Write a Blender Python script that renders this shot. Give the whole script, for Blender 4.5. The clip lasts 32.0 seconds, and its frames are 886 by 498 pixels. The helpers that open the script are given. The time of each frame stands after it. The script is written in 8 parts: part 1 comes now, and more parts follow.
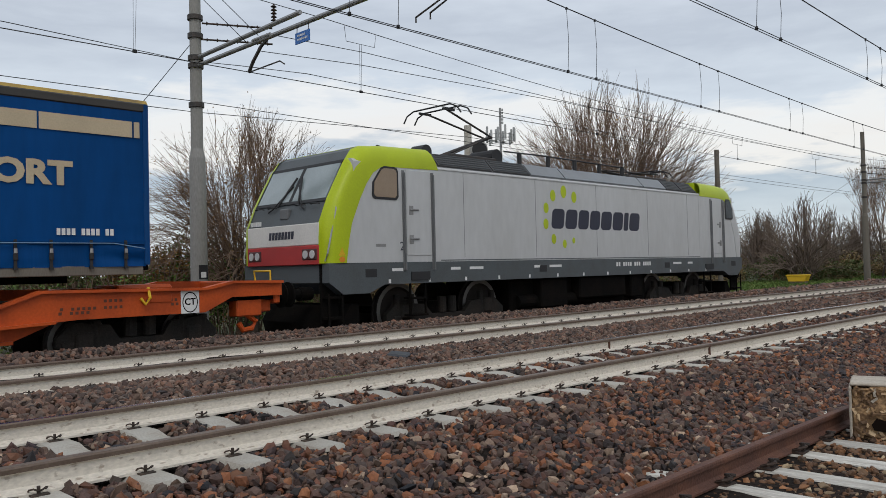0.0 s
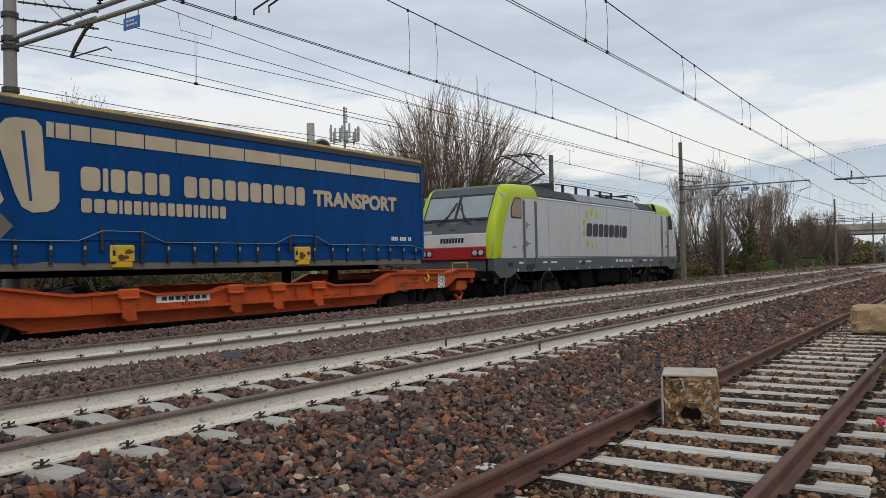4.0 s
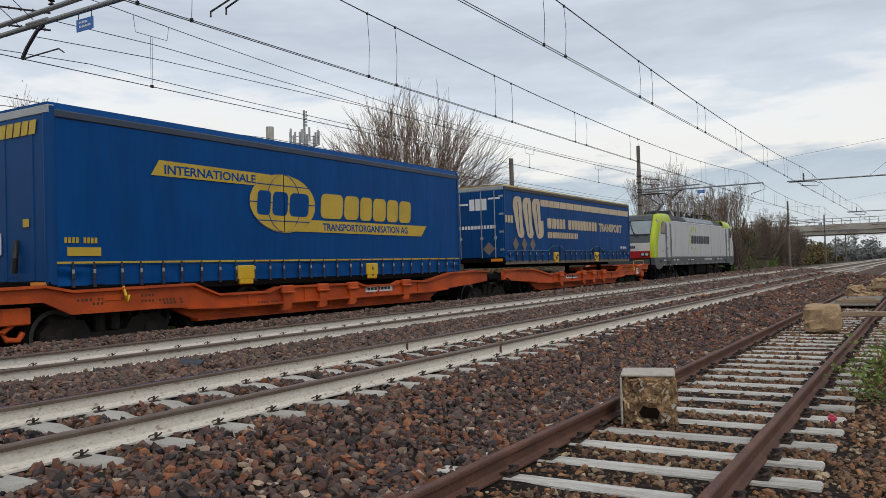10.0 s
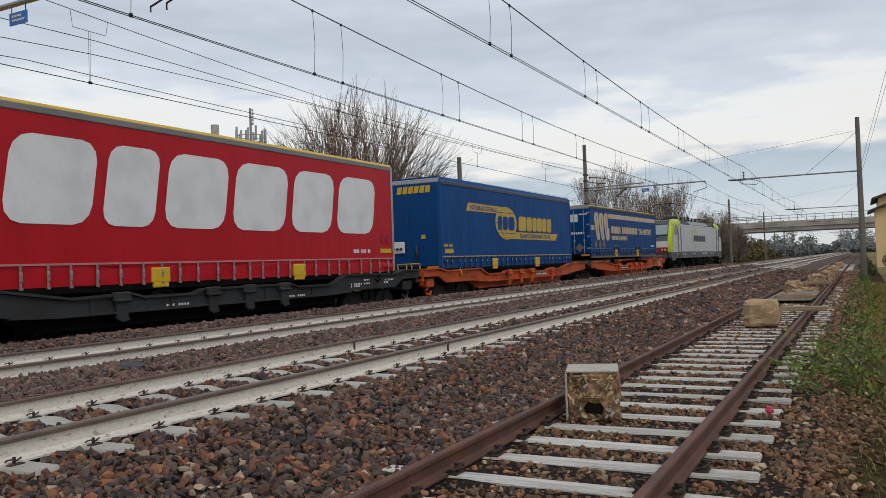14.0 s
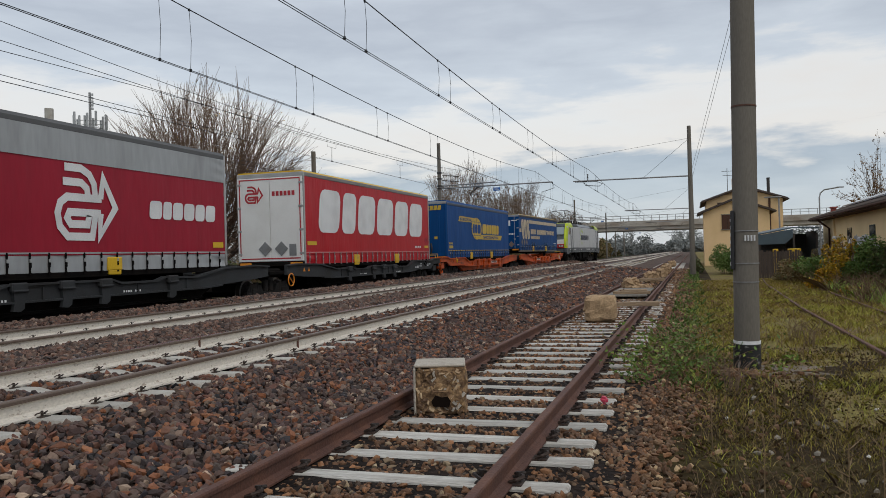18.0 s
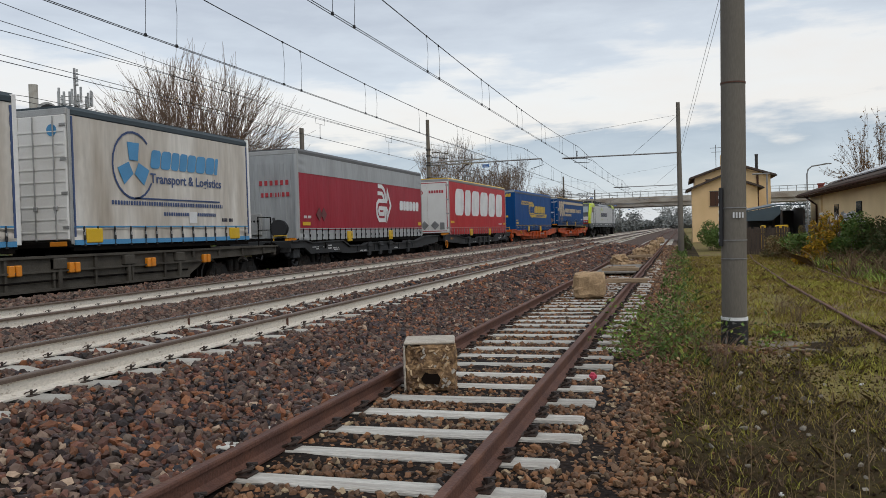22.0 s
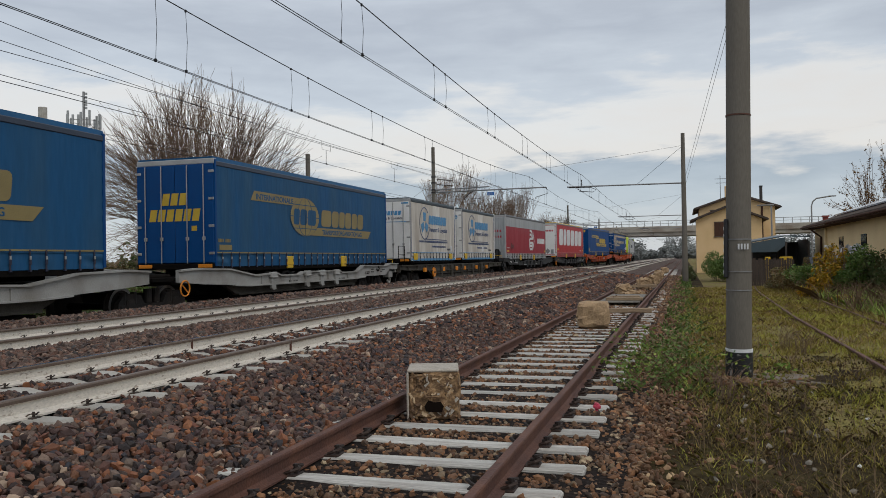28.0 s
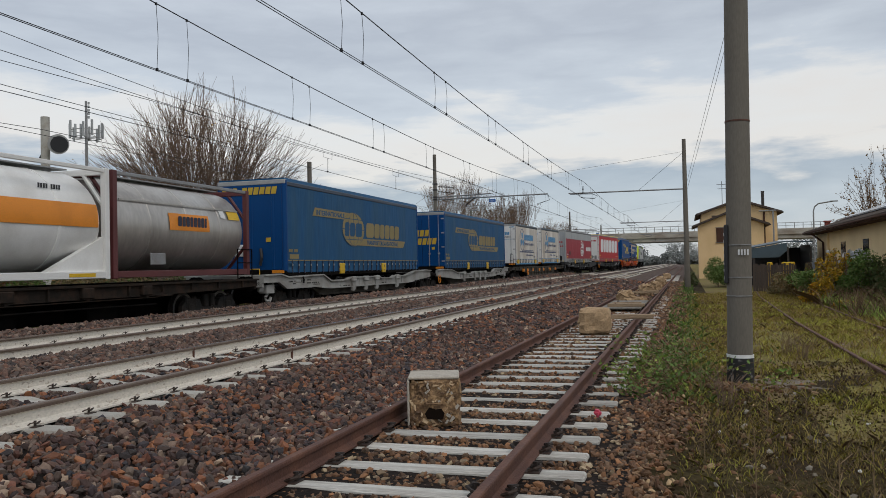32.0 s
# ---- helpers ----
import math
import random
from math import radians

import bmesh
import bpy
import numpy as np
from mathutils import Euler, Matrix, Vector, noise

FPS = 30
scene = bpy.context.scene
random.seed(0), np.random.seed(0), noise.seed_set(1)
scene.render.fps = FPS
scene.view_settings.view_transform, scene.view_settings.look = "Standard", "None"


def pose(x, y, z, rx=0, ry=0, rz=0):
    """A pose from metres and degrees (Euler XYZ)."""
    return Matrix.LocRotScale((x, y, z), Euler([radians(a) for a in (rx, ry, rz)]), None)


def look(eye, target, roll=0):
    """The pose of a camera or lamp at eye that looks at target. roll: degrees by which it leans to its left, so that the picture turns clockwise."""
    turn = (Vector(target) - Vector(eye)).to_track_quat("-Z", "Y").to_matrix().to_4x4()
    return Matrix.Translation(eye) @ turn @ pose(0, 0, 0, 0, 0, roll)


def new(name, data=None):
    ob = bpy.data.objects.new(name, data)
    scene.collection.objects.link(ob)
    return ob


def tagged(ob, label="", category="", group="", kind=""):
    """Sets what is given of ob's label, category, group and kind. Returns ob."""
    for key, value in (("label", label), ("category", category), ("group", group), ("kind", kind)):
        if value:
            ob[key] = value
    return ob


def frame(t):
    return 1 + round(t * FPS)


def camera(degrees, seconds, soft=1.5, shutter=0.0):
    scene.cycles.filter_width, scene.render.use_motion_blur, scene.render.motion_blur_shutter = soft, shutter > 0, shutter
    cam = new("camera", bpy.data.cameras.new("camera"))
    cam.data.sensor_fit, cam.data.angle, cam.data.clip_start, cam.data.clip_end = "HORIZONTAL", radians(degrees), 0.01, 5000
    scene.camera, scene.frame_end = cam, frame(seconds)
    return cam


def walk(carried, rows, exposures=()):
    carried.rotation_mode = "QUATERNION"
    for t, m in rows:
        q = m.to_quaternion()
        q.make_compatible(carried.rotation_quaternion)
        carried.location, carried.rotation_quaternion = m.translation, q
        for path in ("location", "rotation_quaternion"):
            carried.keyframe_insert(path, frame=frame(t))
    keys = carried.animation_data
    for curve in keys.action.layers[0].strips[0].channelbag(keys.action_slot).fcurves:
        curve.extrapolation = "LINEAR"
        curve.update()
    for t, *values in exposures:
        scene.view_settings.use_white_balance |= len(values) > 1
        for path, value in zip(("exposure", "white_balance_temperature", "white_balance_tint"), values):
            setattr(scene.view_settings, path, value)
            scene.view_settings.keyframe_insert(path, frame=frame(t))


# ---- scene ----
# The camera is held by hand beside the siding; z = 0 is the rail top of the third track
PATH = [
    (0, -0.076, -0.064, 1.047, 44.66, 1.39, 1.38), (0.5, -0.070, -0.059, 1.044, 42.91, 1.48, 1.47), (1, -0.060, -0.054, 1.046, 41.39, 1.53, 1.72),
    (1.5, -0.053, -0.048, 1.044, 39.65, 1.47, 1.85), (2, -0.045, -0.043, 1.044, 37.51, 1.38, 1.76), (2.5, -0.038, -0.037, 1.043, 35.93, 1.35, 1.63),
    (3, -0.033, -0.027, 1.039, 35.04, 1.37, 1.59), (3.5, -0.028, -0.020, 1.035, 34.28, 1.20, 1.42), (4, -0.027, -0.015, 1.036, 33.64, 1.12, 1.24),
    (4.5, -0.024, -0.011, 1.033, 32.75, 1.13, 1.08), (6.5, -0.022, 0.005, 1.032, 29.87, 0.98, 1.39), (7, -0.027, 0.003, 1.035, 29.81, 0.94, 1.37),
    (7.5, -0.027, -0.000, 1.034, 29.81, 0.95, 1.40), (8, -0.024, -0.004, 1.035, 30.02, 1.08, 1.46), (8.5, -0.025, -0.006, 1.035, 30.31, 1.21, 1.51),
    (9, -0.024, -0.008, 1.032, 30.61, 1.26, 1.56), (9.5, -0.023, -0.008, 1.029, 30.73, 1.30, 1.61), (10, -0.018, -0.008, 1.030, 30.93, 1.31, 1.68),
    (10.5, -0.019, -0.009, 1.031, 31.22, 1.30, 1.76), (11, -0.020, -0.004, 1.028, 31.23, 1.32, 1.74), (11.5, -0.021, -0.003, 1.025, 31.46, 1.23, 1.78),
    (12, -0.022, -0.002, 1.027, 31.69, 1.10, 1.81), (12.5, -0.022, -0.003, 1.027, 31.69, 1.11, 1.79), (13, -0.017, 0.001, 1.028, 31.68, 1.16, 1.77),
    (13.5, -0.004, 0.015, 1.027, 29.39, 1.03, 2.04), (14, 0.005, 0.022, 1.026, 27.36, 1.11, 2.10), (14.5, 0.017, 0.032, 1.023, 24.68, 1.11, 2.00),
    (15, 0.025, 0.041, 1.017, 22.54, 0.90, 1.67), (15.5, 0.033, 0.046, 1.014, 20.51, 0.73, 1.54), (17.5, 0.043, 0.025, 1.020, 17.16, 0.50, 1.64),
    (18, 0.048, 0.023, 1.021, 17.11, 0.50, 1.63), (18.5, 0.049, 0.021, 1.021, 17.11, 0.50, 1.63), (19, 0.048, 0.020, 1.022, 17.10, 0.50, 1.64),
    (19.5, 0.051, 0.019, 1.022, 16.69, -0.05, 1.69), (20, 0.053, 0.018, 1.022, 16.24, -1.16, 1.74), (20.5, 0.055, 0.018, 1.021, 16.26, -1.15, 1.73),
    (21, 0.055, 0.019, 1.021, 16.36, -0.85, 1.86), (21.5, 0.052, 0.021, 1.023, 16.36, -0.82, 1.85), (22, 0.043, 0.025, 1.027, 16.34, -1.15, 1.74),
    (22.5, 0.034, 0.024, 1.031, 16.08, -2.12, 1.30), (23, 0.031, 0.023, 1.032, 15.84, -2.66, 0.98), (23.5, 0.029, 0.021, 1.033, 15.86, -2.63, 0.96),
    (24, 0.031, 0.021, 1.034, 15.63, -1.96, 0.62), (24.5, 0.032, 0.019, 1.035, 15.71, -0.90, 0.46), (25, 0.035, 0.019, 1.038, 15.87, -0.34, 0.48),
    (25.5, 0.033, 0.017, 1.039, 15.89, -0.29, 0.47), (26, 0.030, 0.017, 1.036, 15.88, -0.26, 0.48), (26.5, 0.031, 0.016, 1.031, 16.43, 0.34, 0.82),
    (28.5, 0.039, 0.009, 1.034, 16.70, 0.90, 1.04), (29, 0.048, 0.007, 1.033, 16.77, 1.14, 1.24), (29.5, 0.054, 0.004, 1.035, 16.77, 1.17, 1.25),
    (30, 0.058, 0.002, 1.032, 16.77, 1.19, 1.29), (30.5, 0.060, -0.000, 1.032, 16.76, 1.20, 1.26), (31, 0.062, -0.002, 1.034, 16.77, 1.20, 1.23),
    (31.5, 0.061, -0.003, 1.033, 16.77, 1.23, 1.23), (32, 0.061, -0.003, 1.034, 16.77, 1.26, 1.24),
]
EXPOSURES = [(0, 0.06), (12, 0.08), (15, 0.0), (18, -0.06), (19.3, -0.05), (20, 0.05), (21, -0.02), (22, 0.08), (23, 0.2), (24, 0.06), (25, -0.08), (29, -0.12), (32, -0.10)]
cam = camera(57.31, 32.0, soft=0.7)
walk(cam, [(t, pose(x, y, z, 90 + p, r, w)) for t, x, y, z, w, p, r in PATH], exposures=EXPOSURES)
# ---- light: an overcast evening sky with bright gaps low in the west ----
def sky_world():
    w = bpy.data.worlds.new("sky")
    w.use_nodes = True
    scene.world = w
    nt = w.node_tree
    nt.nodes.clear()
    N = nt.nodes.new
    L = nt.links.new
    out, bg = N("ShaderNodeOutputWorld"), N("ShaderNodeBackground")
    sky = N("ShaderNodeTexSky")
    sky.sky_type = 'NISHITA'
    sky.sun_disc = False
    sky.sun_elevation, sky.sun_rotation = radians(40), radians(132)
    tc = N("ShaderNodeTexCoord")
    sep = N("ShaderNodeSeparateXYZ")
    L(tc.outputs["Generated"], sep.inputs[0])

    def math_(op, a, b):
        n = N("ShaderNodeMath")
        n.operation = op
        for i, v in enumerate((a, b)):
            if isinstance(v, (int, float)):
                n.inputs[i].default_value = v
            else:
                L(v, n.inputs[i])
        return n.outputs[0]
    zc = math_('ADD', math_('MAXIMUM', sep.outputs[2], 0.0), 0.14)
    comb = N("ShaderNodeCombineXYZ")
    L(math_('DIVIDE', sep.outputs[0], zc), comb.inputs[0])
    L(math_('DIVIDE', sep.outputs[1], zc), comb.inputs[1])

    def clouds(scale, detail, lo, hi, shift):
        mp = N("ShaderNodeMapping")
        mp.inputs["Location"].default_value = shift
        mp.inputs["Rotation"].default_value = (0, 0, 0.5)
        mp.inputs["Scale"].default_value = (1.0, 1.0, 1)
        L(comb.outputs[0], mp.inputs[0])
        n = N("ShaderNodeTexNoise")
        n.inputs["Scale"].default_value = scale
        n.inputs["Detail"].default_value = detail
        n.inputs["Roughness"].default_value = 0.55
        n.inputs["Distortion"].default_value = 0.3
        L(mp.outputs[0], n.inputs["Vector"])
        r = N("ShaderNodeMapRange")
        r.inputs[1].default_value, r.inputs[2].default_value = lo, hi
        r.interpolation_type = 'SMOOTHSTEP'
        L(n.outputs[0], r.inputs[0])
        return r.outputs[0]

    def mix(fac, a, b):
        n = N("ShaderNodeMix")
        n.data_type = 'RGBA'
        for i, v in ((0, fac), (6, a), (7, b)):
            if isinstance(v, (tuple, float, int)):
                n.inputs[i].default_value = v
            else:
                L(v, n.inputs[i])
        return n.outputs[2]
    def grade(lo, hi):
        r = N("ShaderNodeMapRange")
        r.inputs[1].default_value, r.inputs[2].default_value = lo, hi
        r.interpolation_type = 'SMOOTHSTEP'
        L(sep.outputs[2], r.inputs[0])
        return r.outputs[0]

    # cloud banks in layers over one another, their edges broken up by drawn-out noise
    def drift(scale, stretch, detail, shift):
        mp = N("ShaderNodeMapping")
        mp.inputs["Scale"].default_value = (1.0, 1.0, stretch)
        mp.inputs["Location"].default_value = shift
        L(tc.outputs["Generated"], mp.inputs[0])
        n = N("ShaderNodeTexNoise")
        n.inputs["Scale"].default_value, n.inputs["Detail"].default_value = scale, detail
        n.inputs["Roughness"].default_value, n.inputs["Distortion"].default_value = 0.55, 0.15
        L(mp.outputs[0], n.inputs["Vector"])
        return n.outputs[0]
    wav = math_('SUBTRACT', drift(2.2, 4.0, 6, (1.9, 0.2, 0.65)), 0.5)
    fine = math_('SUBTRACT', drift(8.0, 4.5, 9, (0.3, 2.2, 0.1)), 0.5)
    lift = math_('ADD', math_('ADD', sep.outputs[2], math_('MULTIPLY', wav, 0.17)), math_('MULTIPLY', fine, 0.15))
    ramp = N("ShaderNodeValToRGB")
    el = ramp.color_ramp.elements
    stops = ((0.0, (0.72, 0.77, 0.83)), (0.055, (0.55, 0.64, 0.74)), (0.11, (0.40, 0.49, 0.60)), (0.124, (0.66, 0.69, 0.73)), (0.14, (1.0, 0.95, 0.89)), (0.185, (1.0, 0.99, 0.96)), (0.215, (0.70, 0.77, 0.85)), (0.28, (0.52, 0.58, 0.67)), (0.34, (0.70, 0.77, 0.86)), (0.43, (0.57, 0.65, 0.74)), (0.55, (0.80, 0.87, 0.95)), (1.0, (0.64, 0.70, 0.79)))
    el[0].position, el[0].color = 0.0, (*stops[0][1], 1)
    el[1].position, el[1].color = 1.0, (*stops[-1][1], 1)
    for at, c in stops[1:-1]:
        el.new(at).color = (*c, 1)
    L(lift, ramp.inputs[0])
    veil = mix(clouds(0.5, 6, 0.36, 0.66, (3.1, 1.7, 0)), (0.84, 0.89, 0.96, 1), (0.56, 0.62, 0.71, 1))
    col = mix(math_('ADD', math_('MULTIPLY', grade(0.2, 0.45), 0.28), 0.06), ramp.outputs[0], veil)
    col = mix(0.03, col, sky.outputs[0])
    col = mix(0.12, col, (0.86, 0.80, 0.72, 1))
    L(col, bg.inputs[0])
    bg.inputs[1].default_value = 0.80
    L(bg.outputs[0], out.inputs[0])


sky_world()
sun_data = bpy.data.lights.new("sun", 'SUN')
sun_data.energy, sun_data.angle, sun_data.color = 0.75, radians(25), (1.0, 0.94, 0.86)
sun = new("sun", sun_data)
sun.matrix_world = look((0, 0, 60), (-38, 34, 0))
scene.view_settings.exposure = 0.0

# ---- materials ----
def mat(name, col, rough=0.6, metal=0.0, col2=None, scale=1.5, amount=0.5, grain=40.0, gvar=0.15, bump=0.15,
        rnd=0.0, island=0.0, stretch=(1, 1, 1), lo=0.42, hi=0.68, coat=0.0, spec=0.5):
    """Procedural surface: two colours mixed by a large noise, a fine grain, and fine relief."""
    m = bpy.data.materials.new(name)
    m.use_nodes = True
    nt = m.node_tree
    N, L = nt.nodes.new, nt.links.new
    b = nt.nodes["Principled BSDF"]
    b.inputs["Roughness"].default_value = rough
    b.inputs["Metallic"].default_value = metal
    b.inputs["Specular IOR Level"].default_value = spec
    if coat:
        b.inputs["Coat Weight"].default_value = coat
    tc, mp = N("ShaderNodeTexCoord"), N("ShaderNodeMapping")
    mp.inputs["Scale"].default_value = stretch
    L(tc.outputs["Object"], mp.inputs[0])
    big, fine = N("ShaderNodeTexNoise"), N("ShaderNodeTexNoise")
    for n, s, d in ((big, scale, 5), (fine, grain, 3)):
        n.inputs["Scale"].default_value = s
        n.inputs["Detail"].default_value = d
        L(mp.outputs[0], n.inputs["Vector"])
    rng = N("ShaderNodeMapRange")
    rng.inputs[1].default_value, rng.inputs[2].default_value, rng.inputs[4].default_value = lo, hi, amount
    L(big.outputs[0], rng.inputs[0])
    mx = N("ShaderNodeMix")
    mx.data_type = 'RGBA'
    c2 = col2 or tuple(c * 0.6 for c in col)
    mx.inputs[6].default_value, mx.inputs[7].default_value = (*col, 1), (*c2, 1)
    L(rng.outputs[0], mx.inputs[0])
    val = N("ShaderNodeMapRange")
    val.inputs[1].default_value, val.inputs[2].default_value = 0.25, 0.75
    val.inputs[3].default_value, val.inputs[4].default_value = 1 - gvar, 1 + gvar
    L(fine.outputs[0], val.inputs[0])
    hsv = N("ShaderNodeHueSaturation")
    L(mx.outputs[2], hsv.inputs["Color"])
    L(val.outputs[0], hsv.inputs["Value"])
    colour = hsv.outputs[0]
    if rnd or island:
        src = N("ShaderNodeObjectInfo").outputs["Random"] if rnd else N("ShaderNodeNewGeometry").outputs["Random Per Island"]
        k = rnd or island
        r = N("ShaderNodeMapRange")
        r.inputs[3].default_value, r.inputs[4].default_value = 1 - k, 1 + k
        L(src, r.inputs[0])
        h2 = N("ShaderNodeHueSaturation")
        L(colour, h2.inputs["Color"])
        L(r.outputs[0], h2.inputs["Value"])
        colour = h2.outputs[0]
    L(colour, b.inputs["Base Color"])
    if bump:
        bp = N("ShaderNodeBump")
        bp.inputs["Strength"].default_value = bump
        bp.inputs["Distance"].default_value = 0.02
        L(fine.outputs[0], bp.inputs["Height"])
        L(bp.outputs[0], b.inputs["Normal"])
    return m


def stone_mat(name, stops, rough=0.65, spec=0.25):
    """Loose stones: each island takes its own colour out of a ramp."""
    m = mat(name, (0.2, 0.16, 0.13), rough, bump=0.25, grain=120, spec=spec)
    nt = m.node_tree
    b = nt.nodes["Principled BSDF"]
    g = nt.nodes.new("ShaderNodeNewGeometry")
    r = nt.nodes.new("ShaderNodeValToRGB")
    r.color_ramp.interpolation = 'LINEAR'
    el = r.color_ramp.elements
    el[0].position, el[0].color = 0.0, (*stops[0], 1)
    el[1].position, el[1].color = 1.0, (*stops[-1], 1)
    for i, c in enumerate(stops[1:-1]):
        e = el.new((i + 1) / (len(stops) - 1))
        e.color = (*c, 1)
    nt.links.new(g.outputs["Random Per Island"], r.inputs[0])
    fine = nt.nodes.new("ShaderNodeTexNoise")
    fine.inputs["Scale"].default_value = 35
    tc = nt.nodes.new("ShaderNodeTexCoord")
    nt.links.new(tc.outputs["Object"], fine.inputs["Vector"])
    rg = nt.nodes.new("ShaderNodeMapRange")
    rg.inputs[3].default_value, rg.inputs[4].default_value = 0.65, 1.35
    nt.links.new(fine.outputs[0], rg.inputs[0])
    h = nt.nodes.new("ShaderNodeHueSaturation")
    nt.links.new(r.outputs[0], h.inputs["Color"])
    nt.links.new(rg.outputs[0], h.inputs["Value"])
    nt.links.new(h.outputs[0], b.inputs["Base Color"])
    return m


def plain(name, col, rough=0.5, metal=0.0, gvar=0.08, bump=0.04, **k):
    return mat(name, col, rough, metal, amount=0.35, gvar=gvar, bump=bump, **k)


BALLAST = stone_mat("ballast_stone", [(0.015, 0.016, 0.020), (0.113, 0.063, 0.046), (0.029, 0.027, 0.029), (0.283, 0.110, 0.052), (0.021, 0.020, 0.020), (0.165, 0.110, 0.083), (0.066, 0.040, 0.035), (0.203, 0.086, 0.056), (0.035, 0.037, 0.044), (0.122, 0.069, 0.055), (0.013, 0.013, 0.014), (0.226, 0.155, 0.115), (0.090, 0.052, 0.043), (0.320, 0.134, 0.062), (0.047, 0.034, 0.029), (0.141, 0.096, 0.074), (0.025, 0.024, 0.029), (0.490, 0.350, 0.244)])
BALLAST_R = stone_mat("reddish_ballast_stone", [(0.029, 0.024, 0.024), (0.163, 0.095, 0.071), (0.069, 0.050, 0.043), (0.243, 0.137, 0.094), (0.038, 0.031, 0.031), (0.225, 0.159, 0.123), (0.105, 0.066, 0.053), (0.215, 0.108, 0.073), (0.052, 0.046, 0.043), (0.144, 0.092, 0.068), (0.086, 0.071, 0.063), (0.306, 0.213, 0.156)])
# bed colour holds the deep shade of the gaps between stones
BALLAST_BED = mat("gap_shade_ballast_bed", (0.016, 0.012, 0.010), 0.95, col2=(0.034, 0.022, 0.017), scale=2.0, grain=22, gvar=0.7, bump=1.0, spec=0.1)
SIDING_STONE = stone_mat("siding_stone", [(0.062, 0.036, 0.022), (0.191, 0.097, 0.051), (0.043, 0.030, 0.022), (0.281, 0.140, 0.068), (0.117, 0.061, 0.035), (0.163, 0.097, 0.056), (0.077, 0.055, 0.039), (0.344, 0.162, 0.074), (0.135, 0.089, 0.055), (0.453, 0.343, 0.213)])
GRAVEL = stone_mat("dusty_stone", [(0.086, 0.046, 0.023), (0.175, 0.089, 0.043), (0.055, 0.035, 0.020), (0.238, 0.115, 0.052), (0.117, 0.057, 0.029), (0.099, 0.066, 0.039), (0.204, 0.108, 0.054), (0.070, 0.044, 0.027), (0.163, 0.073, 0.034), (0.280, 0.174, 0.094), (0.127, 0.068, 0.037), (0.535, 0.368, 0.202)])
SOIL = mat("soil", (0.030, 0.019, 0.010), 0.95, col2=(0.064, 0.050, 0.017), scale=1.1, grain=14, gvar=0.5, bump=0.8, amount=0.9, spec=0.08)
TURF = mat("mossy_turf", (0.195, 0.165, 0.055), 0.95, col2=(0.165, 0.115, 0.064), scale=0.9, grain=18, gvar=0.5, bump=0.8, amount=0.9, spec=0.08, lo=.45, hi=.6)
CLOD = stone_mat("soil_crumb", [(.035, .022, .013), (.075, .05, .028), (.022, .015, .01), (.08, .07, .022), (.055, .036, .02), (.12, .085, .05), (.06, .058, .017)], 0.95, 0.05)
FAR_BED = mat("distant_ballast", (0.115, 0.082, 0.068), 0.95, col2=(0.075, 0.055, 0.047), scale=1.0, grain=9, gvar=0.5, bump=0.8, amount=0.8, spec=0.1)
FIELD = mat("far_ground", (0.045, 0.06, 0.022), 0.95, spec=0.1, col2=(0.08, 0.07, 0.045), scale=0.05, grain=2, gvar=0.3, bump=0.2, amount=0.9)
RAIL_WHITE = mat("whitewashed_steel", (0.66, 0.61, 0.53), 0.75, spec=0.15, col2=(0.22, 0.16, 0.11), scale=26, amount=0.6, grain=60, gvar=0.14, stretch=(1, 0.5, 1), lo=0.60, hi=0.68)
RAIL_TOP = mat("worn_rail_head", (0.15, 0.108, 0.082), 0.5, 0.3, col2=(0.21, 0.16, 0.125), scale=3, grain=60, gvar=0.2, bump=0.05)
RAIL_SHINE = mat("polished_rail", (0.62, 0.62, 0.63), 0.22, 1.0, gvar=0.05, bump=0.02)
RUST = mat("rusty_rail", (0.105, 0.048, 0.034), 0.75, 0.2, col2=(0.17, 0.075, 0.045), scale=3, amount=0.8, grain=50, gvar=0.25, bump=0.3)
RUST_DARK = mat("dark_iron", (0.035, 0.026, 0.022), 0.7, 0.3, col2=(0.08, 0.045, 0.03), scale=5, amount=0.7, gvar=0.3, bump=0.3)
RUST_CLIP = mat("rail_clip_iron", (0.045, 0.034, 0.028), 0.7, 0.3, col2=(0.13, 0.085, 0.06), scale=5, amount=0.7, gvar=0.3, bump=0.3)
CONCRETE = mat("sleeper_concrete", (0.43, 0.41, 0.365), 0.85, col2=(0.33, 0.29, 0.24), scale=3, amount=0.7, grain=60, gvar=0.15, rnd=0.12, bump=0.25)
OLD_WOOD = mat("bleached_sleeper", (0.56, 0.54, 0.49), 0.9, col2=(0.30, 0.26, 0.22), scale=4, amount=0.7, grain=50, gvar=0.25, rnd=0.18, bump=0.5, stretch=(0.3, 3, 3))
POLE_CONC = mat("pole_concrete", (0.175, 0.158, 0.132), 0.85, spec=0.2, col2=(0.115, 0.10, 0.082), scale=1.2, amount=0.7, grain=70, gvar=0.12, stretch=(1, 1, 0.2))
STEEL = mat("galvanised_steel", (0.30, 0.30, 0.30), 0.5, 0.6, col2=(0.22, 0.2, 0.18), scale=4, gvar=0.12)
DARK_STEEL = mat("dark_steel", (0.055, 0.052, 0.05), 0.55, 0.5, col2=(0.09, 0.06, 0.045), scale=5)
WIRE = plain("wire_copper", (0.03, 0.03, 0.032), 0.5, 0.6)
BLACK = plain("black_rubber", (0.018, 0.018, 0.02), 0.6)

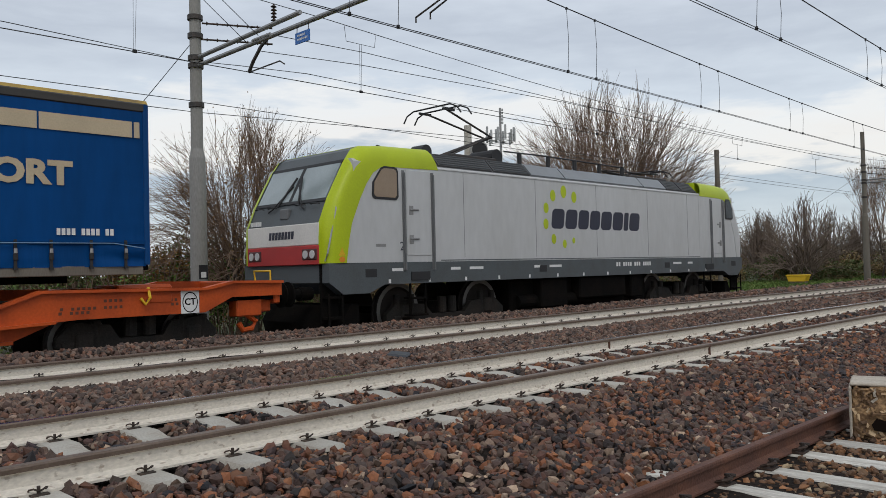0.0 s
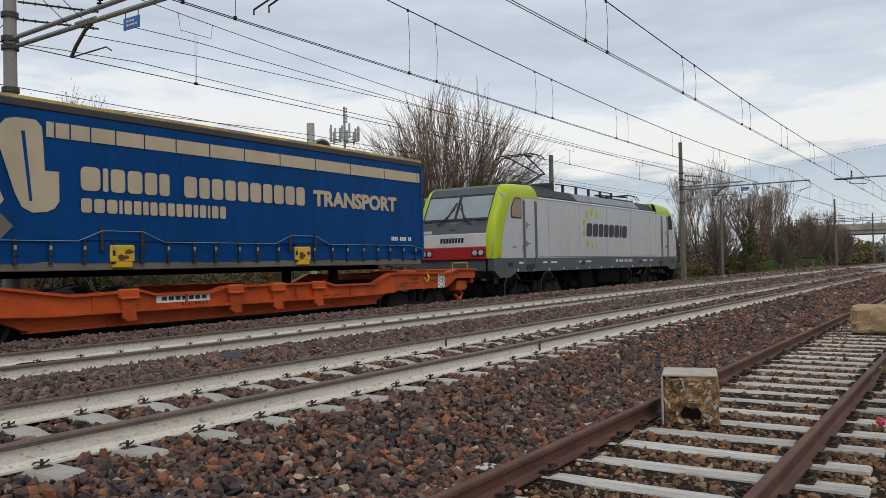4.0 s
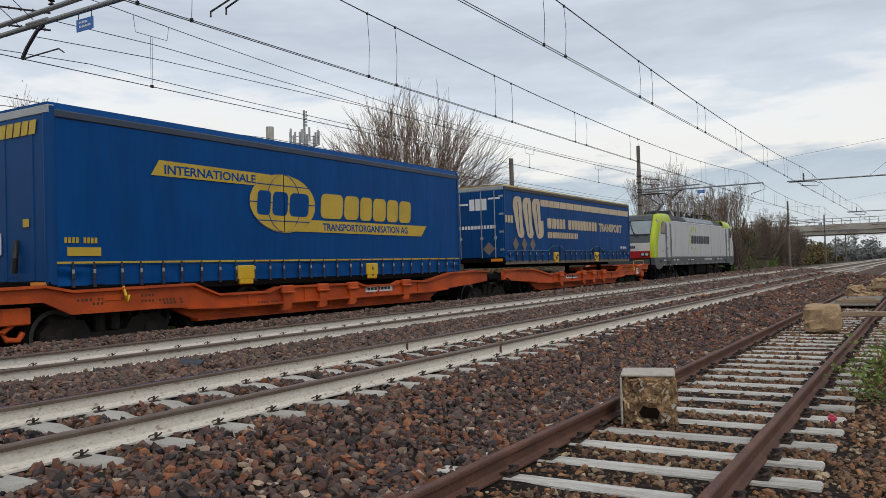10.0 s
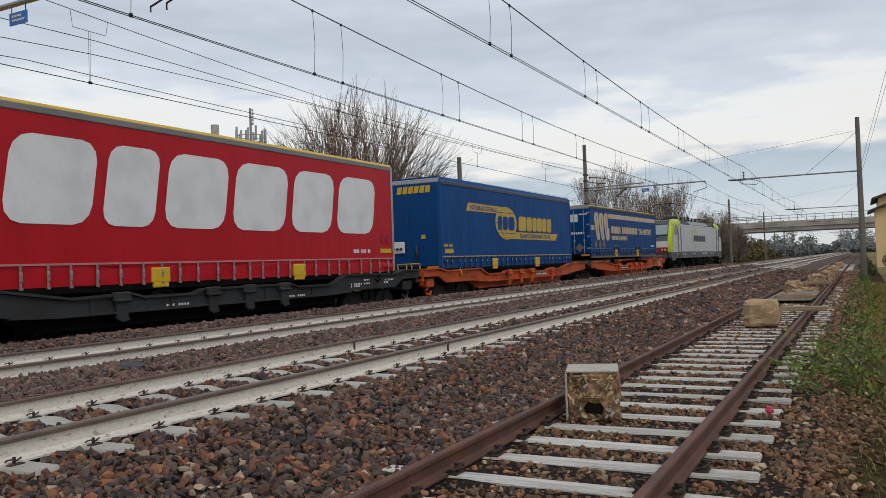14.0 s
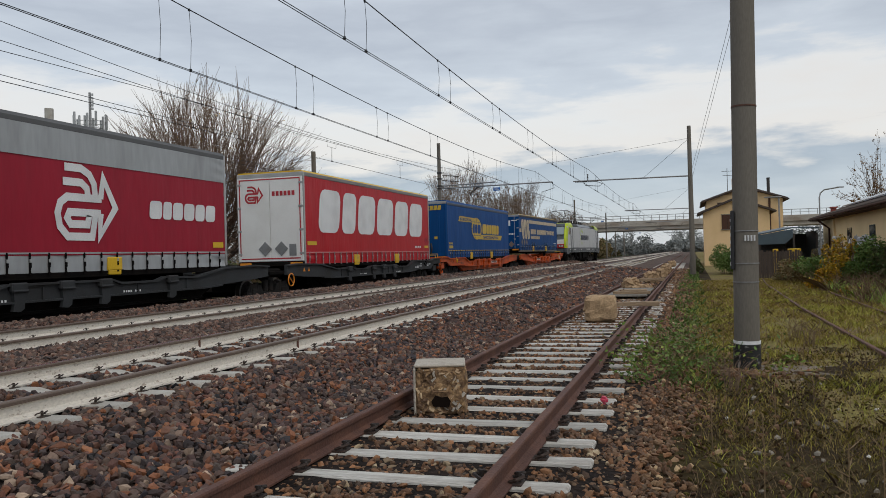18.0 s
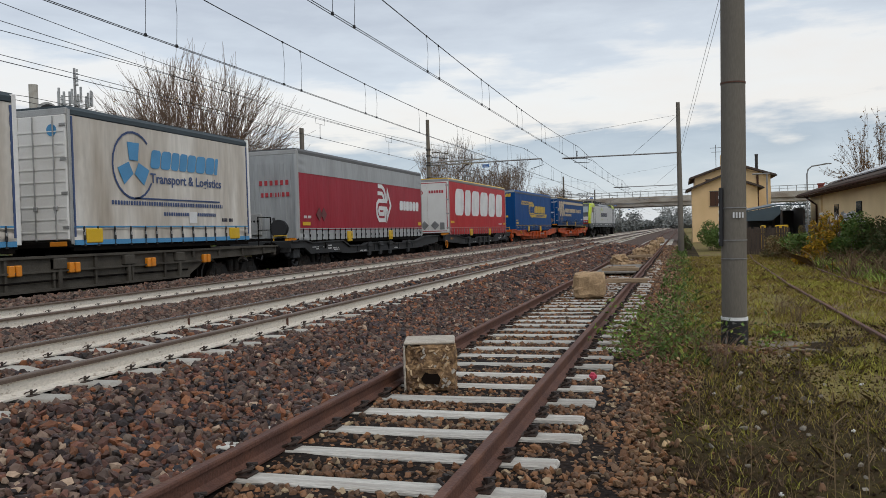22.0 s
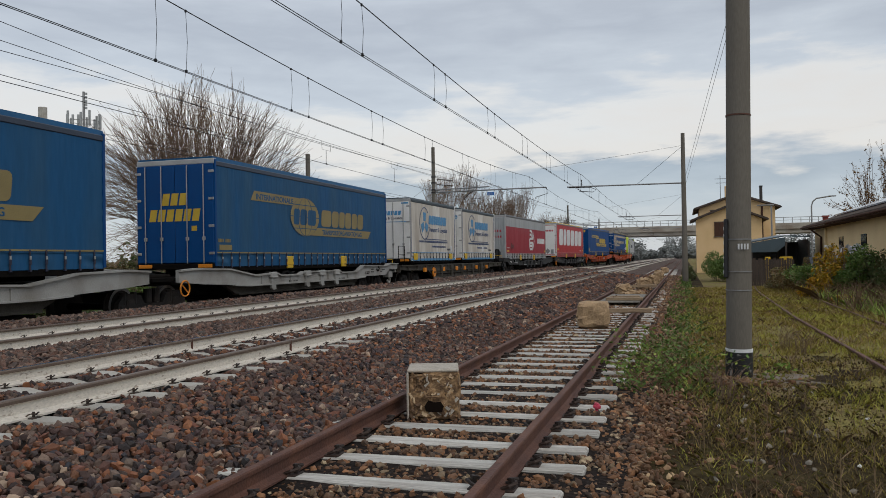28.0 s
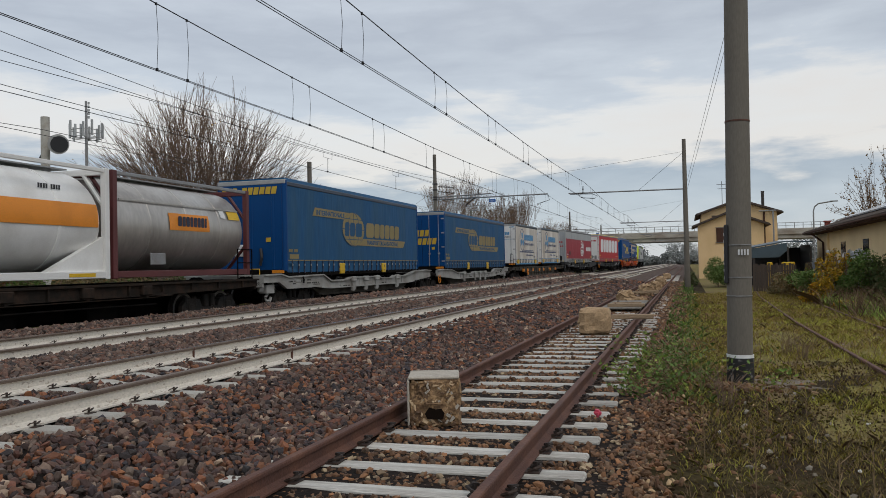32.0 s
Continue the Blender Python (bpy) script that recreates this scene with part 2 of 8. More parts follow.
# ---- mesh building ----
class Shape:
    """A mesh in the making: corners, faces and their materials."""

    def __init__(self):
        self.v, self.f, self.m, self.k = [], [], [], 0

    def add(self, vs, fs):
        n = len(self.v)
        self.v += [tuple(p) for p in vs]
        self.f += [tuple(n + i for i in q) for q in fs]
        self.m += [self.k] * len(fs)
        return self

    def use(self, k):
        self.k = k
        return self

    def box(self, x0, x1, y0, y1, z0, z1, b=0.0):
        if b <= 0:
            vs = [(x, y, z) for z in (z0, z1) for y in (y0, y1) for x in (x0, x1)]
            return self.add(vs, [(0, 2, 3, 1), (4, 5, 7, 6), (0, 1, 5, 4), (2, 6, 7, 3), (0, 4, 6, 2), (1, 3, 7, 5)])
        b = min(b, (x1 - x0) / 2.01, (y1 - y0) / 2.01, (z1 - z0) / 2.01)
        vs, ix = [], {}
        for a, X in enumerate((x0, x1)):
            for c, Y in enumerate((y0, y1)):
                for d, Z in enumerate((z0, z1)):
                    sx, sy, sz = (b, -b)[a], (b, -b)[c], (b, -b)[d]
                    for e, p in enumerate(((X, Y + sy, Z + sz), (X + sx, Y, Z + sz), (X + sx, Y + sy, Z))):
                        ix[a, c, d, e] = len(vs)
                        vs.append(p)
        fs = []
        for a in (0, 1):
            q = [ix[a, 0, 0, 0], ix[a, 1, 0, 0], ix[a, 1, 1, 0], ix[a, 0, 1, 0]]
            fs.append(q[::-1] if a == 0 else q)
            q = [ix[0, a, 0, 1], ix[1, a, 0, 1], ix[1, a, 1, 1], ix[0, a, 1, 1]]
            fs.append(q if a == 0 else q[::-1])
            q = [ix[0, 0, a, 2], ix[1, 0, a, 2], ix[1, 1, a, 2], ix[0, 1, a, 2]]
            fs.append(q[::-1] if a == 0 else q)
        for a in (0, 1):
            for c in (0, 1):
                s = a == c
                q = [ix[a, c, 0, 0], ix[a, c, 1, 0], ix[a, c, 1, 1], ix[a, c, 0, 1]]
                fs.append(q if not s else q[::-1])
                q = [ix[a, 0, c, 0], ix[a, 1, c, 0], ix[a, 1, c, 2], ix[a, 0, c, 2]]
                fs.append(q[::-1] if not s else q)
                q = [ix[0, a, c, 1], ix[1, a, c, 1], ix[1, a, c, 2], ix[0, a, c, 2]]
                fs.append(q if not s else q[::-1])
        for a in (0, 1):
            for c in (0, 1):
                for d in (0, 1):
                    q = [ix[a, c, d, 0], ix[a, c, d, 1], ix[a, c, d, 2]]
                    fs.append(q if (a + c + d) % 2 else q[::-1])
        return self.add(vs, fs)

    def prism(self, pts, axis, a, b):
        """A polygon of (u, w) corners, swept from a to b along an axis: x -> (y, z), y -> (x, z), z -> (x, y)."""
        n = len(pts)
        place = {'x': lambda s, u, w: (s, u, w), 'y': lambda s, u, w: (u, s, w), 'z': lambda s, u, w: (u, w, s)}[axis]
        vs = [place(s, u, w) for s in (a, b) for u, w in pts]
        fs = [tuple(range(n))[::-1], tuple(range(n, 2 * n))]
        fs += [(i, (i + 1) % n, n + (i + 1) % n, n + i) for i in range(n)]
        return self.add(vs, fs)

    def tube(self, p0, p1, r0, r1=None, n=8, caps=True):
        r1 = r0 if r1 is None else r1
        p0, p1 = Vector(p0), Vector(p1)
        d = (p1 - p0).normalized()
        a = d.orthogonal().normalized()
        b = d.cross(a)
        vs = [p + (a * math.cos(2 * math.pi * i / n) + b * math.sin(2 * math.pi * i / n)) * r for p, r in ((p0, r0), (p1, r1)) for i in range(n)]
        fs = [(i, (i + 1) % n, n + (i + 1) % n, n + i) for i in range(n)]
        if caps:
            fs += [tuple(range(n))[::-1], tuple(range(n, 2 * n))]
        return self.add(vs, fs)

    def pipe(self, pts, r, n=6):
        """A bent rod through points."""
        pts = [Vector(p) for p in pts]
        rings = []
        for i, p in enumerate(pts):
            d = (pts[min(i + 1, len(pts) - 1)] - pts[max(i - 1, 0)]).normalized()
            a = d.cross(Vector((0.31, 0.2, 0.93))).normalized()
            b = d.cross(a)
            rings.append([p + (a * math.cos(2 * math.pi * k / n) + b * math.sin(2 * math.pi * k / n)) * r for k in range(n)])
        vs = [q for ring in rings for q in ring]
        fs = []
        for i in range(len(pts) - 1):
            fs += [(i * n + k, i * n + (k + 1) % n, (i + 1) * n + (k + 1) % n, (i + 1) * n + k) for k in range(n)]
        fs += [tuple(range(n))[::-1], tuple(range(len(vs) - n, len(vs)))]
        return self.add(vs, fs)

    def wheel(self, c, r, w, axis='x', n=24, rim=0):
        """A disc with a stepped rim."""
        c = Vector(c)
        ax = {'x': Vector((1, 0, 0)), 'y': Vector((0, 1, 0)), 'z': Vector((0, 0, 1))}[axis]
        prof = [(0, w * .5), (r * .22, w * .5), (r * .26, w * .25), (r * .78, w * .2), (r * .84, w * .5), (r, w * .5), (r, -w * .4), (r * 1.05, -w * .4), (r * 1.05, -w * .6), (0, -w * .6)]
        a = ax.orthogonal().normalized()
        b = ax.cross(a)
        vs = [c + ax * h + (a * math.cos(2 * math.pi * i / n) + b * math.sin(2 * math.pi * i / n)) * q for q, h in prof for i in range(n)]
        fs = []
        for j in range(len(prof) - 1):
            fs += [(j * n + i, (j + 1) * n + i, (j + 1) * n + (i + 1) % n, j * n + (i + 1) % n) for i in range(n)]
        self.add(vs, fs)
        if rim:
            k = len(self.f) - len(fs)
            self.m[k + 4 * n:k + 5 * n] = [rim] * n
        return self

    def loft(self, rings, close=True, caps=True):
        n = len(rings[0])
        vs = [p for r in rings for p in r]
        fs = []
        for j in range(len(rings) - 1):
            for i in range(n if close else n - 1):
                fs.append((j * n + i, j * n + (i + 1) % n, (j + 1) * n + (i + 1) % n, (j + 1) * n + i))
        if caps and close:
            fs += [tuple(range(n))[::-1], tuple(range(len(vs) - n, len(vs)))]
        return self.add(vs, fs)

    def mesh(self, name, mats, smooth=False):
        me = bpy.data.meshes.new(name)
        me.from_pydata(self.v, [], self.f)
        mats = mats if isinstance(mats, (list, tuple)) else [mats]
        for m in mats:
            me.materials.append(m)
        if len(mats) > 1:
            me.polygons.foreach_set("material_index", self.m)
        bm = bmesh.new()
        bm.from_mesh(me)
        bmesh.ops.recalc_face_normals(bm, faces=bm.faces)
        bm.to_mesh(me)
        bm.free()
        if smooth:
            me.polygons.foreach_set("use_smooth", [True] * len(me.polygons))
            me.set_sharp_from_angle(angle=radians(40))
        return me


def part(name, shape, mats, parent, label="", smooth=False, at=None, kind=""):
    """Links a shape (or a mesh that is shared) as one mesh object under a thing."""
    me = shape.mesh(name, mats, smooth) if isinstance(shape, Shape) else shape
    ob = new(name, me)
    ob.parent = parent
    if at is not None:
        ob.matrix_basis = at if isinstance(at, Matrix) else Matrix.Translation(at)
    if label or kind:
        tagged(ob, label=label, kind=kind)
    return ob


def thing(name, label, category, at=(0, 0, 0), group="", kind="", shape=None, mats=None, smooth=False):
    ob = new(name, shape.mesh(name, mats, smooth) if shape else None)
    ob.matrix_basis = at if isinstance(at, Matrix) else Matrix.Translation(at)
    return tagged(ob, label=label, category=category, group=group, kind=kind)


def lettering(text, size, depth=0.004, bold=0.0, shear=0.0):
    """A mesh of flat raised words in the built-in font: width along x, height along y."""
    cu = bpy.data.curves.new("words", 'FONT')
    cu.body, cu.size, cu.extrude, cu.offset, cu.shear, cu.resolution_u = text, size, depth, bold, shear, 3
    ob = bpy.data.objects.new("words", cu)
    me = bpy.data.meshes.new_from_object(ob)
    bpy.data.objects.remove(ob)
    bpy.data.curves.remove(cu)
    return me

# ---- the ground and the four tracks ----
TRACK_1, TRACK_2, TRACK_3, SIDING = -13.75, -9.64, -5.775, -1.88
LOW = -0.42          # rail top of the first track
SIDE = -0.267        # rail top of the siding


def swing(y):
    """How far the first track has come over towards the second, ahead."""
    if y < 38.1:
        return 0.0
    if y < 110:
        return 0.000544 * (y - 15) ** 2 - 0.0125 * (y - 15)
    return min(4.11, 3.72 + 0.09 * (y - 110) - 0.0052 * min(y - 110, 8.7) ** 2)


def swing_z(y):
    u = min(max((y - 40) / 80, 0), 1)
    return LOW + (0.035 - LOW) * u * u * (3 - 2 * u)


PROFILE = [(-2500, -1.2), (-300, -1.1), (-60, -1.0), (-30, -0.95), (-19, -0.9), (-16.6, -0.85), (-15.6, -0.62), (-14.6, -0.6), (-12.9, -0.6), (-12.25, -0.52), (-11.85, -0.14), (-11.5, 0.03), (-11.0, 0.05), (-10.65, -0.03), (-10.45, -0.12), (-9.64, -0.17), (-8.8, -0.15), (-8.3, -0.1), (-7.9, -0.09), (-7.3, -0.15), (-6.6, -0.2), (-5.775, -0.215), (-5.0, -0.2), (-4.5, -0.22), (-4.1, -0.28), (-3.5, -0.40), (-3.0, -0.44), (-1.88, -0.44), (-0.7, -0.45), (-0.2, -0.48), (0.4, -0.52), (1.2, -0.5), (3.0, -0.46), (8, -0.5), (30, -0.6), (300, -0.8), (2500, -1.0)]
PX, PZ = np.array([p[0] for p in PROFILE]), np.array([p[1] for p in PROFILE])


def ground_z(x, y=0.0):
    return float(np.interp(x, PX, PZ))


def make_ground():
    xs = sorted(set(PX.tolist() + [round(v, 2) for v in np.arange(-16.5, 8, 0.3)] + [round(v, 1) for v in np.arange(8, 30, 2)]))
    ys = [-400, -60, -20] + [round(v, 2) for v in np.arange(-6, 40, 0.5)] + [round(v, 1) for v in np.arange(40, 140, 4)] + [180, 260, 400, 700, 1200, 2500]
    vs, fs, mi = [], [], []
    for y in ys:
        for x in xs:
            z = ground_z(x, y)
            near = 1.0 if -20 < y < 140 else 0.0
            if -17 < x < 8:
                z += 0.025 * near * noise.noise((x * 1.7, y * 1.7, 0.3)) + 0.012 * near * noise.noise((x * 5, y * 5, 1.3))
            if 0.2 < x < 8:
                z += 0.03 * near * noise.noise((x * .8, y * .8, 4.3))
            vs.append((x, y, z))
    n = len(xs)
    for j in range(len(ys) - 1):
        for i in range(n - 1):
            fs.append((j * n + i, j * n + i + 1, (j + 1) * n + i + 1, (j + 1) * n + i))
            xm = (xs[i] + xs[i + 1]) / 2
            ym = (ys[j] + ys[j + 1]) / 2
            turf = 0.75 < xm < 30 and noise.noise((xm * 1.3, ym * 1.1, 8.8)) * 3.2 + (ym - 9) / 4 > 0
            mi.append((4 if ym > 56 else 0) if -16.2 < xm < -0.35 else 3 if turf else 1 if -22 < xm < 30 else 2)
    me = bpy.data.meshes.new("ground")
    me.from_pydata(vs, [], fs)
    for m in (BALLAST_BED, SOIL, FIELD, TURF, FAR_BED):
        me.materials.append(m)
    me.polygons.foreach_set("material_index", mi)
    me.polygons.foreach_set("use_smooth", [True] * len(fs))
    tagged(new("ground", me), "dark ballast and grassy soil stretching flat to the horizon", "ground", kind="structure")


make_ground()

HEAD = [(-0.036, -0.012), (-0.03, 0.0), (0.03, 0.0), (0.036, -0.012), (0.034, -0.038)]
WEB = [(0.034, -0.038), (0.010, -0.052), (0.009, -0.125), (0.03, -0.143), (0.072, -0.155), (0.072, -0.17), (-0.072, -0.17), (-0.072, -0.155), (-0.03, -0.143), (-0.009, -0.125), (-0.010, -0.052), (-0.034, -0.038)]


def rail_mesh(name, path, mats, s=1.0):
    """A rail along a path of (x, y, z) rail-top points; mats: head, web, running band."""
    prof = HEAD + WEB[1:]
    n = len(prof)
    vs, fs, mi = [], [], []
    for x, y, z in path:
        vs += [(x + u * s, y, z + w * s) for u, w in prof]
    for j in range(len(path) - 1):
        for i in range(n):
            a, b = j * n + i, j * n + (i + 1) % n
            fs.append((a, b, b + n, a + n))
            mi.append(2 if i == 1 else 0 if i in (0, 2, 3, n - 1) else 1)
    fs += [tuple(range(n)), tuple(range(len(vs) - n, len(vs)))[::-1]]
    mi += [1, 1]
    me = bpy.data.meshes.new(name)
    me.from_pydata(vs, [], fs)
    for m in mats:
        me.materials.append(m)
    me.polygons.foreach_set("material_index", mi)
    return me


def clip_shape():
    """A spring clip with its bolt, on the foot of a rail (rail towards -x)."""
    s = Shape()
    s.pipe([(0.045, -0.045, 0.004), (0.075, -0.05, 0.022), (0.10, -0.035, 0.03), (0.10, -0.012, 0.018), (0.075, 0.0, 0.008), (0.10, 0.012, 0.018), (0.10, 0.035, 0.03), (0.075, 0.05, 0.022), (0.045, 0.045, 0.004)], 0.006, 5)
    s.tube((0.08, 0, -0.02), (0.08, 0, 0.038), 0.011, n=6)
    s.box(0.06, 0.12, -0.05, 0.05, -0.03, -0.004)
    return s


def straight(x, z, y0=-14, y1=420):
    return [(x, y, z) for y in (y0, y1)]


def mono_sleeper():
    """A concrete sleeper, lower in its middle, with chamfered edges."""
    s = Shape()
    top = [(-1.15, -0.03), (-1.12, 0.0), (-0.45, 0.0), (-0.3, -0.03), (0.3, -0.03), (0.45, 0.0), (1.12, 0.0), (1.15, -0.03)]
    rings = []
    for dy, dz in ((-0.13, -0.2), (-0.13, -0.03), (-0.105, 0.0), (0.105, 0.0), (0.13, -0.03), (0.13, -0.2)):
        rings.append([(x, dy, (z + dz) if dz > -0.1 else -0.2) for x, z in top])
    s.loft(rings, close=False)
    return s


def build_tracks():
    clip = clip_shape().mesh("rail_clip", [RUST_CLIP], True)
    flip = pose(0, 0, 0, 0, 0, 180)
    conc = mono_sleeper().mesh("sleeper", [CONCRETE])
    # third track, open concrete sleepers
    t3 = thing("railway_track", "open track with whitewashed rails on concrete sleepers", "railway track", kind="structure")
    t2 = thing("railway_track", "track with whitewashed rails sunk in brown ballast", "railway track", kind="structure")
    for t, x, z in ((t3, TRACK_3, 0.0), (t2, TRACK_2, 0.035)):
        for sx in (-0.7525, 0.7525):
            ob = new("rail", rail_mesh("rail", straight(x + sx, z), (RAIL_TOP, RAIL_WHITE, RAIL_SHINE if (t is t3 and sx < 0) else RAIL_TOP)))
            ob.parent = t
            tagged(ob, label="whitewashed steel rail with a worn brown head")
        y = 5.25 - 0.61 * 20
        while y < 90:
            if t is t3:
                sl = part("sleeper", conc, None, t, at=(x, y, z - 0.17))
                for sx, m in ((0.7525, None), (0.7525, flip), (-0.7525, None), (-0.7525, flip)):
                    part("rail_clip", clip, None, sl, at=Matrix.Translation((sx, random.uniform(-.01, .01), 0.012)) @ (m or Matrix.Identity(4)))
            elif y < 60:
                part("rail_clip", clip, None, t, at=(x - 0.7525, y, z - 0.15))
                part("rail_clip", clip, None, t, at=(x + 0.7525, y, z - 0.15))
            y += 0.61
    # insulated joints: a dark plate on the web
    for x, y in ((TRACK_3 + 0.7525, 9.75), (TRACK_3 - 0.7525, 9.75)):
        part("rail_joint", Shape().box(x - 0.037, x + 0.037, y - 0.006, y + 0.006, -0.168, 0.001), [RUST], t3, "rusty joint between two rail ends")
    # first track, low and dark, swinging over towards the second one ahead
    t1 = thing("railway_track", "low dark track behind a ballast shoulder, under the train", "railway track", kind="structure")
    ys = [-14] + list(range(10, 120, 5)) + [120]
    for sx in (-0.7525, 0.7525):
        ob = new("rail", rail_mesh("rail", [(TRACK_1 + swing(y) + sx, y, swing_z(y)) for y in ys], (RUST_DARK, RUST_DARK, RAIL_SHINE)))
        ob.parent = t1
    # rusty siding
    sd = thing("railway_track", "disused siding with rusty rails on bleached sleepers", "railway track", kind="structure")
    for sx in (-0.7525, 0.7525):
        ob = new("rail", rail_mesh("rail", straight(SIDING + sx, SIDE, -14, 260), (RUST, RUST, RUST), 0.9))
        ob.parent = sd
        tagged(ob, label="rusty brown rail")
    slabs = []
    for k in range(5):
        s = Shape()
        r = random.Random(k)
        a = 0.02 * r.uniform(-1, 1)
        s.box(-1.2 + a, 1.2 + a, -0.085 - 0.01 * r.random(), 0.085, -0.14, 0.0, 0.015)
        s.v = [(x, y + 0.008 * noise.noise((x * 3, k, 0)), z + 0.012 * noise.noise((x * 2, y * 9, k))) for x, y, z in s.v]
        slabs.append(s.mesh("sleeper", [OLD_WOOD]))
    seat = Shape()
    seat.box(-0.15, 0.15, -0.07, 0.07, -0.004, 0.014, 0.004)
    for sx in (-0.1, 0.1):
        k = sx * 10
        seat.pipe([(sx * .7, -.06, .02), (sx * 1.2, -.065, .04), (sx * 1.6, -.03, .055), (sx * 1.5, .01, .05), (sx * 1.0, .02, .06), (sx * 1.5, .05, .06), (sx * 1.2, .085, .045), (sx * .7, .07, .02)], .013, 5)
        seat.tube((sx * 1.2, 0.01, 0), (sx * 1.2, 0.01, 0.075), 0.016, n=6)
    seat = seat.mesh("rail_fastening", [RUST_DARK])
    y, i = 4.42 - 0.605 * 28, 0
    while y < 90:
        sl = part("sleeper", slabs[i % 5], None, sd, at=pose(SIDING + random.uniform(-.03, .03), y + random.uniform(-.02, .02), SIDE - 0.153, 0, 0, random.uniform(-1, 1)))
        if y < 45:
            for sx in (-0.7525, 0.7525):
                part("rail_fastening", seat, None, sl, at=(sx, 0, 0))
        y += 0.605
        i += 1


build_tracks()


# ---- loose stones ----
def rock_forms(k, seed, fine=False):
    """Broken stones: rounded lumps with flats knocked off them (fine), or boxes with their corners knocked about."""
    r = np.random.RandomState(seed)
    if fine:
        g = (1 + 5 ** .5) / 2
        v = np.array([(-1, g, 0), (1, g, 0), (-1, -g, 0), (1, -g, 0), (0, -1, g), (0, 1, g), (0, -1, -g), (0, 1, -g), (g, 0, -1), (g, 0, 1), (-g, 0, -1), (-g, 0, 1)]) / 1.902
        f = np.array([(0, 11, 5), (0, 5, 1), (0, 1, 7), (0, 7, 10), (0, 10, 11), (1, 5, 9), (5, 11, 4), (11, 10, 2), (10, 7, 6), (7, 1, 8), (3, 9, 4), (3, 4, 2), (3, 2, 6), (3, 6, 8), (3, 8, 9), (4, 9, 5), (2, 4, 11), (6, 2, 10), (8, 6, 7), (9, 8, 1)])
    else:
        v = np.array([(a, b, c) for c in (-1, 1) for b in (-1, 1) for a in (-1, 1)], float) * .66
        f = np.array([(0, 2, 3), (0, 3, 1), (4, 5, 7), (4, 7, 6), (0, 1, 5), (0, 5, 4), (2, 6, 7), (2, 7, 3), (0, 4, 6), (0, 6, 2), (1, 3, 7), (1, 7, 5)])
    forms = []
    for _ in range(k):
        if fine:
            w = v * (1 + r.uniform(-.22, .22, (12, 1)))
            for _ in range(4):
                n = r.normal(size=3)
                n /= np.linalg.norm(n)
                w = w - np.maximum(0, w @ n - r.uniform(.42, .72))[:, None] * n
        else:
            w = v * (1 + r.uniform(-.5, .25, (8, 3)))
        w = w * np.array([r.uniform(.95, 1.35), r.uniform(.65, 1.0), r.uniform(.45, .8)])
        forms.append(w)
    return forms, f


def scatter(name, label, material, pts, sizes, seed, sink=0.3, near=13.0):
    """Many loose stones, better shaped where the path comes near them."""
    k = pts[:, 1] < near
    for fine, pick in ((True, k), (False, ~k)):
        if pick.any():
            heap(name, label, material, pts[pick], sizes[pick], seed, sink, fine)


def heap(name, label, material, pts, sizes, seed, sink, fine):
    r = np.random.RandomState(seed)
    forms, f = rock_forms(40, seed, fine)
    nv, nf = len(forms[0]), len(f)
    n = len(pts)
    F = np.array(forms)[r.randint(0, len(forms), n)]
    q = r.normal(size=(n, 4))
    q[:, 1:3] *= 0.6
    q /= np.linalg.norm(q, axis=1)[:, None]
    w, x, y, z = q.T
    R = np.stack([np.stack([1 - 2 * (y * y + z * z), 2 * (x * y - z * w), 2 * (x * z + y * w)], -1), np.stack([2 * (x * y + z * w), 1 - 2 * (x * x + z * z), 2 * (y * z - x * w)], -1), np.stack([2 * (x * z - y * w), 2 * (y * z + x * w), 1 - 2 * (x * x + y * y)], -1)], 1)
    V = np.einsum('nij,nkj->nki', R, F) * sizes[:, None, None]
    V[:, :, 2] += (sizes * (0.5 - sink))[:, None]
    V += pts[:, None, :]
    me = bpy.data.meshes.new(name)
    me.vertices.add(n * nv)
    me.vertices.foreach_set("co", V.astype(np.float32).ravel())
    me.loops.add(n * nf * 3)
    idx = (f[None] + nv * np.arange(n)[:, None, None]).astype(np.int32).ravel()
    me.loops.foreach_set("vertex_index", idx)
    me.polygons.add(n * nf)
    me.polygons.foreach_set("loop_start", np.arange(0, n * nf * 3, 3, dtype=np.int32))
    me.polygons.foreach_set("use_smooth", [False] * (n * nf))
    me.materials.append(material)
    me.update(calc_edges=True)
    tagged(new(name, me), label, "ballast", kind="stuff")


def strip(x0, x1, y0, y1, dens, seed, lo, hi, keep=None):
    """Points spread over a stretch of the bed, fewer and larger ones further off."""
    r = np.random.RandomState(seed)
    P, S = [], []
    y = y0
    while y < y1:
        far = max(1.0, y / 11.0)
        step = 1.0
        n = int(dens / far ** 1.6 * (x1 - x0) * step)
        X, Y = r.uniform(x0, x1, n), r.uniform(y, y + step, n)
        s = (lo + (hi - lo) * r.rand(n) ** 1.6) * far ** 0.75
        P.append(np.stack([X, Y, np.interp(X, PX, PZ) + r.uniform(-.015, .02, n)], 1))
        S.append(s)
        y += step
    P, S = np.concatenate(P), np.concatenate(S)
    if keep is not None:
        k = keep(P[:, 0], P[:, 1])
        P, S = P[k], S[k]
    return P, S


def off_sleepers(x, y, y0, pitch, half, centre, width):
    d = np.abs((y - y0 + pitch / 2) % pitch - pitch / 2)
    return (d > half) | (np.abs(x - centre) > width)


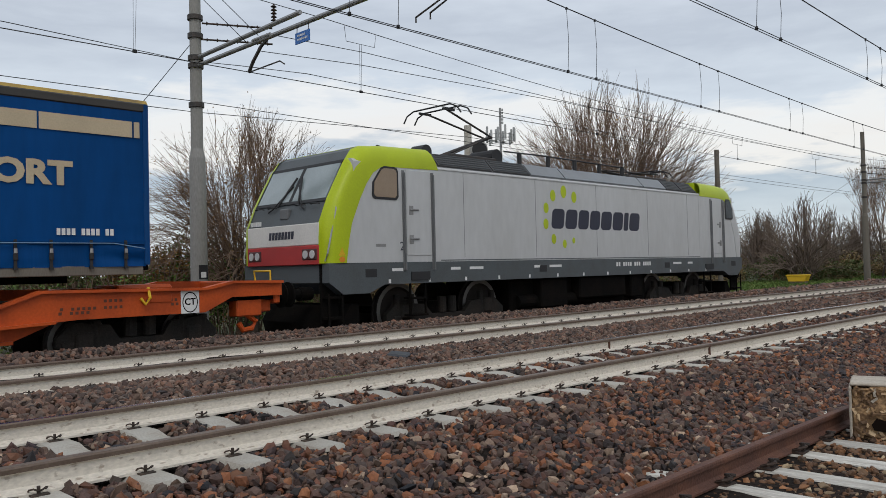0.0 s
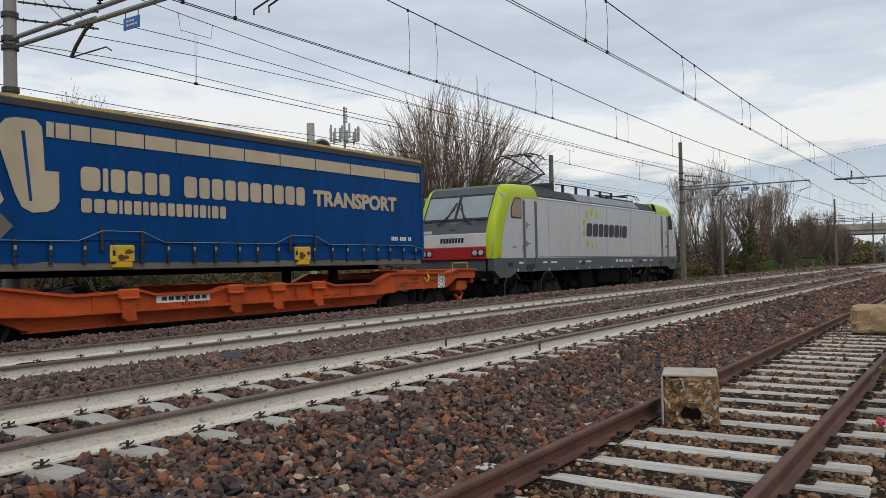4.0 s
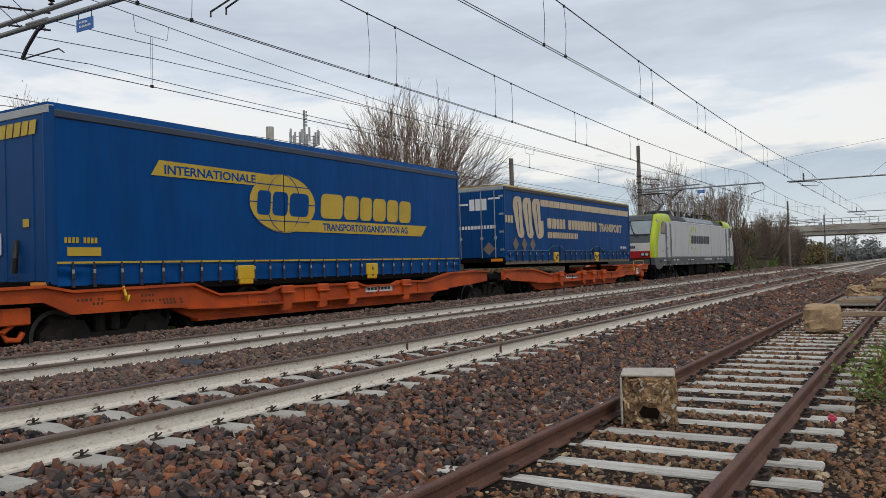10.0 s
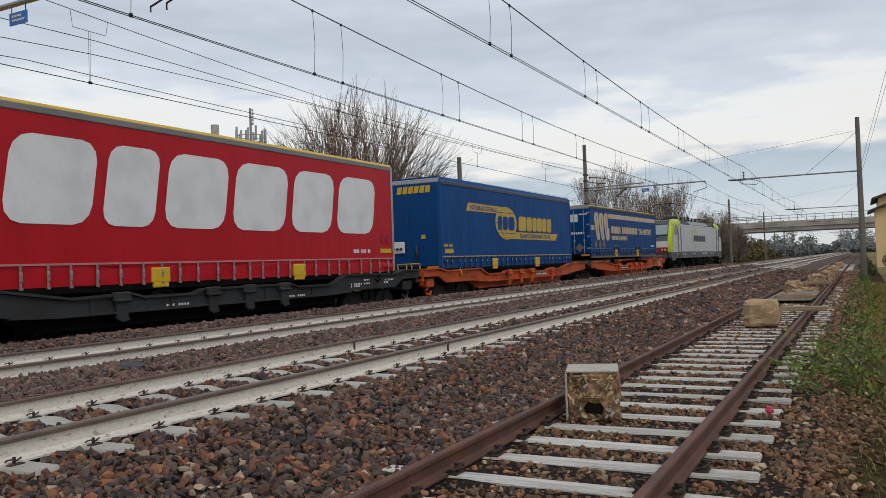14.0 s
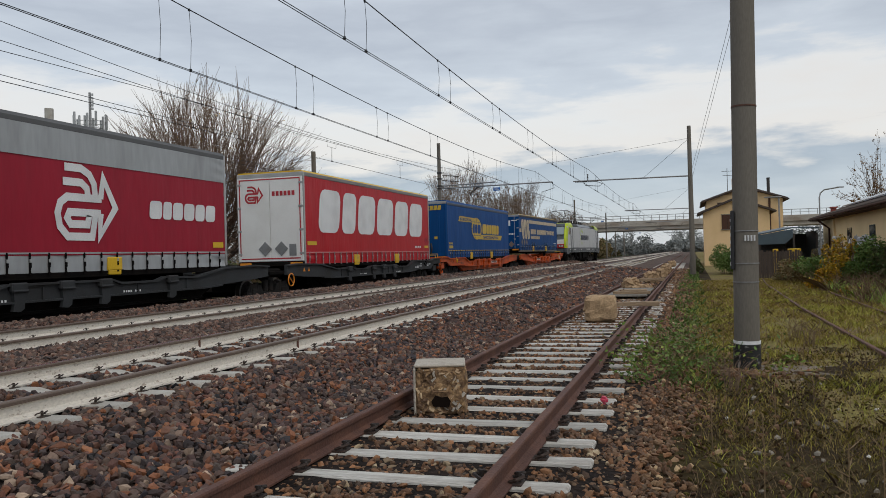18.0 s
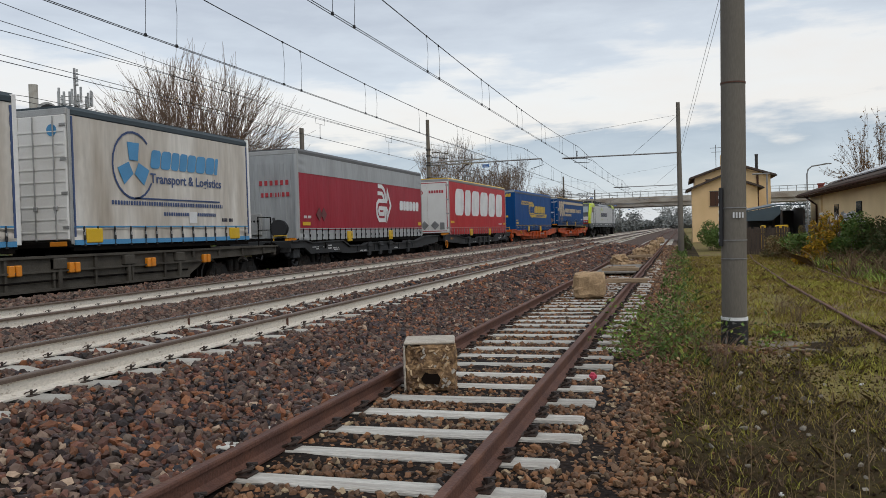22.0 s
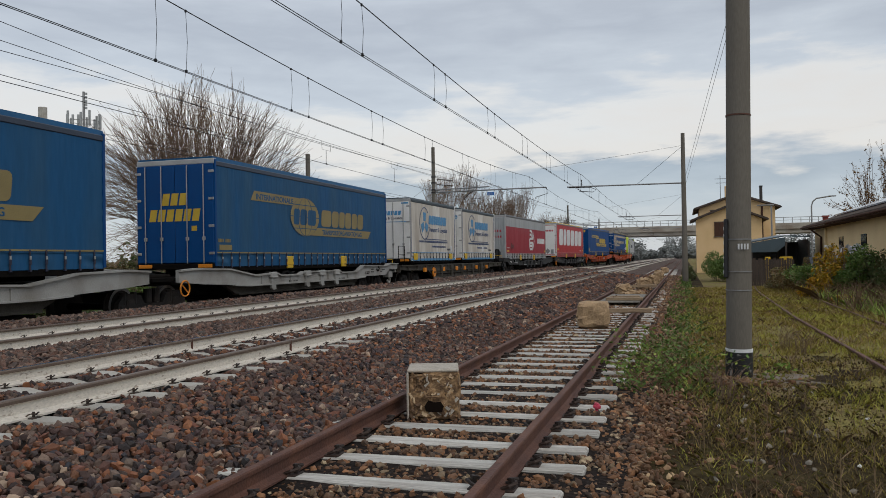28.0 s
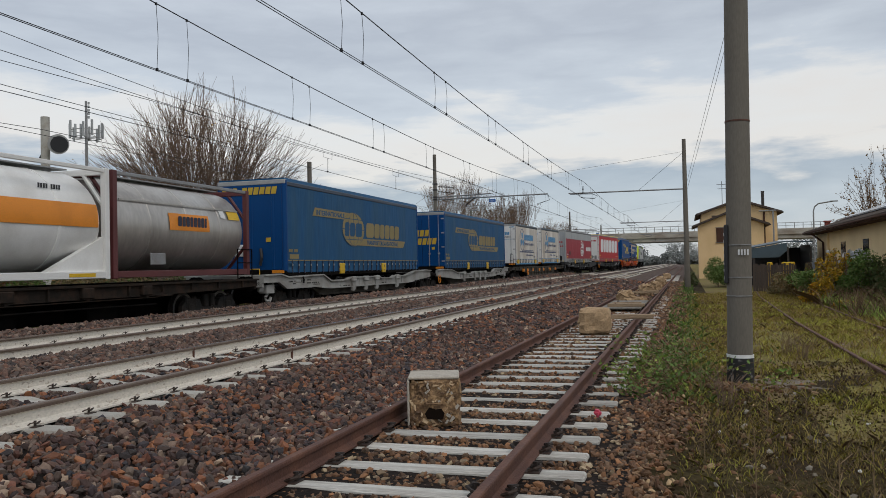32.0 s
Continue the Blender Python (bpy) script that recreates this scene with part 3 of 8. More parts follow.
def build_stones():
    sl3 = lambda x, y: off_sleepers(x, y, 5.25, 0.61, 0.145, TRACK_3, 1.17) & (np.abs(np.abs(x - TRACK_3) - 0.7525) > 0.11)
    P, S = strip(-7.05, -2.78, 1.5, 60, 600, 1, 0.026, 0.060, sl3)
    scatter("ballast", "dark and rusty-brown broken ballast stones between the tracks", BALLAST, P, S, 11)
    P, S = strip(-8.86, -7.05, 2, 70, 480, 2, 0.028, 0.062, None)
    scatter("ballast", "rusty-brown broken ballast stones heaped between the tracks", BALLAST_R, P, S, 12)
    P, S = strip(-12.5, -10.46, 3, 80, 400, 3, 0.030, 0.062, None)
    scatter("ballast", "reddish ballast stones on the shoulder before the train", BALLAST_R, P, S, 13)
    P, S = strip(-16.2, -12.5, 3, 80, 90, 6, 0.03, 0.055, None)
    scatter("ballast", "dark ballast stones under the train", BALLAST, P, S, 16)
    sls = lambda x, y: off_sleepers(x, y, 4.42, 0.605, 0.12, SIDING, 1.24) & (np.abs(np.abs(x - SIDING) - 0.7525) > 0.08)
    P, S = strip(-2.78, -0.25, 1.5, 60, 760, 4, 0.018, 0.043, sls)
    P[:, 2] -= 0.018
    scatter("ballast", "brownish ballast stones in the disused siding", SIDING_STONE, P, S, 14)
    # the beds go on behind, in coarser stones
    for k, (a, b, m, keep) in enumerate(((-7.05, -2.78, BALLAST, sl3), (-8.86, -7.05, BALLAST_R, None), (-2.78, -0.25, SIDING_STONE, sls))):
        P, S = strip(a, b, -9, 2.0 if k == 1 else 1.5, 110, 40 + k, 0.05, 0.09, keep)
        scatter("ballast", "coarse brown ballast stones further back along the track", m, P, S, 44 + k)
    r = np.random.RandomState(9)
    P, S = strip(-0.35, 0.9, 2, 40, 820, 5, 0.014, 0.040, None)
    C, Q = strip(-0.1, 4.5, 2, 13, 420, 7, 0.006, 0.022, None)
    scatter("soil_clods", "dark crumbs of soil and dead moss", CLOD, C, Q, 17)
    edge = .12 + .18 * np.sin(P[:, 1] * 1.3) * np.sin(P[:, 1] * .47 + 1)
    k = r.rand(len(P)) < np.clip((edge - P[:, 0]) / 0.3, 0.05, 1)
    scatter("gravel", "dusty loose gravel beside the siding", GRAVEL, P[k], S[k], 15)


build_stones()

# ---- the goods train ----
LIME = plain("lime_paint", (0.44, 0.54, 0.008), 0.4, scale=1.0, spec=0.35)
SILVER = mat("silver_grey_paint", (0.53, 0.535, 0.54), 0.42, 0.1, col2=(0.45, 0.45, 0.445), scale=0.7, amount=0.5, grain=8, gvar=0.05, bump=0.03, stretch=(1, 1, 0.3))
SKIRT = mat("dark_grey_paint", (0.088, 0.100, 0.108), 0.5, col2=(0.07, 0.072, 0.07), spec=0.3, scale=2, gvar=0.1, bump=0.05)
ROOF_GREY = plain("roof_grey", (0.15, 0.155, 0.16), 0.55)
CAB_WHITE = plain("white_paint", (0.74, 0.72, 0.68), 0.45)
CAB_RED = plain("red_paint", (0.45, 0.02, 0.02), 0.4)
NAVY = plain("navy_print", (0.02, 0.022, 0.045), 0.5)
BOGIE = mat("grimy_bogie_iron", (0.020, 0.0185, 0.017), 0.8, 0.0, col2=(0.042, 0.031, 0.024), spec=0.2, scale=3, gvar=0.3, bump=0.3)
# near-black: grime plus the shade beneath the train, put into the colour
UNDER = mat("grimy_shaded_iron", (0.006, 0.0056, 0.0053), 0.9, 0.0, col2=(0.014, 0.010, 0.008), spec=0.05, scale=3, gvar=0.3, bump=0.3)
WHEEL = plain("wheel_steel", (0.035, 0.030, 0.027), 0.7, 0.1, spec=0.2)
TYRE = plain("wheel_tyre_steel", (0.22, 0.21, 0.20), 0.5, 0.4)
GLASS_D = plain("dark_glass", (0.012, 0.014, 0.016), 0.08)
# pale base colour stands for blinds inside and the sky mirrored in the glass
WINDSHIELD = plain("sky_pale_windscreen", (0.27, 0.32, 0.33), 0.05, spec=1.0)
LAMP = plain("lamp_glass", (0.55, 0.55, 0.55), 0.15)
ORANGE = mat("orange_wagon_paint", (0.52, 0.083, 0.015), 0.5, spec=0.25, col2=(0.24, 0.039, 0.012), scale=1.3, amount=0.7, grain=25, gvar=0.12, bump=0.08)
GREY_W = mat("grey_wagon_paint", (0.036, 0.038, 0.040), 0.6, spec=0.2, col2=(0.025, 0.023, 0.021), scale=1.6, amount=0.7, gvar=0.15)
TAUPE_W = mat("grimy_shaded_wagon_paint", (0.082, 0.074, 0.061), 0.7, spec=0.15, col2=(0.040, 0.034, 0.028), scale=1.6, amount=0.8, gvar=0.2)
PALE_W = mat("pale_wagon_paint", (0.34, 0.335, 0.315), 0.6, spec=0.25, col2=(0.19, 0.17, 0.145), scale=1.3, amount=0.7, gvar=0.12)
ROYAL = mat("blue_tarpaulin", (0.001, 0.055, 0.205), 0.5, col2=(0.001, 0.036, 0.125), scale=0.8, amount=0.6, grain=5, gvar=0.08, bump=0.4, spec=0.1, stretch=(1, 1.6, 0.3))
BLUE_W = mat("deep_blue_tarpaulin", (0.001, 0.060, 0.225), 0.5, col2=(0.001, 0.046, 0.170), scale=0.8, amount=0.6, grain=5, gvar=0.08, bump=0.4, spec=0.1, stretch=(1, 1.6, 0.3))
BLUE_F = mat("faded_blue_tarpaulin", (0.014, 0.085, 0.20), 0.55, col2=(0.03, 0.09, 0.165), scale=0.7, amount=0.8, grain=5, gvar=0.1, bump=0.4, spec=0.12, stretch=(1, 1.6, 0.3))
RED_T = mat("red_tarpaulin", (0.46, 0.007, 0.016), 0.42, col2=(0.36, 0.006, 0.012), scale=0.8, amount=0.6, grain=5, gvar=0.06, bump=0.4, spec=0.2, stretch=(1, 1.6, 0.3))
RED_D = mat("dark_red_tarpaulin", (0.33, 0.012, 0.03), 0.45, col2=(0.26, 0.012, 0.025), scale=0.8, amount=0.6, grain=5, gvar=0.08, bump=0.4, spec=0.2, stretch=(1, 1.6, 0.3))
GREY_T = mat("grey_tarpaulin", (0.36, 0.375, 0.38), 0.5, col2=(0.26, 0.265, 0.265), scale=1.4, amount=0.7, grain=8, gvar=0.1, bump=0.1, stretch=(1, 1, 0.2))
DIRTY_T = mat("grimy_white_tarpaulin", (0.70, 0.665, 0.60), 0.6, col2=(0.38, 0.32, 0.25), scale=0.8, amount=0.85, grain=7, gvar=0.12, bump=0.12, stretch=(1, 1.2, 0.22))
TAN = plain("tan_print", (0.52, 0.42, 0.28), 0.5)
GOLD = plain("yellow_print", (0.54, 0.36, 0.03), 0.5)
GOLD_F = plain("faded_yellow_print", (0.26, 0.20, 0.075), 0.55)
WHITE_P = plain("white_print", (0.74, 0.74, 0.73), 0.5)
SLATE_BLUE = plain("dark_blue_print", (.045, .08, .19), .5)
YELLOW = plain("yellow_paint", (0.68, 0.42, 0.01), 0.5)
BLUE_P = plain("light_blue_print", (0.07, 0.27, 0.50), 0.5)
ALU = mat("aluminium", (0.42, 0.42, 0.41), 0.42, 0.7, col2=(0.3, 0.29, 0.27), scale=2, gvar=0.1)
DOOR_W = mat("white_door_paint", (0.76, 0.75, 0.72), 0.45, col2=(0.62, 0.60, 0.56), scale=1.2, amount=0.5, gvar=0.05, bump=0.03)
DOOR_B = mat("blue_door_paint", (0.003, 0.055, 0.19), 0.45, col2=(0.006, 0.045, 0.15), scale=1.2, amount=0.5, spec=0.15, gvar=0.05, bump=0.03)
TANK_S = mat("brushed_tank_steel", (0.50, 0.475, 0.44), 0.40, 0.65, col2=(0.36, 0.33, 0.30), scale=0.9, amount=0.8, grain=10, gvar=0.12, stretch=(1, 1, 0.3), bump=0.04)
TANK_W = mat("white_tank_paint", (0.80, 0.79, 0.76), 0.4, col2=(0.5, 0.47, 0.42), scale=1, amount=0.6, gvar=0.06, bump=0.03)
MAROON = plain("maroon_frame", (0.11, 0.025, 0.025), 0.55)
ORANGE_P = plain("orange_print", (0.72, 0.24, 0.012), 0.5)

MARK_O = plain("dark_orange_print", (0.10, 0.03, 0.012), 0.6)
VEHICLES = []        # thing, offset of its middle along the train


def vehicle(name, label, category, offset, group=""):
    ob = thing(name, label, category, group=group)
    VEHICLES.append((ob, offset))
    return ob

SIDE_TURN = pose(0, 0, 0, 90, 0, 90)     # words face +x, and read along +y


def words(text, size, material, parent, x, y, z, bold=0.0, shear=0.0, width=None, turn=None, name="lettering"):
    me = lettering(text, size, 0.001, bold, shear)
    me.materials.append(material)
    ob = new(name, me)
    ob.parent = parent
    sc = 1.0
    if width:
        w = max(v.co.x for v in me.vertices) - min(v.co.x for v in me.vertices)
        sc = width / w
    ob.matrix_basis = Matrix.Translation((x, y, z)) @ (turn or SIDE_TURN) @ Matrix.Diagonal((sc, 1, 1, 1))
    return ob


def rounded(w, h, c, u0=0.0, v0=0.0):
    """Corners of a rounded oblong, four points to a corner."""
    out = []
    for k, (a, b) in enumerate(((w - c, h - c), (c, h - c), (c, c), (w - c, c))):
        for q in range(4):
            t_ = (k + q / 3) * math.pi / 2
            out.append((u0 + a + c * math.cos(t_), v0 + b + c * math.sin(t_)))
    return out


def bars(shape, x, y, z, h, widths, gap, slant=0.0, t=0.003):
    """A row of plain rounded slabs on a side face: a wordmark without letters."""
    for w in widths:
        out = [(y + u + slant * v, z + v) for u, v in rounded(w, h, min(w, h) * .24)]
        shape.prism(out, 'x', x, x + t)
        y += w + gap
    return shape


def wordmark(parent, material, label, x, y, z, h, widths, gap, slant=0.0):
    """The same row of slabs, each one a part of its own."""
    for w in widths:
        part("wordmark_block", bars(Shape(), x, y, z, h, (w,), 0, slant), [material], parent, label)
        y += w + gap


def bogie(parent, y, wheelbase, r, frame_m, x_half=1.0, axles=2):
    b = part("bogie", Shape(), [frame_m], parent)
    s = Shape()
    for sx in (-1, 1):
        prof = [(-wheelbase / 2 - r * .9, 0.55), (-wheelbase / 2 - r * .4, 0.78), (-wheelbase * .28, 0.72), (-wheelbase * .2, 0.5), (wheelbase * .2, 0.5), (wheelbase * .28, 0.72), (wheelbase / 2 + r * .4, 0.78), (wheelbase / 2 + r * .9, 0.55), (wheelbase / 2 + r * .9, 0.42), (wheelbase / 2 - .2, 0.36), (wheelbase * .25, 0.32), (-wheelbase * .25, 0.32), (-wheelbase / 2 + .2, 0.36), (-wheelbase / 2 - r * .9, 0.42)]
        s.prism([(y + u, w) for u, w in prof], 'x', sx * x_half - 0.06, sx * x_half + 0.06)
        for e in (-1, 1):
            yy = y + e * wheelbase / 2
            s.box(sx * x_half - .11, sx * x_half + .11, yy - .14, yy + .14, r - .16, r + .16, .03)
            for d in (-.2, .2):
                s.tube((sx * x_half, yy + d, r + .05), (sx * x_half, yy + d, r + .34), .075, n=8)
        s.tube((sx * x_half, y - .16, .52), (sx * x_half, y - .16, .86), .1, n=10)
        s.tube((sx * x_half, y + .16, .52), (sx * x_half, y + .16, .86), .1, n=10)
        s.box(sx * x_half - .05, sx * x_half + .09, y - wheelbase / 2 - .35, y - wheelbase / 2 - .15, .2, .5, .02)
    s.box(-.9, .9, y - .2, y + .2, .4, .75, .03)
    b.data = s.mesh("bogie", [frame_m])
    w = Shape()
    w.wheel((0.0, 0, 0), r, .13, rim=1)
    right = w.mesh("wheel", [WHEEL, TYRE], True)
    for e in (-1, 1):
        for sx in (-1, 1):
            part("wheel", right, None, b, at=Matrix.Translation((sx * .77, y + e * wheelbase / 2, r)) @ pose(0, 0, 0, 0, 0, 0 if sx > 0 else 180))
        part("axle", Shape().tube((-.75, y + e * wheelbase / 2, r), (.75, y + e * wheelbase / 2, r), .08), [UNDER], b)
    return b


def buffer_pair(parent, y, d, material):
    for sx in (-.875, .875):
        s = Shape()
        s.tube((sx, y, 1.05), (sx, y + d * .32, 1.05), .13, n=14)
        s.tube((sx, y + d * .3, 1.05), (sx, y + d * .58, 1.05), .1, n=14)
        s.tube((sx, y + d * .58, 1.05), (sx, y + d * .62, 1.05), .24, n=18)
        part("buffer", s, [material], parent)


def build_loco():
    L = vehicle("electric_locomotive", "silver-grey electric locomotive with lime cab ends and dark skirt", "locomotive", 13.55)
    hx = 1.47
    # side walls with the tumblehome of the roof edge, between the cabs
    sec = [(-hx, 1.62), (hx, 1.62), (hx, 3.60), (hx - .07, 3.66), (-hx + .07, 3.66), (-hx, 3.60)]
    part("body", Shape().prism(sec, 'y', -8.15, 8.15), [SILVER], L, "silver-grey painted side walls")
    # cabs: a shell lofted from the nose to the body
    for d in (-1, 1):
        # dark front, raked back above the waist
        front = [(8.82, 1.62), (8.82, 2.40), (8.60, 2.86), (8.19, 3.60), (7.98, 3.86), (7.85, 3.93)]
        part("cab", Shape().prism([(y * d, z) for y, z in front + [(7.6, 3.93), (7.6, 1.62)]], 'x', -1.26, 1.26), [SKIRT], L, "dark grey cab front and brow")
        # shell: rounded corners from the front and the roof hood round to the sides
        edge = [(8.84, 1.62), (8.84, 2.1), (8.83, 2.39), (8.63, 2.86), (8.42, 3.24), (8.21, 3.60), (8.02, 3.86), (7.82, 3.95), (7.2, 4.0), (6.02, 4.03)]
        fold = [(8.60, 1.62), (8.60, 2.1), (8.58, 2.39), (8.40, 2.86), (8.22, 3.20), (8.04, 3.44), (7.86, 3.57), (7.68, 3.60), (7.1, 3.61), (5.86, 3.62)]
        rear = [(8.37, 1.62), (8.29, 2.1), (8.22, 2.39), (8.01, 2.86), (7.84, 3.17), (7.66, 3.40), (7.46, 3.52), (7.2, 3.545), (6.6, 3.555), (5.84, 3.57)]
        for sx in (-1, 1):
            rings = []
            for q in range(7):
                th = q * math.pi / 12
                rings.append([(sx * (1.22 + .262 * math.sin(th)), d * (f_[0] + (e_[0] - f_[0]) * math.cos(th)), f_[1] + (e_[1] - f_[1]) * math.cos(th)) for e_, f_ in zip(edge, fold)])
            rings.append([(sx * 1.483, d * y, z) for y, z in rear])
            rings.append([(sx * 1.44, d * y, z) for y, z in rear])
            part("cab_cheek", Shape().loft([rg[:6] for rg in rings], close=False), [LIME if d < 0 else SILVER], L, "lime green rounded cab cheek" if d < 0 else "silver-grey cab cheek", smooth=True)
            part("cab_hood", Shape().loft([rg[5:] for rg in rings], close=False), [LIME], L, "lime green edge of the cab roof", smooth=True)
            part("cab_side", Shape().prism([(d * y, z) for y, z in [(5.8, 1.62)] + [(y - .005, z) for y, z in rear[:8]] + [(5.8, 3.56)]], 'x', *sorted((sx * 1.30, sx * 1.474))), [SILVER], L, "silver-grey cab side")
        part("cab_roof", Shape().prism([(7.82 * d, 3.945), (6.02 * d, 4.03), (6.02 * d, 3.6), (7.8 * d, 3.6)], 'x', -1.222, 1.222), [LIME], L, "lime green cab roof")
        part("front_panel", Shape().box(-1.24, 1.24, *sorted((8.78 * d, 8.84 * d)), 1.98, 2.40, .012), [CAB_WHITE], L, "white front panel")
        part("front_band", Shape().box(-1.24, 1.24, *sorted((8.78 * d, 8.85 * d)), 1.60, 1.976, .012), [CAB_RED], L, "red band with head lamps")
        for sx in (-.95, .95):
            h = part("headlight", Shape().box(sx - .24, sx + .24, *sorted((8.83 * d, 8.865 * d)), 1.69, 1.91, .02), [plain("maroon_lamp_box", (.07, .014, .014), .5)], L)
            for k in (-.11, .11):
                part("lamp", Shape().tube((sx + k, 8.86 * d, 1.8), (sx + k, 8.88 * d, 1.8), .08, n=14), [LAMP], h)
        for sx in (-1, 1):
            x0, x1 = sorted((sx * .02, sx * 1.17))
            part("windscreen", Shape().add([(x0, 8.61 * d, 2.89), (x1, 8.61 * d, 2.89), (x1, 8.21 * d, 3.60), (x0, 8.21 * d, 3.60), (x0, 8.57 * d, 2.88), (x1, 8.57 * d, 2.88), (x1, 8.17 * d, 3.59), (x0, 8.17 * d, 3.59)], [(0, 1, 2, 3), (7, 6, 5, 4), (0, 4, 5, 1), (1, 5, 6, 2), (2, 6, 7, 3), (3, 7, 4, 0)]), [WINDSHIELD], L, "slanted windscreen, reflected sky and blinds in its pale colour")
            part("wiper", Shape().pipe([(sx * .62, 8.72 * d, 2.70), (sx * .5, 8.69 * d, 2.76), (sx * .10, 8.45 * d, 3.22)], .016).pipe([(sx * .36, 8.67 * d, 2.80), (sx * .08, 8.36 * d, 3.40)], .022), [BLACK], L, "black wiper")
            part("grab_bar", Shape().pipe([(sx * .35, 8.69 * d, 2.78), (sx * .38, 8.74 * d, 2.79), (sx * .62, 8.74 * d, 2.79), (sx * .65, 8.69 * d, 2.78)], .014).pipe([(sx * .82, 8.69 * d, 2.78), (sx * .85, 8.74 * d, 2.79), (sx * 1.08, 8.74 * d, 2.79), (sx * 1.1, 8.69 * d, 2.78)], .014), [BLACK], L)
            part("handrail", Shape().pipe([(sx * 1.40, 8.82 * d, 1.66), (sx * 1.45, 8.8 * d, 1.8), (sx * 1.45, 8.58 * d, 2.65), (sx * 1.42, 8.56 * d, 2.75)], .018), [ALU], L)
        part("lamp", Shape().box(-.14, .14, *sorted((8.68 * d, 8.78 * d)), 2.52, 2.74, .02), [ROOF_GREY], L, "grey upper head lamp")
        part("pillar", Shape().prism([(8.625 * d, 2.87), (8.2 * d, 3.63), (8.16 * d, 3.61), (8.58 * d, 2.85)], 'x', -.05, .05), [BLACK], L, "black windscreen pillar")
        part("screen_frame", Shape().prism([(8.645 * d, 2.83), (8.615 * d, 2.885), (8.58 * d, 2.87), (8.6 * d, 2.82)], 'x', -1.22, 1.22).prism([(8.22 * d, 3.595), (8.185 * d, 3.655), (8.15 * d, 3.63), (8.18 * d, 3.58)], 'x', -1.22, 1.22), [BLACK], L, "black windscreen surround")
        mk = Shape()
        for q in range(5):
            mk.box(-1.12 + q * .075, -1.065 + q * .075, *sorted((8.8 * d, 8.835 * d)), 2.43, 2.52)
        part("marking", mk, [WHITE_P], L, "small white plain bars on the cab front")
        for k in range(8):
            part("wordmark_block", Shape().prism([(-d * (-.44 + k * .11), 2.12), (-d * (-.355 + k * .11), 2.12), (-d * (-.33 + k * .11), 2.27), (-d * (-.415 + k * .11), 2.27)], 'y', *sorted((8.83 * d, 8.846 * d))), [NAVY], L, "dark plain bar of a wordmark")
        # plough, steps, buffers
        part("plough", Shape().loft([[(x, y * d, z) for y, z in ((8.8 - b, .16), (8.9 - b, .5), (8.7 - b, .82), (7.9, .82), (7.9, .3))] for x, b in ((-1.25, .6), (-.8, .1), (0, -.1), (.8, .1), (1.25, .6))]), [UNDER], L, "dark curved snow plough", smooth=True)
        part("cab_steps", Shape().box(1.2, 1.42, *sorted((8.42 * d, 8.78 * d)), .30, .34).box(1.40, 1.43, *sorted((8.42 * d, 8.46 * d)), .3, 1.05).box(1.40, 1.43, *sorted((8.74 * d, 8.78 * d)), .3, 1.05).box(1.2, 1.42, *sorted((8.42 * d, 8.78 * d)), .55, .6).box(1.2, 1.42, *sorted((8.42 * d, 8.78 * d)), .95, .99).box(1.18, 1.24, *sorted((8.4 * d, 8.8 * d)), .5, 1.6), [UNDER], L)
        buffer_pair(L, 8.8 * d, d * .85, UNDER)
        # side window, door, grab rails, cab door window of each end
        for sx in (-1, 1):
            x = sx * 1.476
            o_ = 0.0 if d < 0 else .55
            w = [(-7.70, 2.96), (-7.68, 2.91), (-7.62, 2.88), (-7.06, 2.88), (-7.0, 2.94), (-7.0, 3.46), (-7.03, 3.52), (-7.1, 3.55), (-7.38, 3.55), (-7.46, 3.51), (-7.68, 3.22)]
            wf = part("cab_window", Shape().prism([(-d * (u - o_ if d < 0 else u * .8 - o_ - 1.45), z) for u, z in w], 'x', *sorted((x - sx * .02, x + sx * .012))), [BLACK], L, "cab side window in a black frame")
            part("pane", Shape().prism([(-d * ((u * .87 - .955) if d < 0 else (u * .87 - .955) * .8 - o_ - 1.45), z * .87 + .42) for u, z in w], 'x', *sorted((x, x + sx * .018))), [plain("cab_blind", (0.30, 0.22, 0.15), 0.25) if (sx > 0 and d < 0) else GLASS_D], wf)
            dr = part("door", Shape().box(*sorted((x - sx * .02, x + sx * .009)), *sorted(((6.78 + o_) * d, (6.1 + o_) * d)), 1.75, 3.52, .006), [SILVER], L, "silver-grey cab door")
            for z in (2.68, 2.08):
                part("door_handle", Shape().box(*sorted((x + sx * .01, x + sx * .035)), *sorted(((6.7 + o_) * d, (6.45 + o_) * d)), z, z + .04, .008).box(*sorted((x + sx * .01, x + sx * .02)), *sorted(((6.72 + o_) * d, (6.6 + o_) * d)), z - .09, z + .1, .005), [STEEL], dr)
            for yy in (6.86 + o_, 6.03 + o_):
                part("grab_rail", Shape().box(*sorted((x - sx * .02, x + sx * .012)), *sorted(((yy - .035) * d, (yy + .035) * d)), 1.45, 3.5).tube((x + sx * .05, yy * d, 1.45), (x + sx * .05, yy * d, 3.45), .018), [ROOF_GREY], L)
            part("door_steps", Shape().box(*sorted((sx * 1.2, sx * 1.46)), *sorted((6.65 * d, 6.2 * d)), .5, .54).box(*sorted((sx * 1.2, sx * 1.46)), *sorted((6.65 * d, 6.2 * d)), .85, .89).box(*sorted((sx * 1.36, sx * 1.4)), *sorted((6.66 * d, 6.62 * d)), .5, 1.2).box(*sorted((sx * 1.36, sx * 1.4)), *sorted((6.22 * d, 6.18 * d)), .5, 1.2), [UNDER], L)
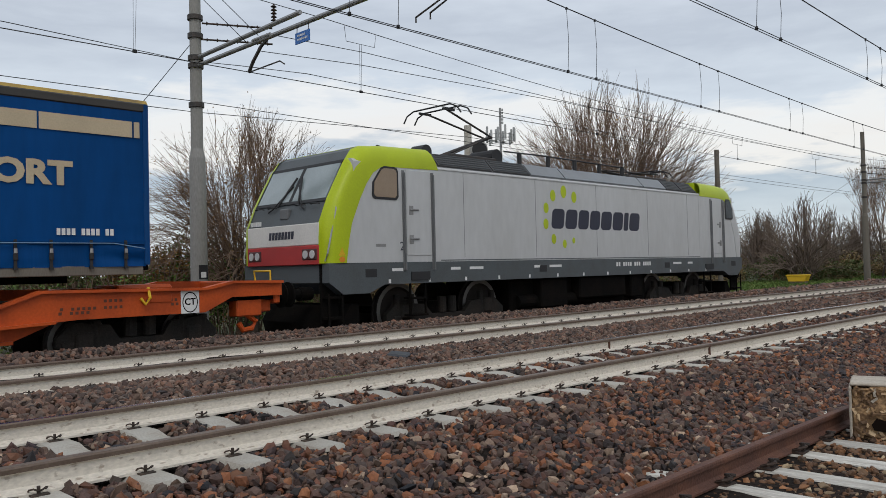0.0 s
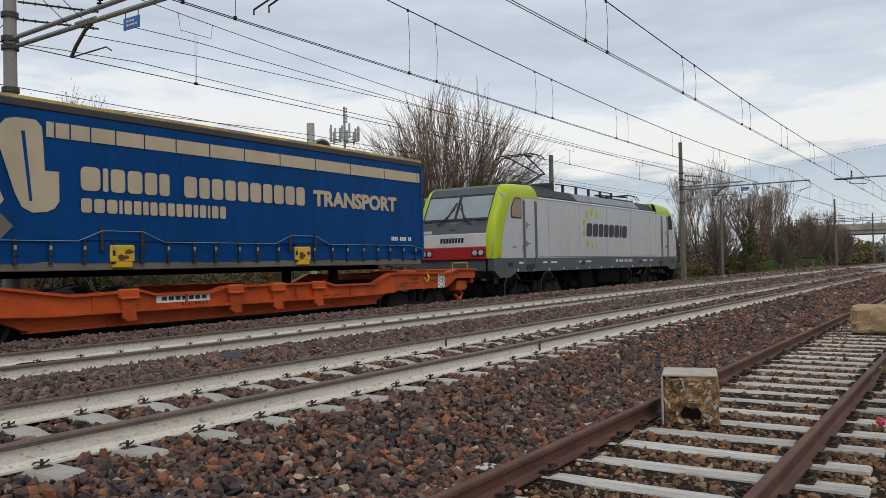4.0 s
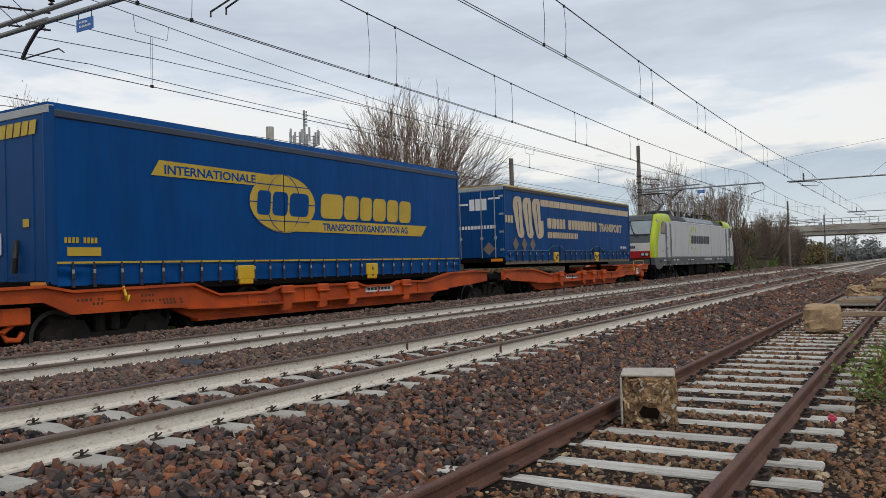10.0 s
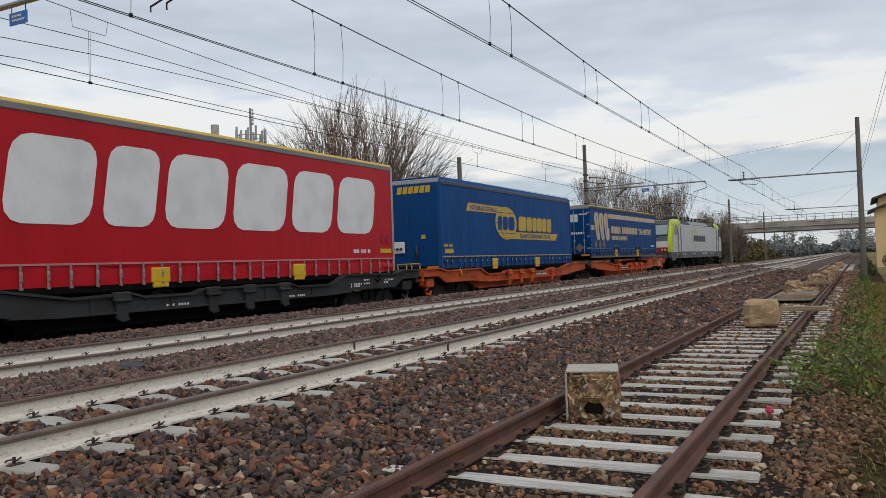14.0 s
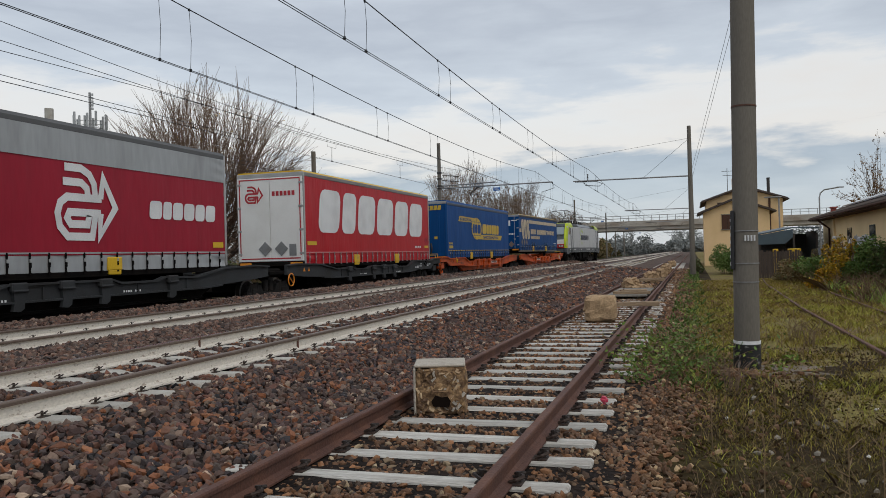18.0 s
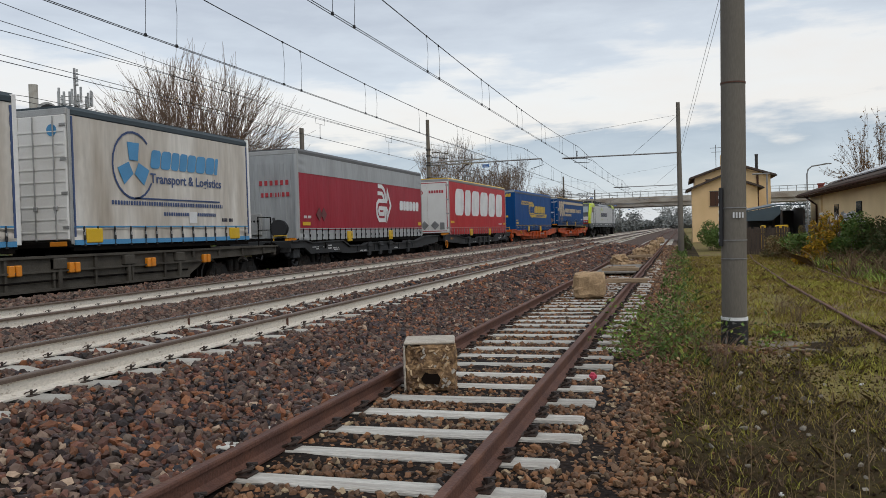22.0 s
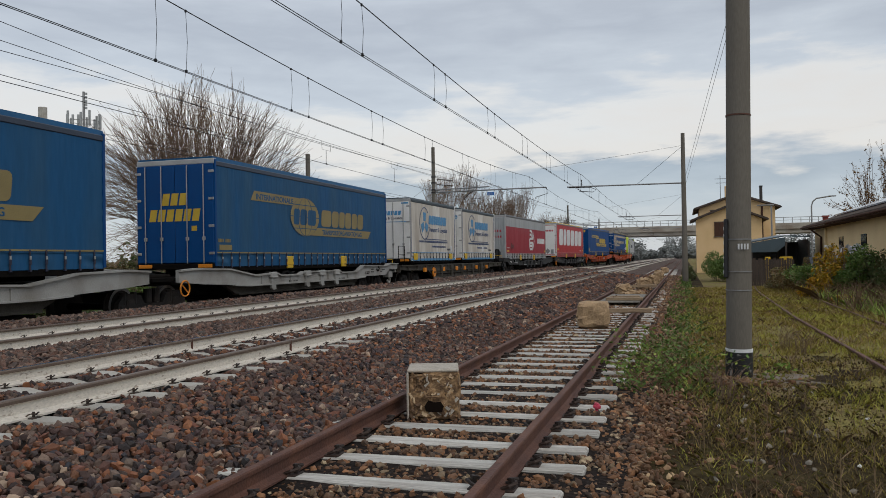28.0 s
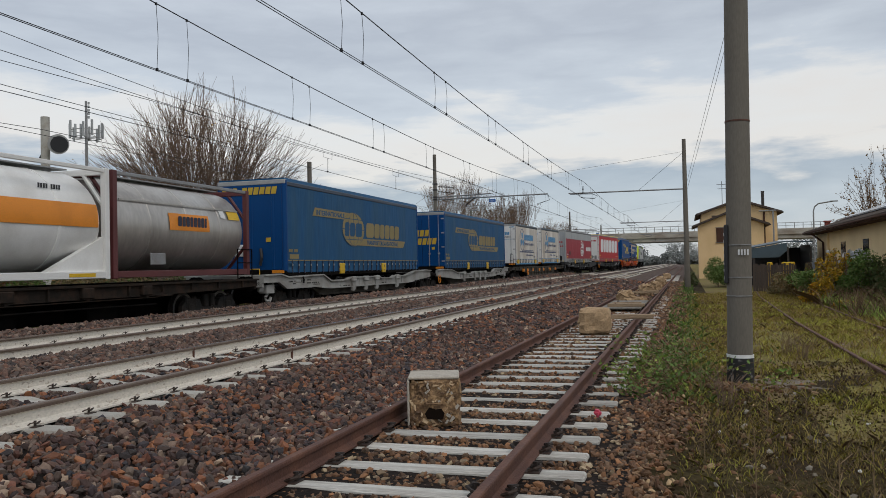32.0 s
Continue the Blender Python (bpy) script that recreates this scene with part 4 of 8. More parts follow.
            # raised black plate painted as the shade inside a foot recess
            part("step_recess", Shape().box(*sorted((x - sx * .02, x + sx * .016)), *sorted((6.68 * d, 6.15 * d)), 1.24, 1.42), [BLACK], L)
    # dark skirt with deeper ends
    sk = [(-8.45, 1.02), (-7.8, 1.02), (-7.4, 1.18), (7.4, 1.18), (7.8, 1.02), (8.45, 1.02), (8.78, 1.25), (8.78, 1.62), (-8.78, 1.62), (-8.78, 1.25)]
    part("skirt", Shape().prism(sk, 'x', -1.465, 1.465), [SKIRT], L, "dark grey lower skirt")
    part("cantrail", Shape().box(1.40, 1.475, -5.8, 5.8, 1.64, 1.66), [SKIRT], L)
    # roof: sloped grille panels and flat top
    ro = Shape().prism([(-1.42, 3.64), (1.42, 3.64), (1.12, 3.98), (-1.12, 3.98)], 'y', -5.84, 5.84)
    part("roof", ro, [ROOF_GREY], L, "grey sloped roof")
    pm = [plain("grille_panel", (0.06, 0.06, 0.062), 0.6), plain("roof_panel_grey", (0.20, 0.215, 0.23), 0.45)]
    ylist = [(-5.75, -4.0, 0), (-3.95, -2.6, 0), (-2.55, -1.2, 1), (-1.15, 2.6, 1), (2.65, 3.9, 1), (3.95, 4.8, 0), (4.85, 5.75, 0)]
    for a, b, k in ylist:
        for sx in (-1, 1):
            s = Shape().add([(sx * 1.415, a, 3.70), (sx * 1.415, b, 3.70), (sx * 1.16, b, 3.98), (sx * 1.16, a, 3.98), (sx * 1.39, a, 3.66), (sx * 1.39, b, 3.66), (sx * 1.12, b, 3.96), (sx * 1.12, a, 3.96)], [(0, 1, 2, 3), (7, 6, 5, 4), (0, 4, 5, 1), (1, 5, 6, 2), (2, 6, 7, 3), (3, 7, 4, 0)])
            rp = part("roof_panel", s, [pm[k]], L, "slatted dark roof grille" if k == 0 else "smooth grey roof panel")
            if k == 0 and sx > 0:
                for q in range(5):
                    f = (q + .5) / 5
                    part("slat", Shape().tube((1.42 - .255 * f, a + .04, 3.705 + .28 * f), (1.42 - .255 * f, b - .04, 3.705 + .28 * f), .012, n=4), [SKIRT], rp)
    # roof equipment
    eq = Shape()
    for y in (-2.0, -0.8, 0.4, 1.6, 2.8):
        eq.tube((0.6, y, 3.96), (0.6, y, 4.36), .06, n=10)
    eq.pipe([(0.6, -2.6, 4.36), (0.6, -1, 4.38), (0.6, 2.8, 4.34), (.3, 3.6, 4.3)], .022)
    part("busbar", eq, [BLACK], L, "black roof busbar on insulators")
    part("horn", Shape().tube((.5, -6.3, 4.05), (.5, -6.7, 4.1), .03, .07).tube((.3, -6.3, 4.05), (.3, -6.6, 4.1), .03, .07), [BLACK], L)
    part("reservoir", Shape().tube((-.3, -2.75, 4.22), (.5, -2.75, 4.22), .2, n=16).box(-.4, .6, -2.95, -2.55, 3.95, 4.1), [BLACK], L)
    part("reservoir", Shape().tube((.1, -5.2, 4.15), (.5, -5.2, 4.15), .16, n=14), [BLACK], L)
    # pantographs: raised at this end, folded at the other
    for d, up in ((-1, 1.0), (1, 0.0)):
        p = part("pantograph", Shape().box(-.6, .6, *sorted(((2.9 if up else 3.2) * d, (4.5 if up else 5.4) * d)), 4.06, 4.16, .02), [DARK_STEEL], L, "raised single-arm pantograph" if up else "folded single-arm pantograph")
        knee = (0, (2.5 if up else 2.7) * d, 4.30 + .48 * up)
        head = (0, (4.35 if up else 5.0) * d, 4.36 + .92 * up)
        foot = 4.3 if up else 4.6
        part("lower_arm", Shape().tube((0, foot * d, 4.16), knee, .045).tube((.2, (foot - .1) * d, 4.16), knee, .02), [DARK_STEEL], p)
        part("upper_arm", Shape().tube((-.12, knee[1], knee[2]), (-.35, head[1], head[2] - .05), .026).tube((.12, knee[1], knee[2]), (.35, head[1], head[2] - .05), .026).tube((-.12, knee[1], knee[2]), (.12, knee[1], knee[2]), .03), [DARK_STEEL], p)
        hd = Shape()
        for k in (-.18, .18):
            hd.pipe([(-.97, head[1] + k, head[2] - .22), (-.85, head[1] + k, head[2] - .06), (-.62, head[1] + k, head[2] + .03), (.62, head[1] + k, head[2] + .03), (.85, head[1] + k, head[2] - .06), (.97, head[1] + k, head[2] - .22)], .02)
        for sx in (-.4, .4):
            hd.box(sx - .02, sx + .02, head[1] - .2, head[1] + .2, head[2] - .07, head[2] - .02)
        part("collector_head", hd, [BLACK], p)
        for k in (-.45, .45):
            iso = Shape()
            for q in range(4):
                iso.tube((k, (foot - .5) * d, 3.97 + q * .03), (k, (foot - .5) * d, 3.985 + q * .03), .08, n=10)
            part("insulator", iso, [RUST_DARK], p)
    # side wordmark and ring of ovals
    wordmark(L, NAVY, "navy plain blocks of a wordmark", 1.471, -1.9, 2.40, .5, (.52, .5, .46, .46, .5, .5, .22, .52), .06, .16)
    for ang, rad in ((55, .11), (90, .12), (125, .11), (160, .1), (195, .1), (235, .095), (270, .08), (300, .06)):
        cy, cz = -1.35 + .78 * math.cos(radians(ang)), 2.68 + .66 * math.sin(radians(ang))
        part("oval", Shape().prism([(cy + rad * math.cos(q * .524), cz + rad * 1.35 * math.sin(q * .524)) for q in range(12)], 'x', 1.471, 1.476), [LIME], L)
    nb = Shape()
    for k in range(16):
        if k not in (2, 7, 11):
            nb.box(1.466, 1.470, 1.0 + k * .115, 1.08 + k * .115, 1.42, 1.53)
    for y, w in ((-5.5, .3), (-4.9, .45), (-2.6, .25), (-2.0, .5), (4.1, .5), (5.0, .3), (-7.2, .3)):
        nb.box(1.466, 1.470, y, y + w, 1.44, 1.50)
    for k in range(13):
        nb.box(1.466, 1.470, -7.3 + k * 1.12, -7.24 + k * 1.12, 1.2, 1.28)
    part("marking", nb, [WHITE_P], L, "small white plain bars of data", kind="stuff")
    for y in (-7.9, -2.4, 3.6, 8.0):
        part("jack_pad", Shape().box(1.44, 1.472, y, y + .3, 1.33, 1.5, .01), [BLACK], L)
    for y in (-5.05, -2.5, 0.1, 2.7, 5.05):
        part("panel_seam", Shape().box(1.468, 1.4725, y - .006, y + .006, 1.70, 3.56), [ROOF_GREY], L)
    part("rain_gutter", Shape().box(1.455, 1.485, -5.84, 5.84, 3.585, 3.61), [SILVER], L)
    part("vent_plate", Shape().box(1.474, 1.478, -7.62, -7.36, 1.93, 1.99), [STEEL], L)
    words("2", .26, NAVY, L, 1.474, -6.98, 1.86)
    part("warning_sign", Shape().prism([(-8.56, 1.76), (-8.40, 1.76), (-8.48, 1.92)], 'x', 1.484, 1.49), [YELLOW], L, "small yellow warning triangle")
    part("warning_sign", Shape().prism([(-8.48 + .07 * math.cos(q * .785), 1.69 + .06 * math.sin(q * .785)) for q in range(8)], 'x', 1.484, 1.49), [ORANGE_P], L, "small orange warning disc")
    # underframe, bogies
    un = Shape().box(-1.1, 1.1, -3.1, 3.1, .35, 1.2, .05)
    part("underframe", un, [UNDER], L, "transformer and equipment boxes, grime and underside shade in their colour")
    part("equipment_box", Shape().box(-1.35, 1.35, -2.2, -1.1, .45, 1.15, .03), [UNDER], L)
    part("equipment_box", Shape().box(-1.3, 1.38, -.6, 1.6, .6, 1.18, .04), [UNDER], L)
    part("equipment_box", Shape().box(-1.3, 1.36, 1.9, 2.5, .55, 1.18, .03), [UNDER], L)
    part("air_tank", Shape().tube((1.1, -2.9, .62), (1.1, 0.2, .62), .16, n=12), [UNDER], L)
    for y in (-5.2, 5.2):
        bogie(L, y, 2.6, .6, BOGIE, 1.02)
    return L


build_loco()

def wagon_half(W, y_end, y_mid, paint, d):
    """One platform of a pocket wagon: its two cranked side sills, posts and floor, from its outer end to the middle bogie."""
    def yy(u):
        return y_end + d * u
    top = [(0, 1.33), (1.0, 1.35), (1.5, 1.25), (4.1, 1.29), (4.75, 1.06), (6.2, 1.06), (6.5, 1.14), (9.4, 1.14), (9.7, 1.06), (11.0, 1.06), (11.3, 1.14), (12.6, 1.10), (14.0, 1.30), (15.6, 1.34), (16.4, 1.30)]
    low = [(16.4, 0.98), (15.3, 0.90), (14.0, 0.84), (12.9, 0.76), (4.75, 0.76), (3.6, 0.84), (1.5, 0.84), (1.0, 1.07), (0, 1.07)]
    # grey and pale wagons: shadow under the sill painted as a darker web
    web_m = {PALE_W: TAUPE_W, GREY_W: UNDER}.get(paint, paint)
    for sx in (-1, 1):
        x0, x1 = sorted((sx * 1.30, sx * 1.40))
        s = part("side_sill", Shape().prism([(yy(u), z) for u, z in top + low], 'x', x0, x1), [paint], W, "cranked painted side sill")
        part("web", Shape().prism([(yy(u), z) for u, z in ((3.7, .84), (13.9, .84), (13.2, .54), (4.4, .56))], 'x', *sorted((sx * 1.02, sx * 1.14))), [web_m], s, "set-back lower web")
        x0, x1 = sorted((sx * 1.395, sx * 1.47))
        rim = Shape()
        for (u0, z0), (u1, z1) in zip(top, top[1:]):
            rim.prism([(yy(u0), z0), (yy(u1), z1), (yy(u1), z1 - .045), (yy(u0), z0 - .045)], 'x', x0, x1)
        rim.prism([(yy(u), z) for u, z in ((3.9, .80), (4.75, .76), (12.9, .76), (13.8, .80), (13.8, .84), (12.9, .80), (4.75, .80), (3.9, .84))], 'x', x0, x1)
        part("flange", rim, [paint], s)
        part("foot_flange", Shape().prism([(yy(u), z) for u, z in ((4.4, .53), (13.2, .51), (13.2, .56), (4.4, .58))], 'x', *sorted((sx * 1.0, sx * 1.22))), [web_m], s)
        for u in (6.75, 8.0, 9.15, 11.55):
            part("post", Shape().box(*sorted((sx * 1.39, sx * 1.51)), *sorted((yy(u - .2), yy(u + .2))), .98, 1.16, .025).prism([(yy(u - .15), .99), (yy(u + .15), .99), (yy(u + .12), .66), (yy(u + .02), .60), (yy(u - .16), .62), (yy(u - .12), .78)], 'x', *sorted((sx * 1.40, sx * 1.475))).tube((sx * 1.5, yy(u - .18), 1.0), (sx * 1.5, yy(u + .18), 1.0), .03, n=8), [paint], s, "folding bracket on the sill")
        for u in (5.6, 7.4, 10.3, 12.2):
            part("rib", Shape().box(*sorted((sx * 1.395, sx * 1.43)), *sorted((yy(u - .02), yy(u + .02))), .80, 1.05), [paint], s)
    part("marking_plate", Shape().box(1.401, 1.408, *sorted((yy(9.75), yy(10.95))), .88, 1.03), [WHITE_P if paint is ORANGE else paint], W, "white plate with plain bars")
    if paint is ORANGE:
        mp = Shape()
        for k in range(7):
            mp.box(1.408, 1.411, *sorted((yy(9.83 + k * .15), yy(9.94 + k * .15))), .92, .99)
        part("plate_bars", mp, [BLACK], W)
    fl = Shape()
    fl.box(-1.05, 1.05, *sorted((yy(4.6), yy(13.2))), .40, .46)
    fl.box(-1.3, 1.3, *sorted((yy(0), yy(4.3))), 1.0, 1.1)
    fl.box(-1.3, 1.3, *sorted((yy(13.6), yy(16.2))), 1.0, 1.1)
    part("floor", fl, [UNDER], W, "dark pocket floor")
    part("headstock", Shape().box(-1.35, 1.35, *sorted((yy(0), yy(.12))), .92, 1.33, .02), [paint], W)
    part("hitch", Shape().box(-.5, .5, *sorted((yy(1.6), yy(2.6))), 1.1, 1.32, .05).box(-.9, .9, *sorted((yy(2.9), yy(3.2))), 1.1, 1.28, .03), [paint], W, "trailer hitch stanchion")
    part("shackle", Shape().pipe([(1.43, yy(2.5), 1.28), (1.5, yy(2.5), 1.12), (1.46, yy(2.55), 1.02), (1.43, yy(2.62), 1.12)], .025), [YELLOW if paint is ORANGE else UNDER], W, "lashing shackle")
    part("raised_plate", Shape().box(1.40, 1.415, *sorted((yy(2.1), yy(2.45))), 1.04, 1.16, .006), [paint], W)
    buffer_pair(W, y_end, -d * .55, UNDER)
    part("coupling", Shape().pipe([(0, yy(0), 1.0), (0, yy(-.25), .92), (0, yy(-.5), .98)], .05), [UNDER], W)
    part("grab_handle", Shape().pipe([(1.2, yy(.1), 1.33), (1.2, yy(.1), 1.5), (.7, yy(.12), 1.5), (.7, yy(.1), 1.33)], .018), [YELLOW], W)
    part("brake_hose", Shape().pipe([(.35, yy(0), .95), (.38, yy(-.2), .7), (.32, yy(-.42), .8)], .03), [BLACK], W)
    dark = WHITE_P if paint is GREY_W else MARK_O if paint is ORANGE else UNDER
    for u, w, z in ((1.6, 1.0, 1.05), (2.9, .35, 1.08), (2.9, 1.0, .98), (3.4, .5, .92), (1.9, .3, .98), (5.9, .7, .8), (9.8, .9, .9), (9.8, .7, .82)):
        mk = Shape()
        for k in range(int(w / .08)):
            if k % 6 != 4:
                a = yy(u + k * .08)
                mk.box(1.401, 1.404, *sorted((a, a + d * .045)), z, z + .045)
        part("marking", mk, [dark], W, "row of small plain data bars", kind="stuff")
    # orange or grey end gear: hook bracket, shackle and steps
    part("end_bracket", Shape().box(1.02, 1.3, *sorted((yy(.35), yy(.85))), .72, 1.07, .02).box(1.1, 1.2, *sorted((yy(.1), yy(.35))), .78, 1.0, .02), [paint], W)
    part("towing_hook", Shape().pipe([(1.2, yy(.6), .75), (1.2, yy(.42), .62), (1.2, yy(.5), .5), (1.2, yy(.68), .48), (1.2, yy(.76), .6)], .05, 8), [paint], W)


def pocket_wagon(offset_front, paint, label, group=""):
    L = 34.0
    W = vehicle("pocket_wagon", label, "goods wagon", offset_front - L / 2, group="wagons of the train")
    wagon_half(W, L / 2, 0.35, paint, -1)
    wagon_half(W, -L / 2, -0.35, paint, 1)
    for y in (L / 2 - 2.45, 0, -L / 2 + 2.45):
        bogie(W, y, 1.8, .46, BOGIE, 1.02)
    part("pivot_beam", Shape().box(-1.2, 1.2, -.6, .6, .92, 1.2, .05).box(-1.38, 1.38, -.45, .45, 1.0, 1.12, .02), [UNDER], W)
    hw = Shape().pipe([(1.44, .8 + .2 * math.cos(q * .4189), .82 + .2 * math.sin(q * .4189)) for q in range(16)], .02, 6).tube((1.43, .65, .94), (1.43, .95, .70), .018, n=6)
    part("brake_handwheel", hw, [UNDER if paint is ORANGE else ORANGE_P], W, "ring-shaped brake handwheel")
    if paint is GREY_W:
        for y in (1.8, 2.15):
            part("warning_sign", Shape().prism([(y - .08, 1.06), (y + .08, 1.06), (y, 1.2)], 'x', 1.402, 1.406), [ORANGE_P], W, "small orange warning triangle")
    if paint is ORANGE:
        sg = part("sign", Shape().box(1.405, 1.412, 15.06, 15.38, .84, 1.22), [WHITE_P], W, "white square sign with two letters in a ring")
        rn = Shape()
        for q in range(20):
            a, b = q * math.pi / 10, (q + 1) * math.pi / 10
            rn.prism([(15.22 + r_ * .8 * math.cos(t_), 1.02 + r_ * math.sin(t_)) for r_, t_ in ((.17, a), (.17, b), (.152, b), (.152, a))], 'x', 1.412, 1.414)
        part("ring", rn, [UNDER], sg, kind="stuff")
        words("CT", .15, UNDER, sg, 1.415, 15.12, .98, .004)
    return W


def flat_wagon(offset_front, length, label, dark=False):
    W = vehicle("container_wagon", label, "goods wagon", offset_front - length / 2, group="wagons of the train")
    h = length / 2
    sill_m = mat("sooty_wagon_iron", (.020, .016, .013), .8, col2=(.05, .03, .02), scale=4, amount=.7, spec=.12) if dark else TAUPE_W
    foot = .86 if dark else .50
    for sx in (-1, 1):
        x0, x1 = sorted((sx * 1.22, sx * 1.36))
        s = part("side_sill", Shape().prism([(-h, 1.22), (h, 1.22), (h, 1.0), (h - 1.2, .96), (h - 4.0, .92), (h - 4.9, foot), (-h + 4.9, foot), (-h + 4.0, .92), (-h + 1.2, .96), (-h, 1.0)], 'x', x0, x1), [sill_m], W, "grimy fish-bellied side sill")
        x0, x1 = sorted((sx * 1.34, sx * 1.44))
        part("flange", Shape().box(x0, x1, -h, h, 1.17, 1.22).prism([(h - 4.9, foot), (-h + 4.9, foot), (-h + 4.9, foot + .05), (h - 4.9, foot + .05)], 'x', x0, x1).box(x0, x1, -h + 4.3, h - 4.3, .88, .92), [sill_m], s)
        k = -h + 1.0
        while k < h - .5:
            part("stiffener", Shape().box(*sorted((sx * 1.35, sx * 1.42)), k - .03, k + .03, foot + .05 if abs(k) < h - 4.9 else 1.0, 1.17), [sill_m], s)
            k += 1.25
        for y in () if dark else (-6.4, -3.4, -1.0, .6, 3.2, 5.6):
            part("container_lock", Shape().box(*sorted((sx * 1.37, sx * 1.48)), y - .16, y - .02, .84, 1.06, .02).box(*sorted((sx * 1.37, sx * 1.48)), y + .02, y + .16, .84, 1.06, .02), [ORANGE_P], s, "folded yellow-orange container locks")
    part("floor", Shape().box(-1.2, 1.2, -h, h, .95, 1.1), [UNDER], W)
    # added beam and boxes that stop light coming through below the floor
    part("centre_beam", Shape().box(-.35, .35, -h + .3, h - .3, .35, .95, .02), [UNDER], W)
    for y in (-3.0, 0.4, 3.4):
        part("brake_gear", Shape().box(-.9, 1.0, y - .5, y + .5, .38, .8, .03), [UNDER], W)
    for y in (h - 2.1, -h + 2.1):
        bogie(W, y, 1.8, .46, BOGIE, 1.02)
    for d in (-1, 1):
        buffer_pair(W, h * d, d * .55, UNDER)
        part("headstock", Shape().box(-1.35, 1.35, *sorted((h * d, (h - .12) * d)), .9, 1.22, .02), [sill_m], W)
        part("end_rail", Shape().pipe([(1.25, d * (h - .1), 1.22), (1.25, d * (h - .1), 2.1), (1.25, d * (h - .9), 2.1), (1.25, d * (h - .9), 1.22)], .02).pipe([(1.25, d * (h - .1), 1.7), (1.25, d * (h - .9), 1.7)], .015), [UNDER], W)
    part("brake_handwheel", Shape().wheel((1.44, -5.0, .82), .24, .05, 'x', 20), [RUST if dark else ORANGE_P], W, "yellow-orange brake handwheel" if not dark else "rusty brake handwheel")
    part("hub", Shape().tube((1.46, -5.0, .82), (1.50, -5.0, .82), .055, n=12), [BLACK], W)
    for y in (-3.6, -1.9, .2, 2.4, 4.4):
        part("bracket", Shape().box(1.34, 1.47, y - .18, y + .18, .93, 1.16, .02).box(1.36, 1.45, y - .05, y + .05, foot, .93, .01), [sill_m], W)
    part("pipe_run", Shape().pipe([(1.4, -5.6, .72), (1.42, -2.5, .70), (1.4, 1.0, .72), (1.38, 4.8, .70)], .02), [UNDER], W)
    part("air_tank", Shape().tube((.9, -2.6, .6), (.9, -1.0, .6), .2, n=14), [UNDER], W)
    return W


pocket_wagon(3.75, ORANGE, "orange articulated pocket wagon carrying two trailers")
pocket_wagon(-30.8, GREY_W, "dark grey articulated pocket wagon carrying two trailers")
flat_wagon(-66.1, 19.4, "grimy container wagon carrying two swap bodies")
pocket_wagon(-86.2, PALE_W, "pale grey articulated pocket wagon carrying two trailers")
flat_wagon(-120.75, 19.4, "rusty dark container wagon carrying tank containers", True)

def curtain(length, z0, z1, x, seed, wave=0.012, sag=1.0):
    """A side tarpaulin with shallow folds, standing on x."""
    n, k = int(length / .12), 18
    h = length / 2
    vs, fs = [], []
    for j in range(k + 1):
        for i in range(n + 1):
            y = -h + length * i / n
            z = z0 + (z1 - z0) * j / k
            edge = min(1.0, (h - abs(y)) / .12)
            top = min(1.0, (k - j) / 2)
            d = wave * (noise.noise((y * 1.1, z * .8, seed)) + .5 * noise.noise((y * 5, z * .9, seed + 3)) + .35 * noise.noise((y * 2, z * 6, seed + 7)) * sag + .3 * noise.noise((y * 3 + z * 2.2, z * 2.5 - y, seed + 13)))
            crease = wave * 1.6 * max(0, 1 - (h - abs(y)) / .8) * math.sin(z * 22 + seed + y * 3)
            vs.append((x + (d + crease) * edge * top, y, z))
    for j in range(k):
        for i in range(n):
            a = j * (n + 1) + i
            fs.append((a, a + 1, a + n + 2, a + n + 1))
    return Shape().add(vs, fs)


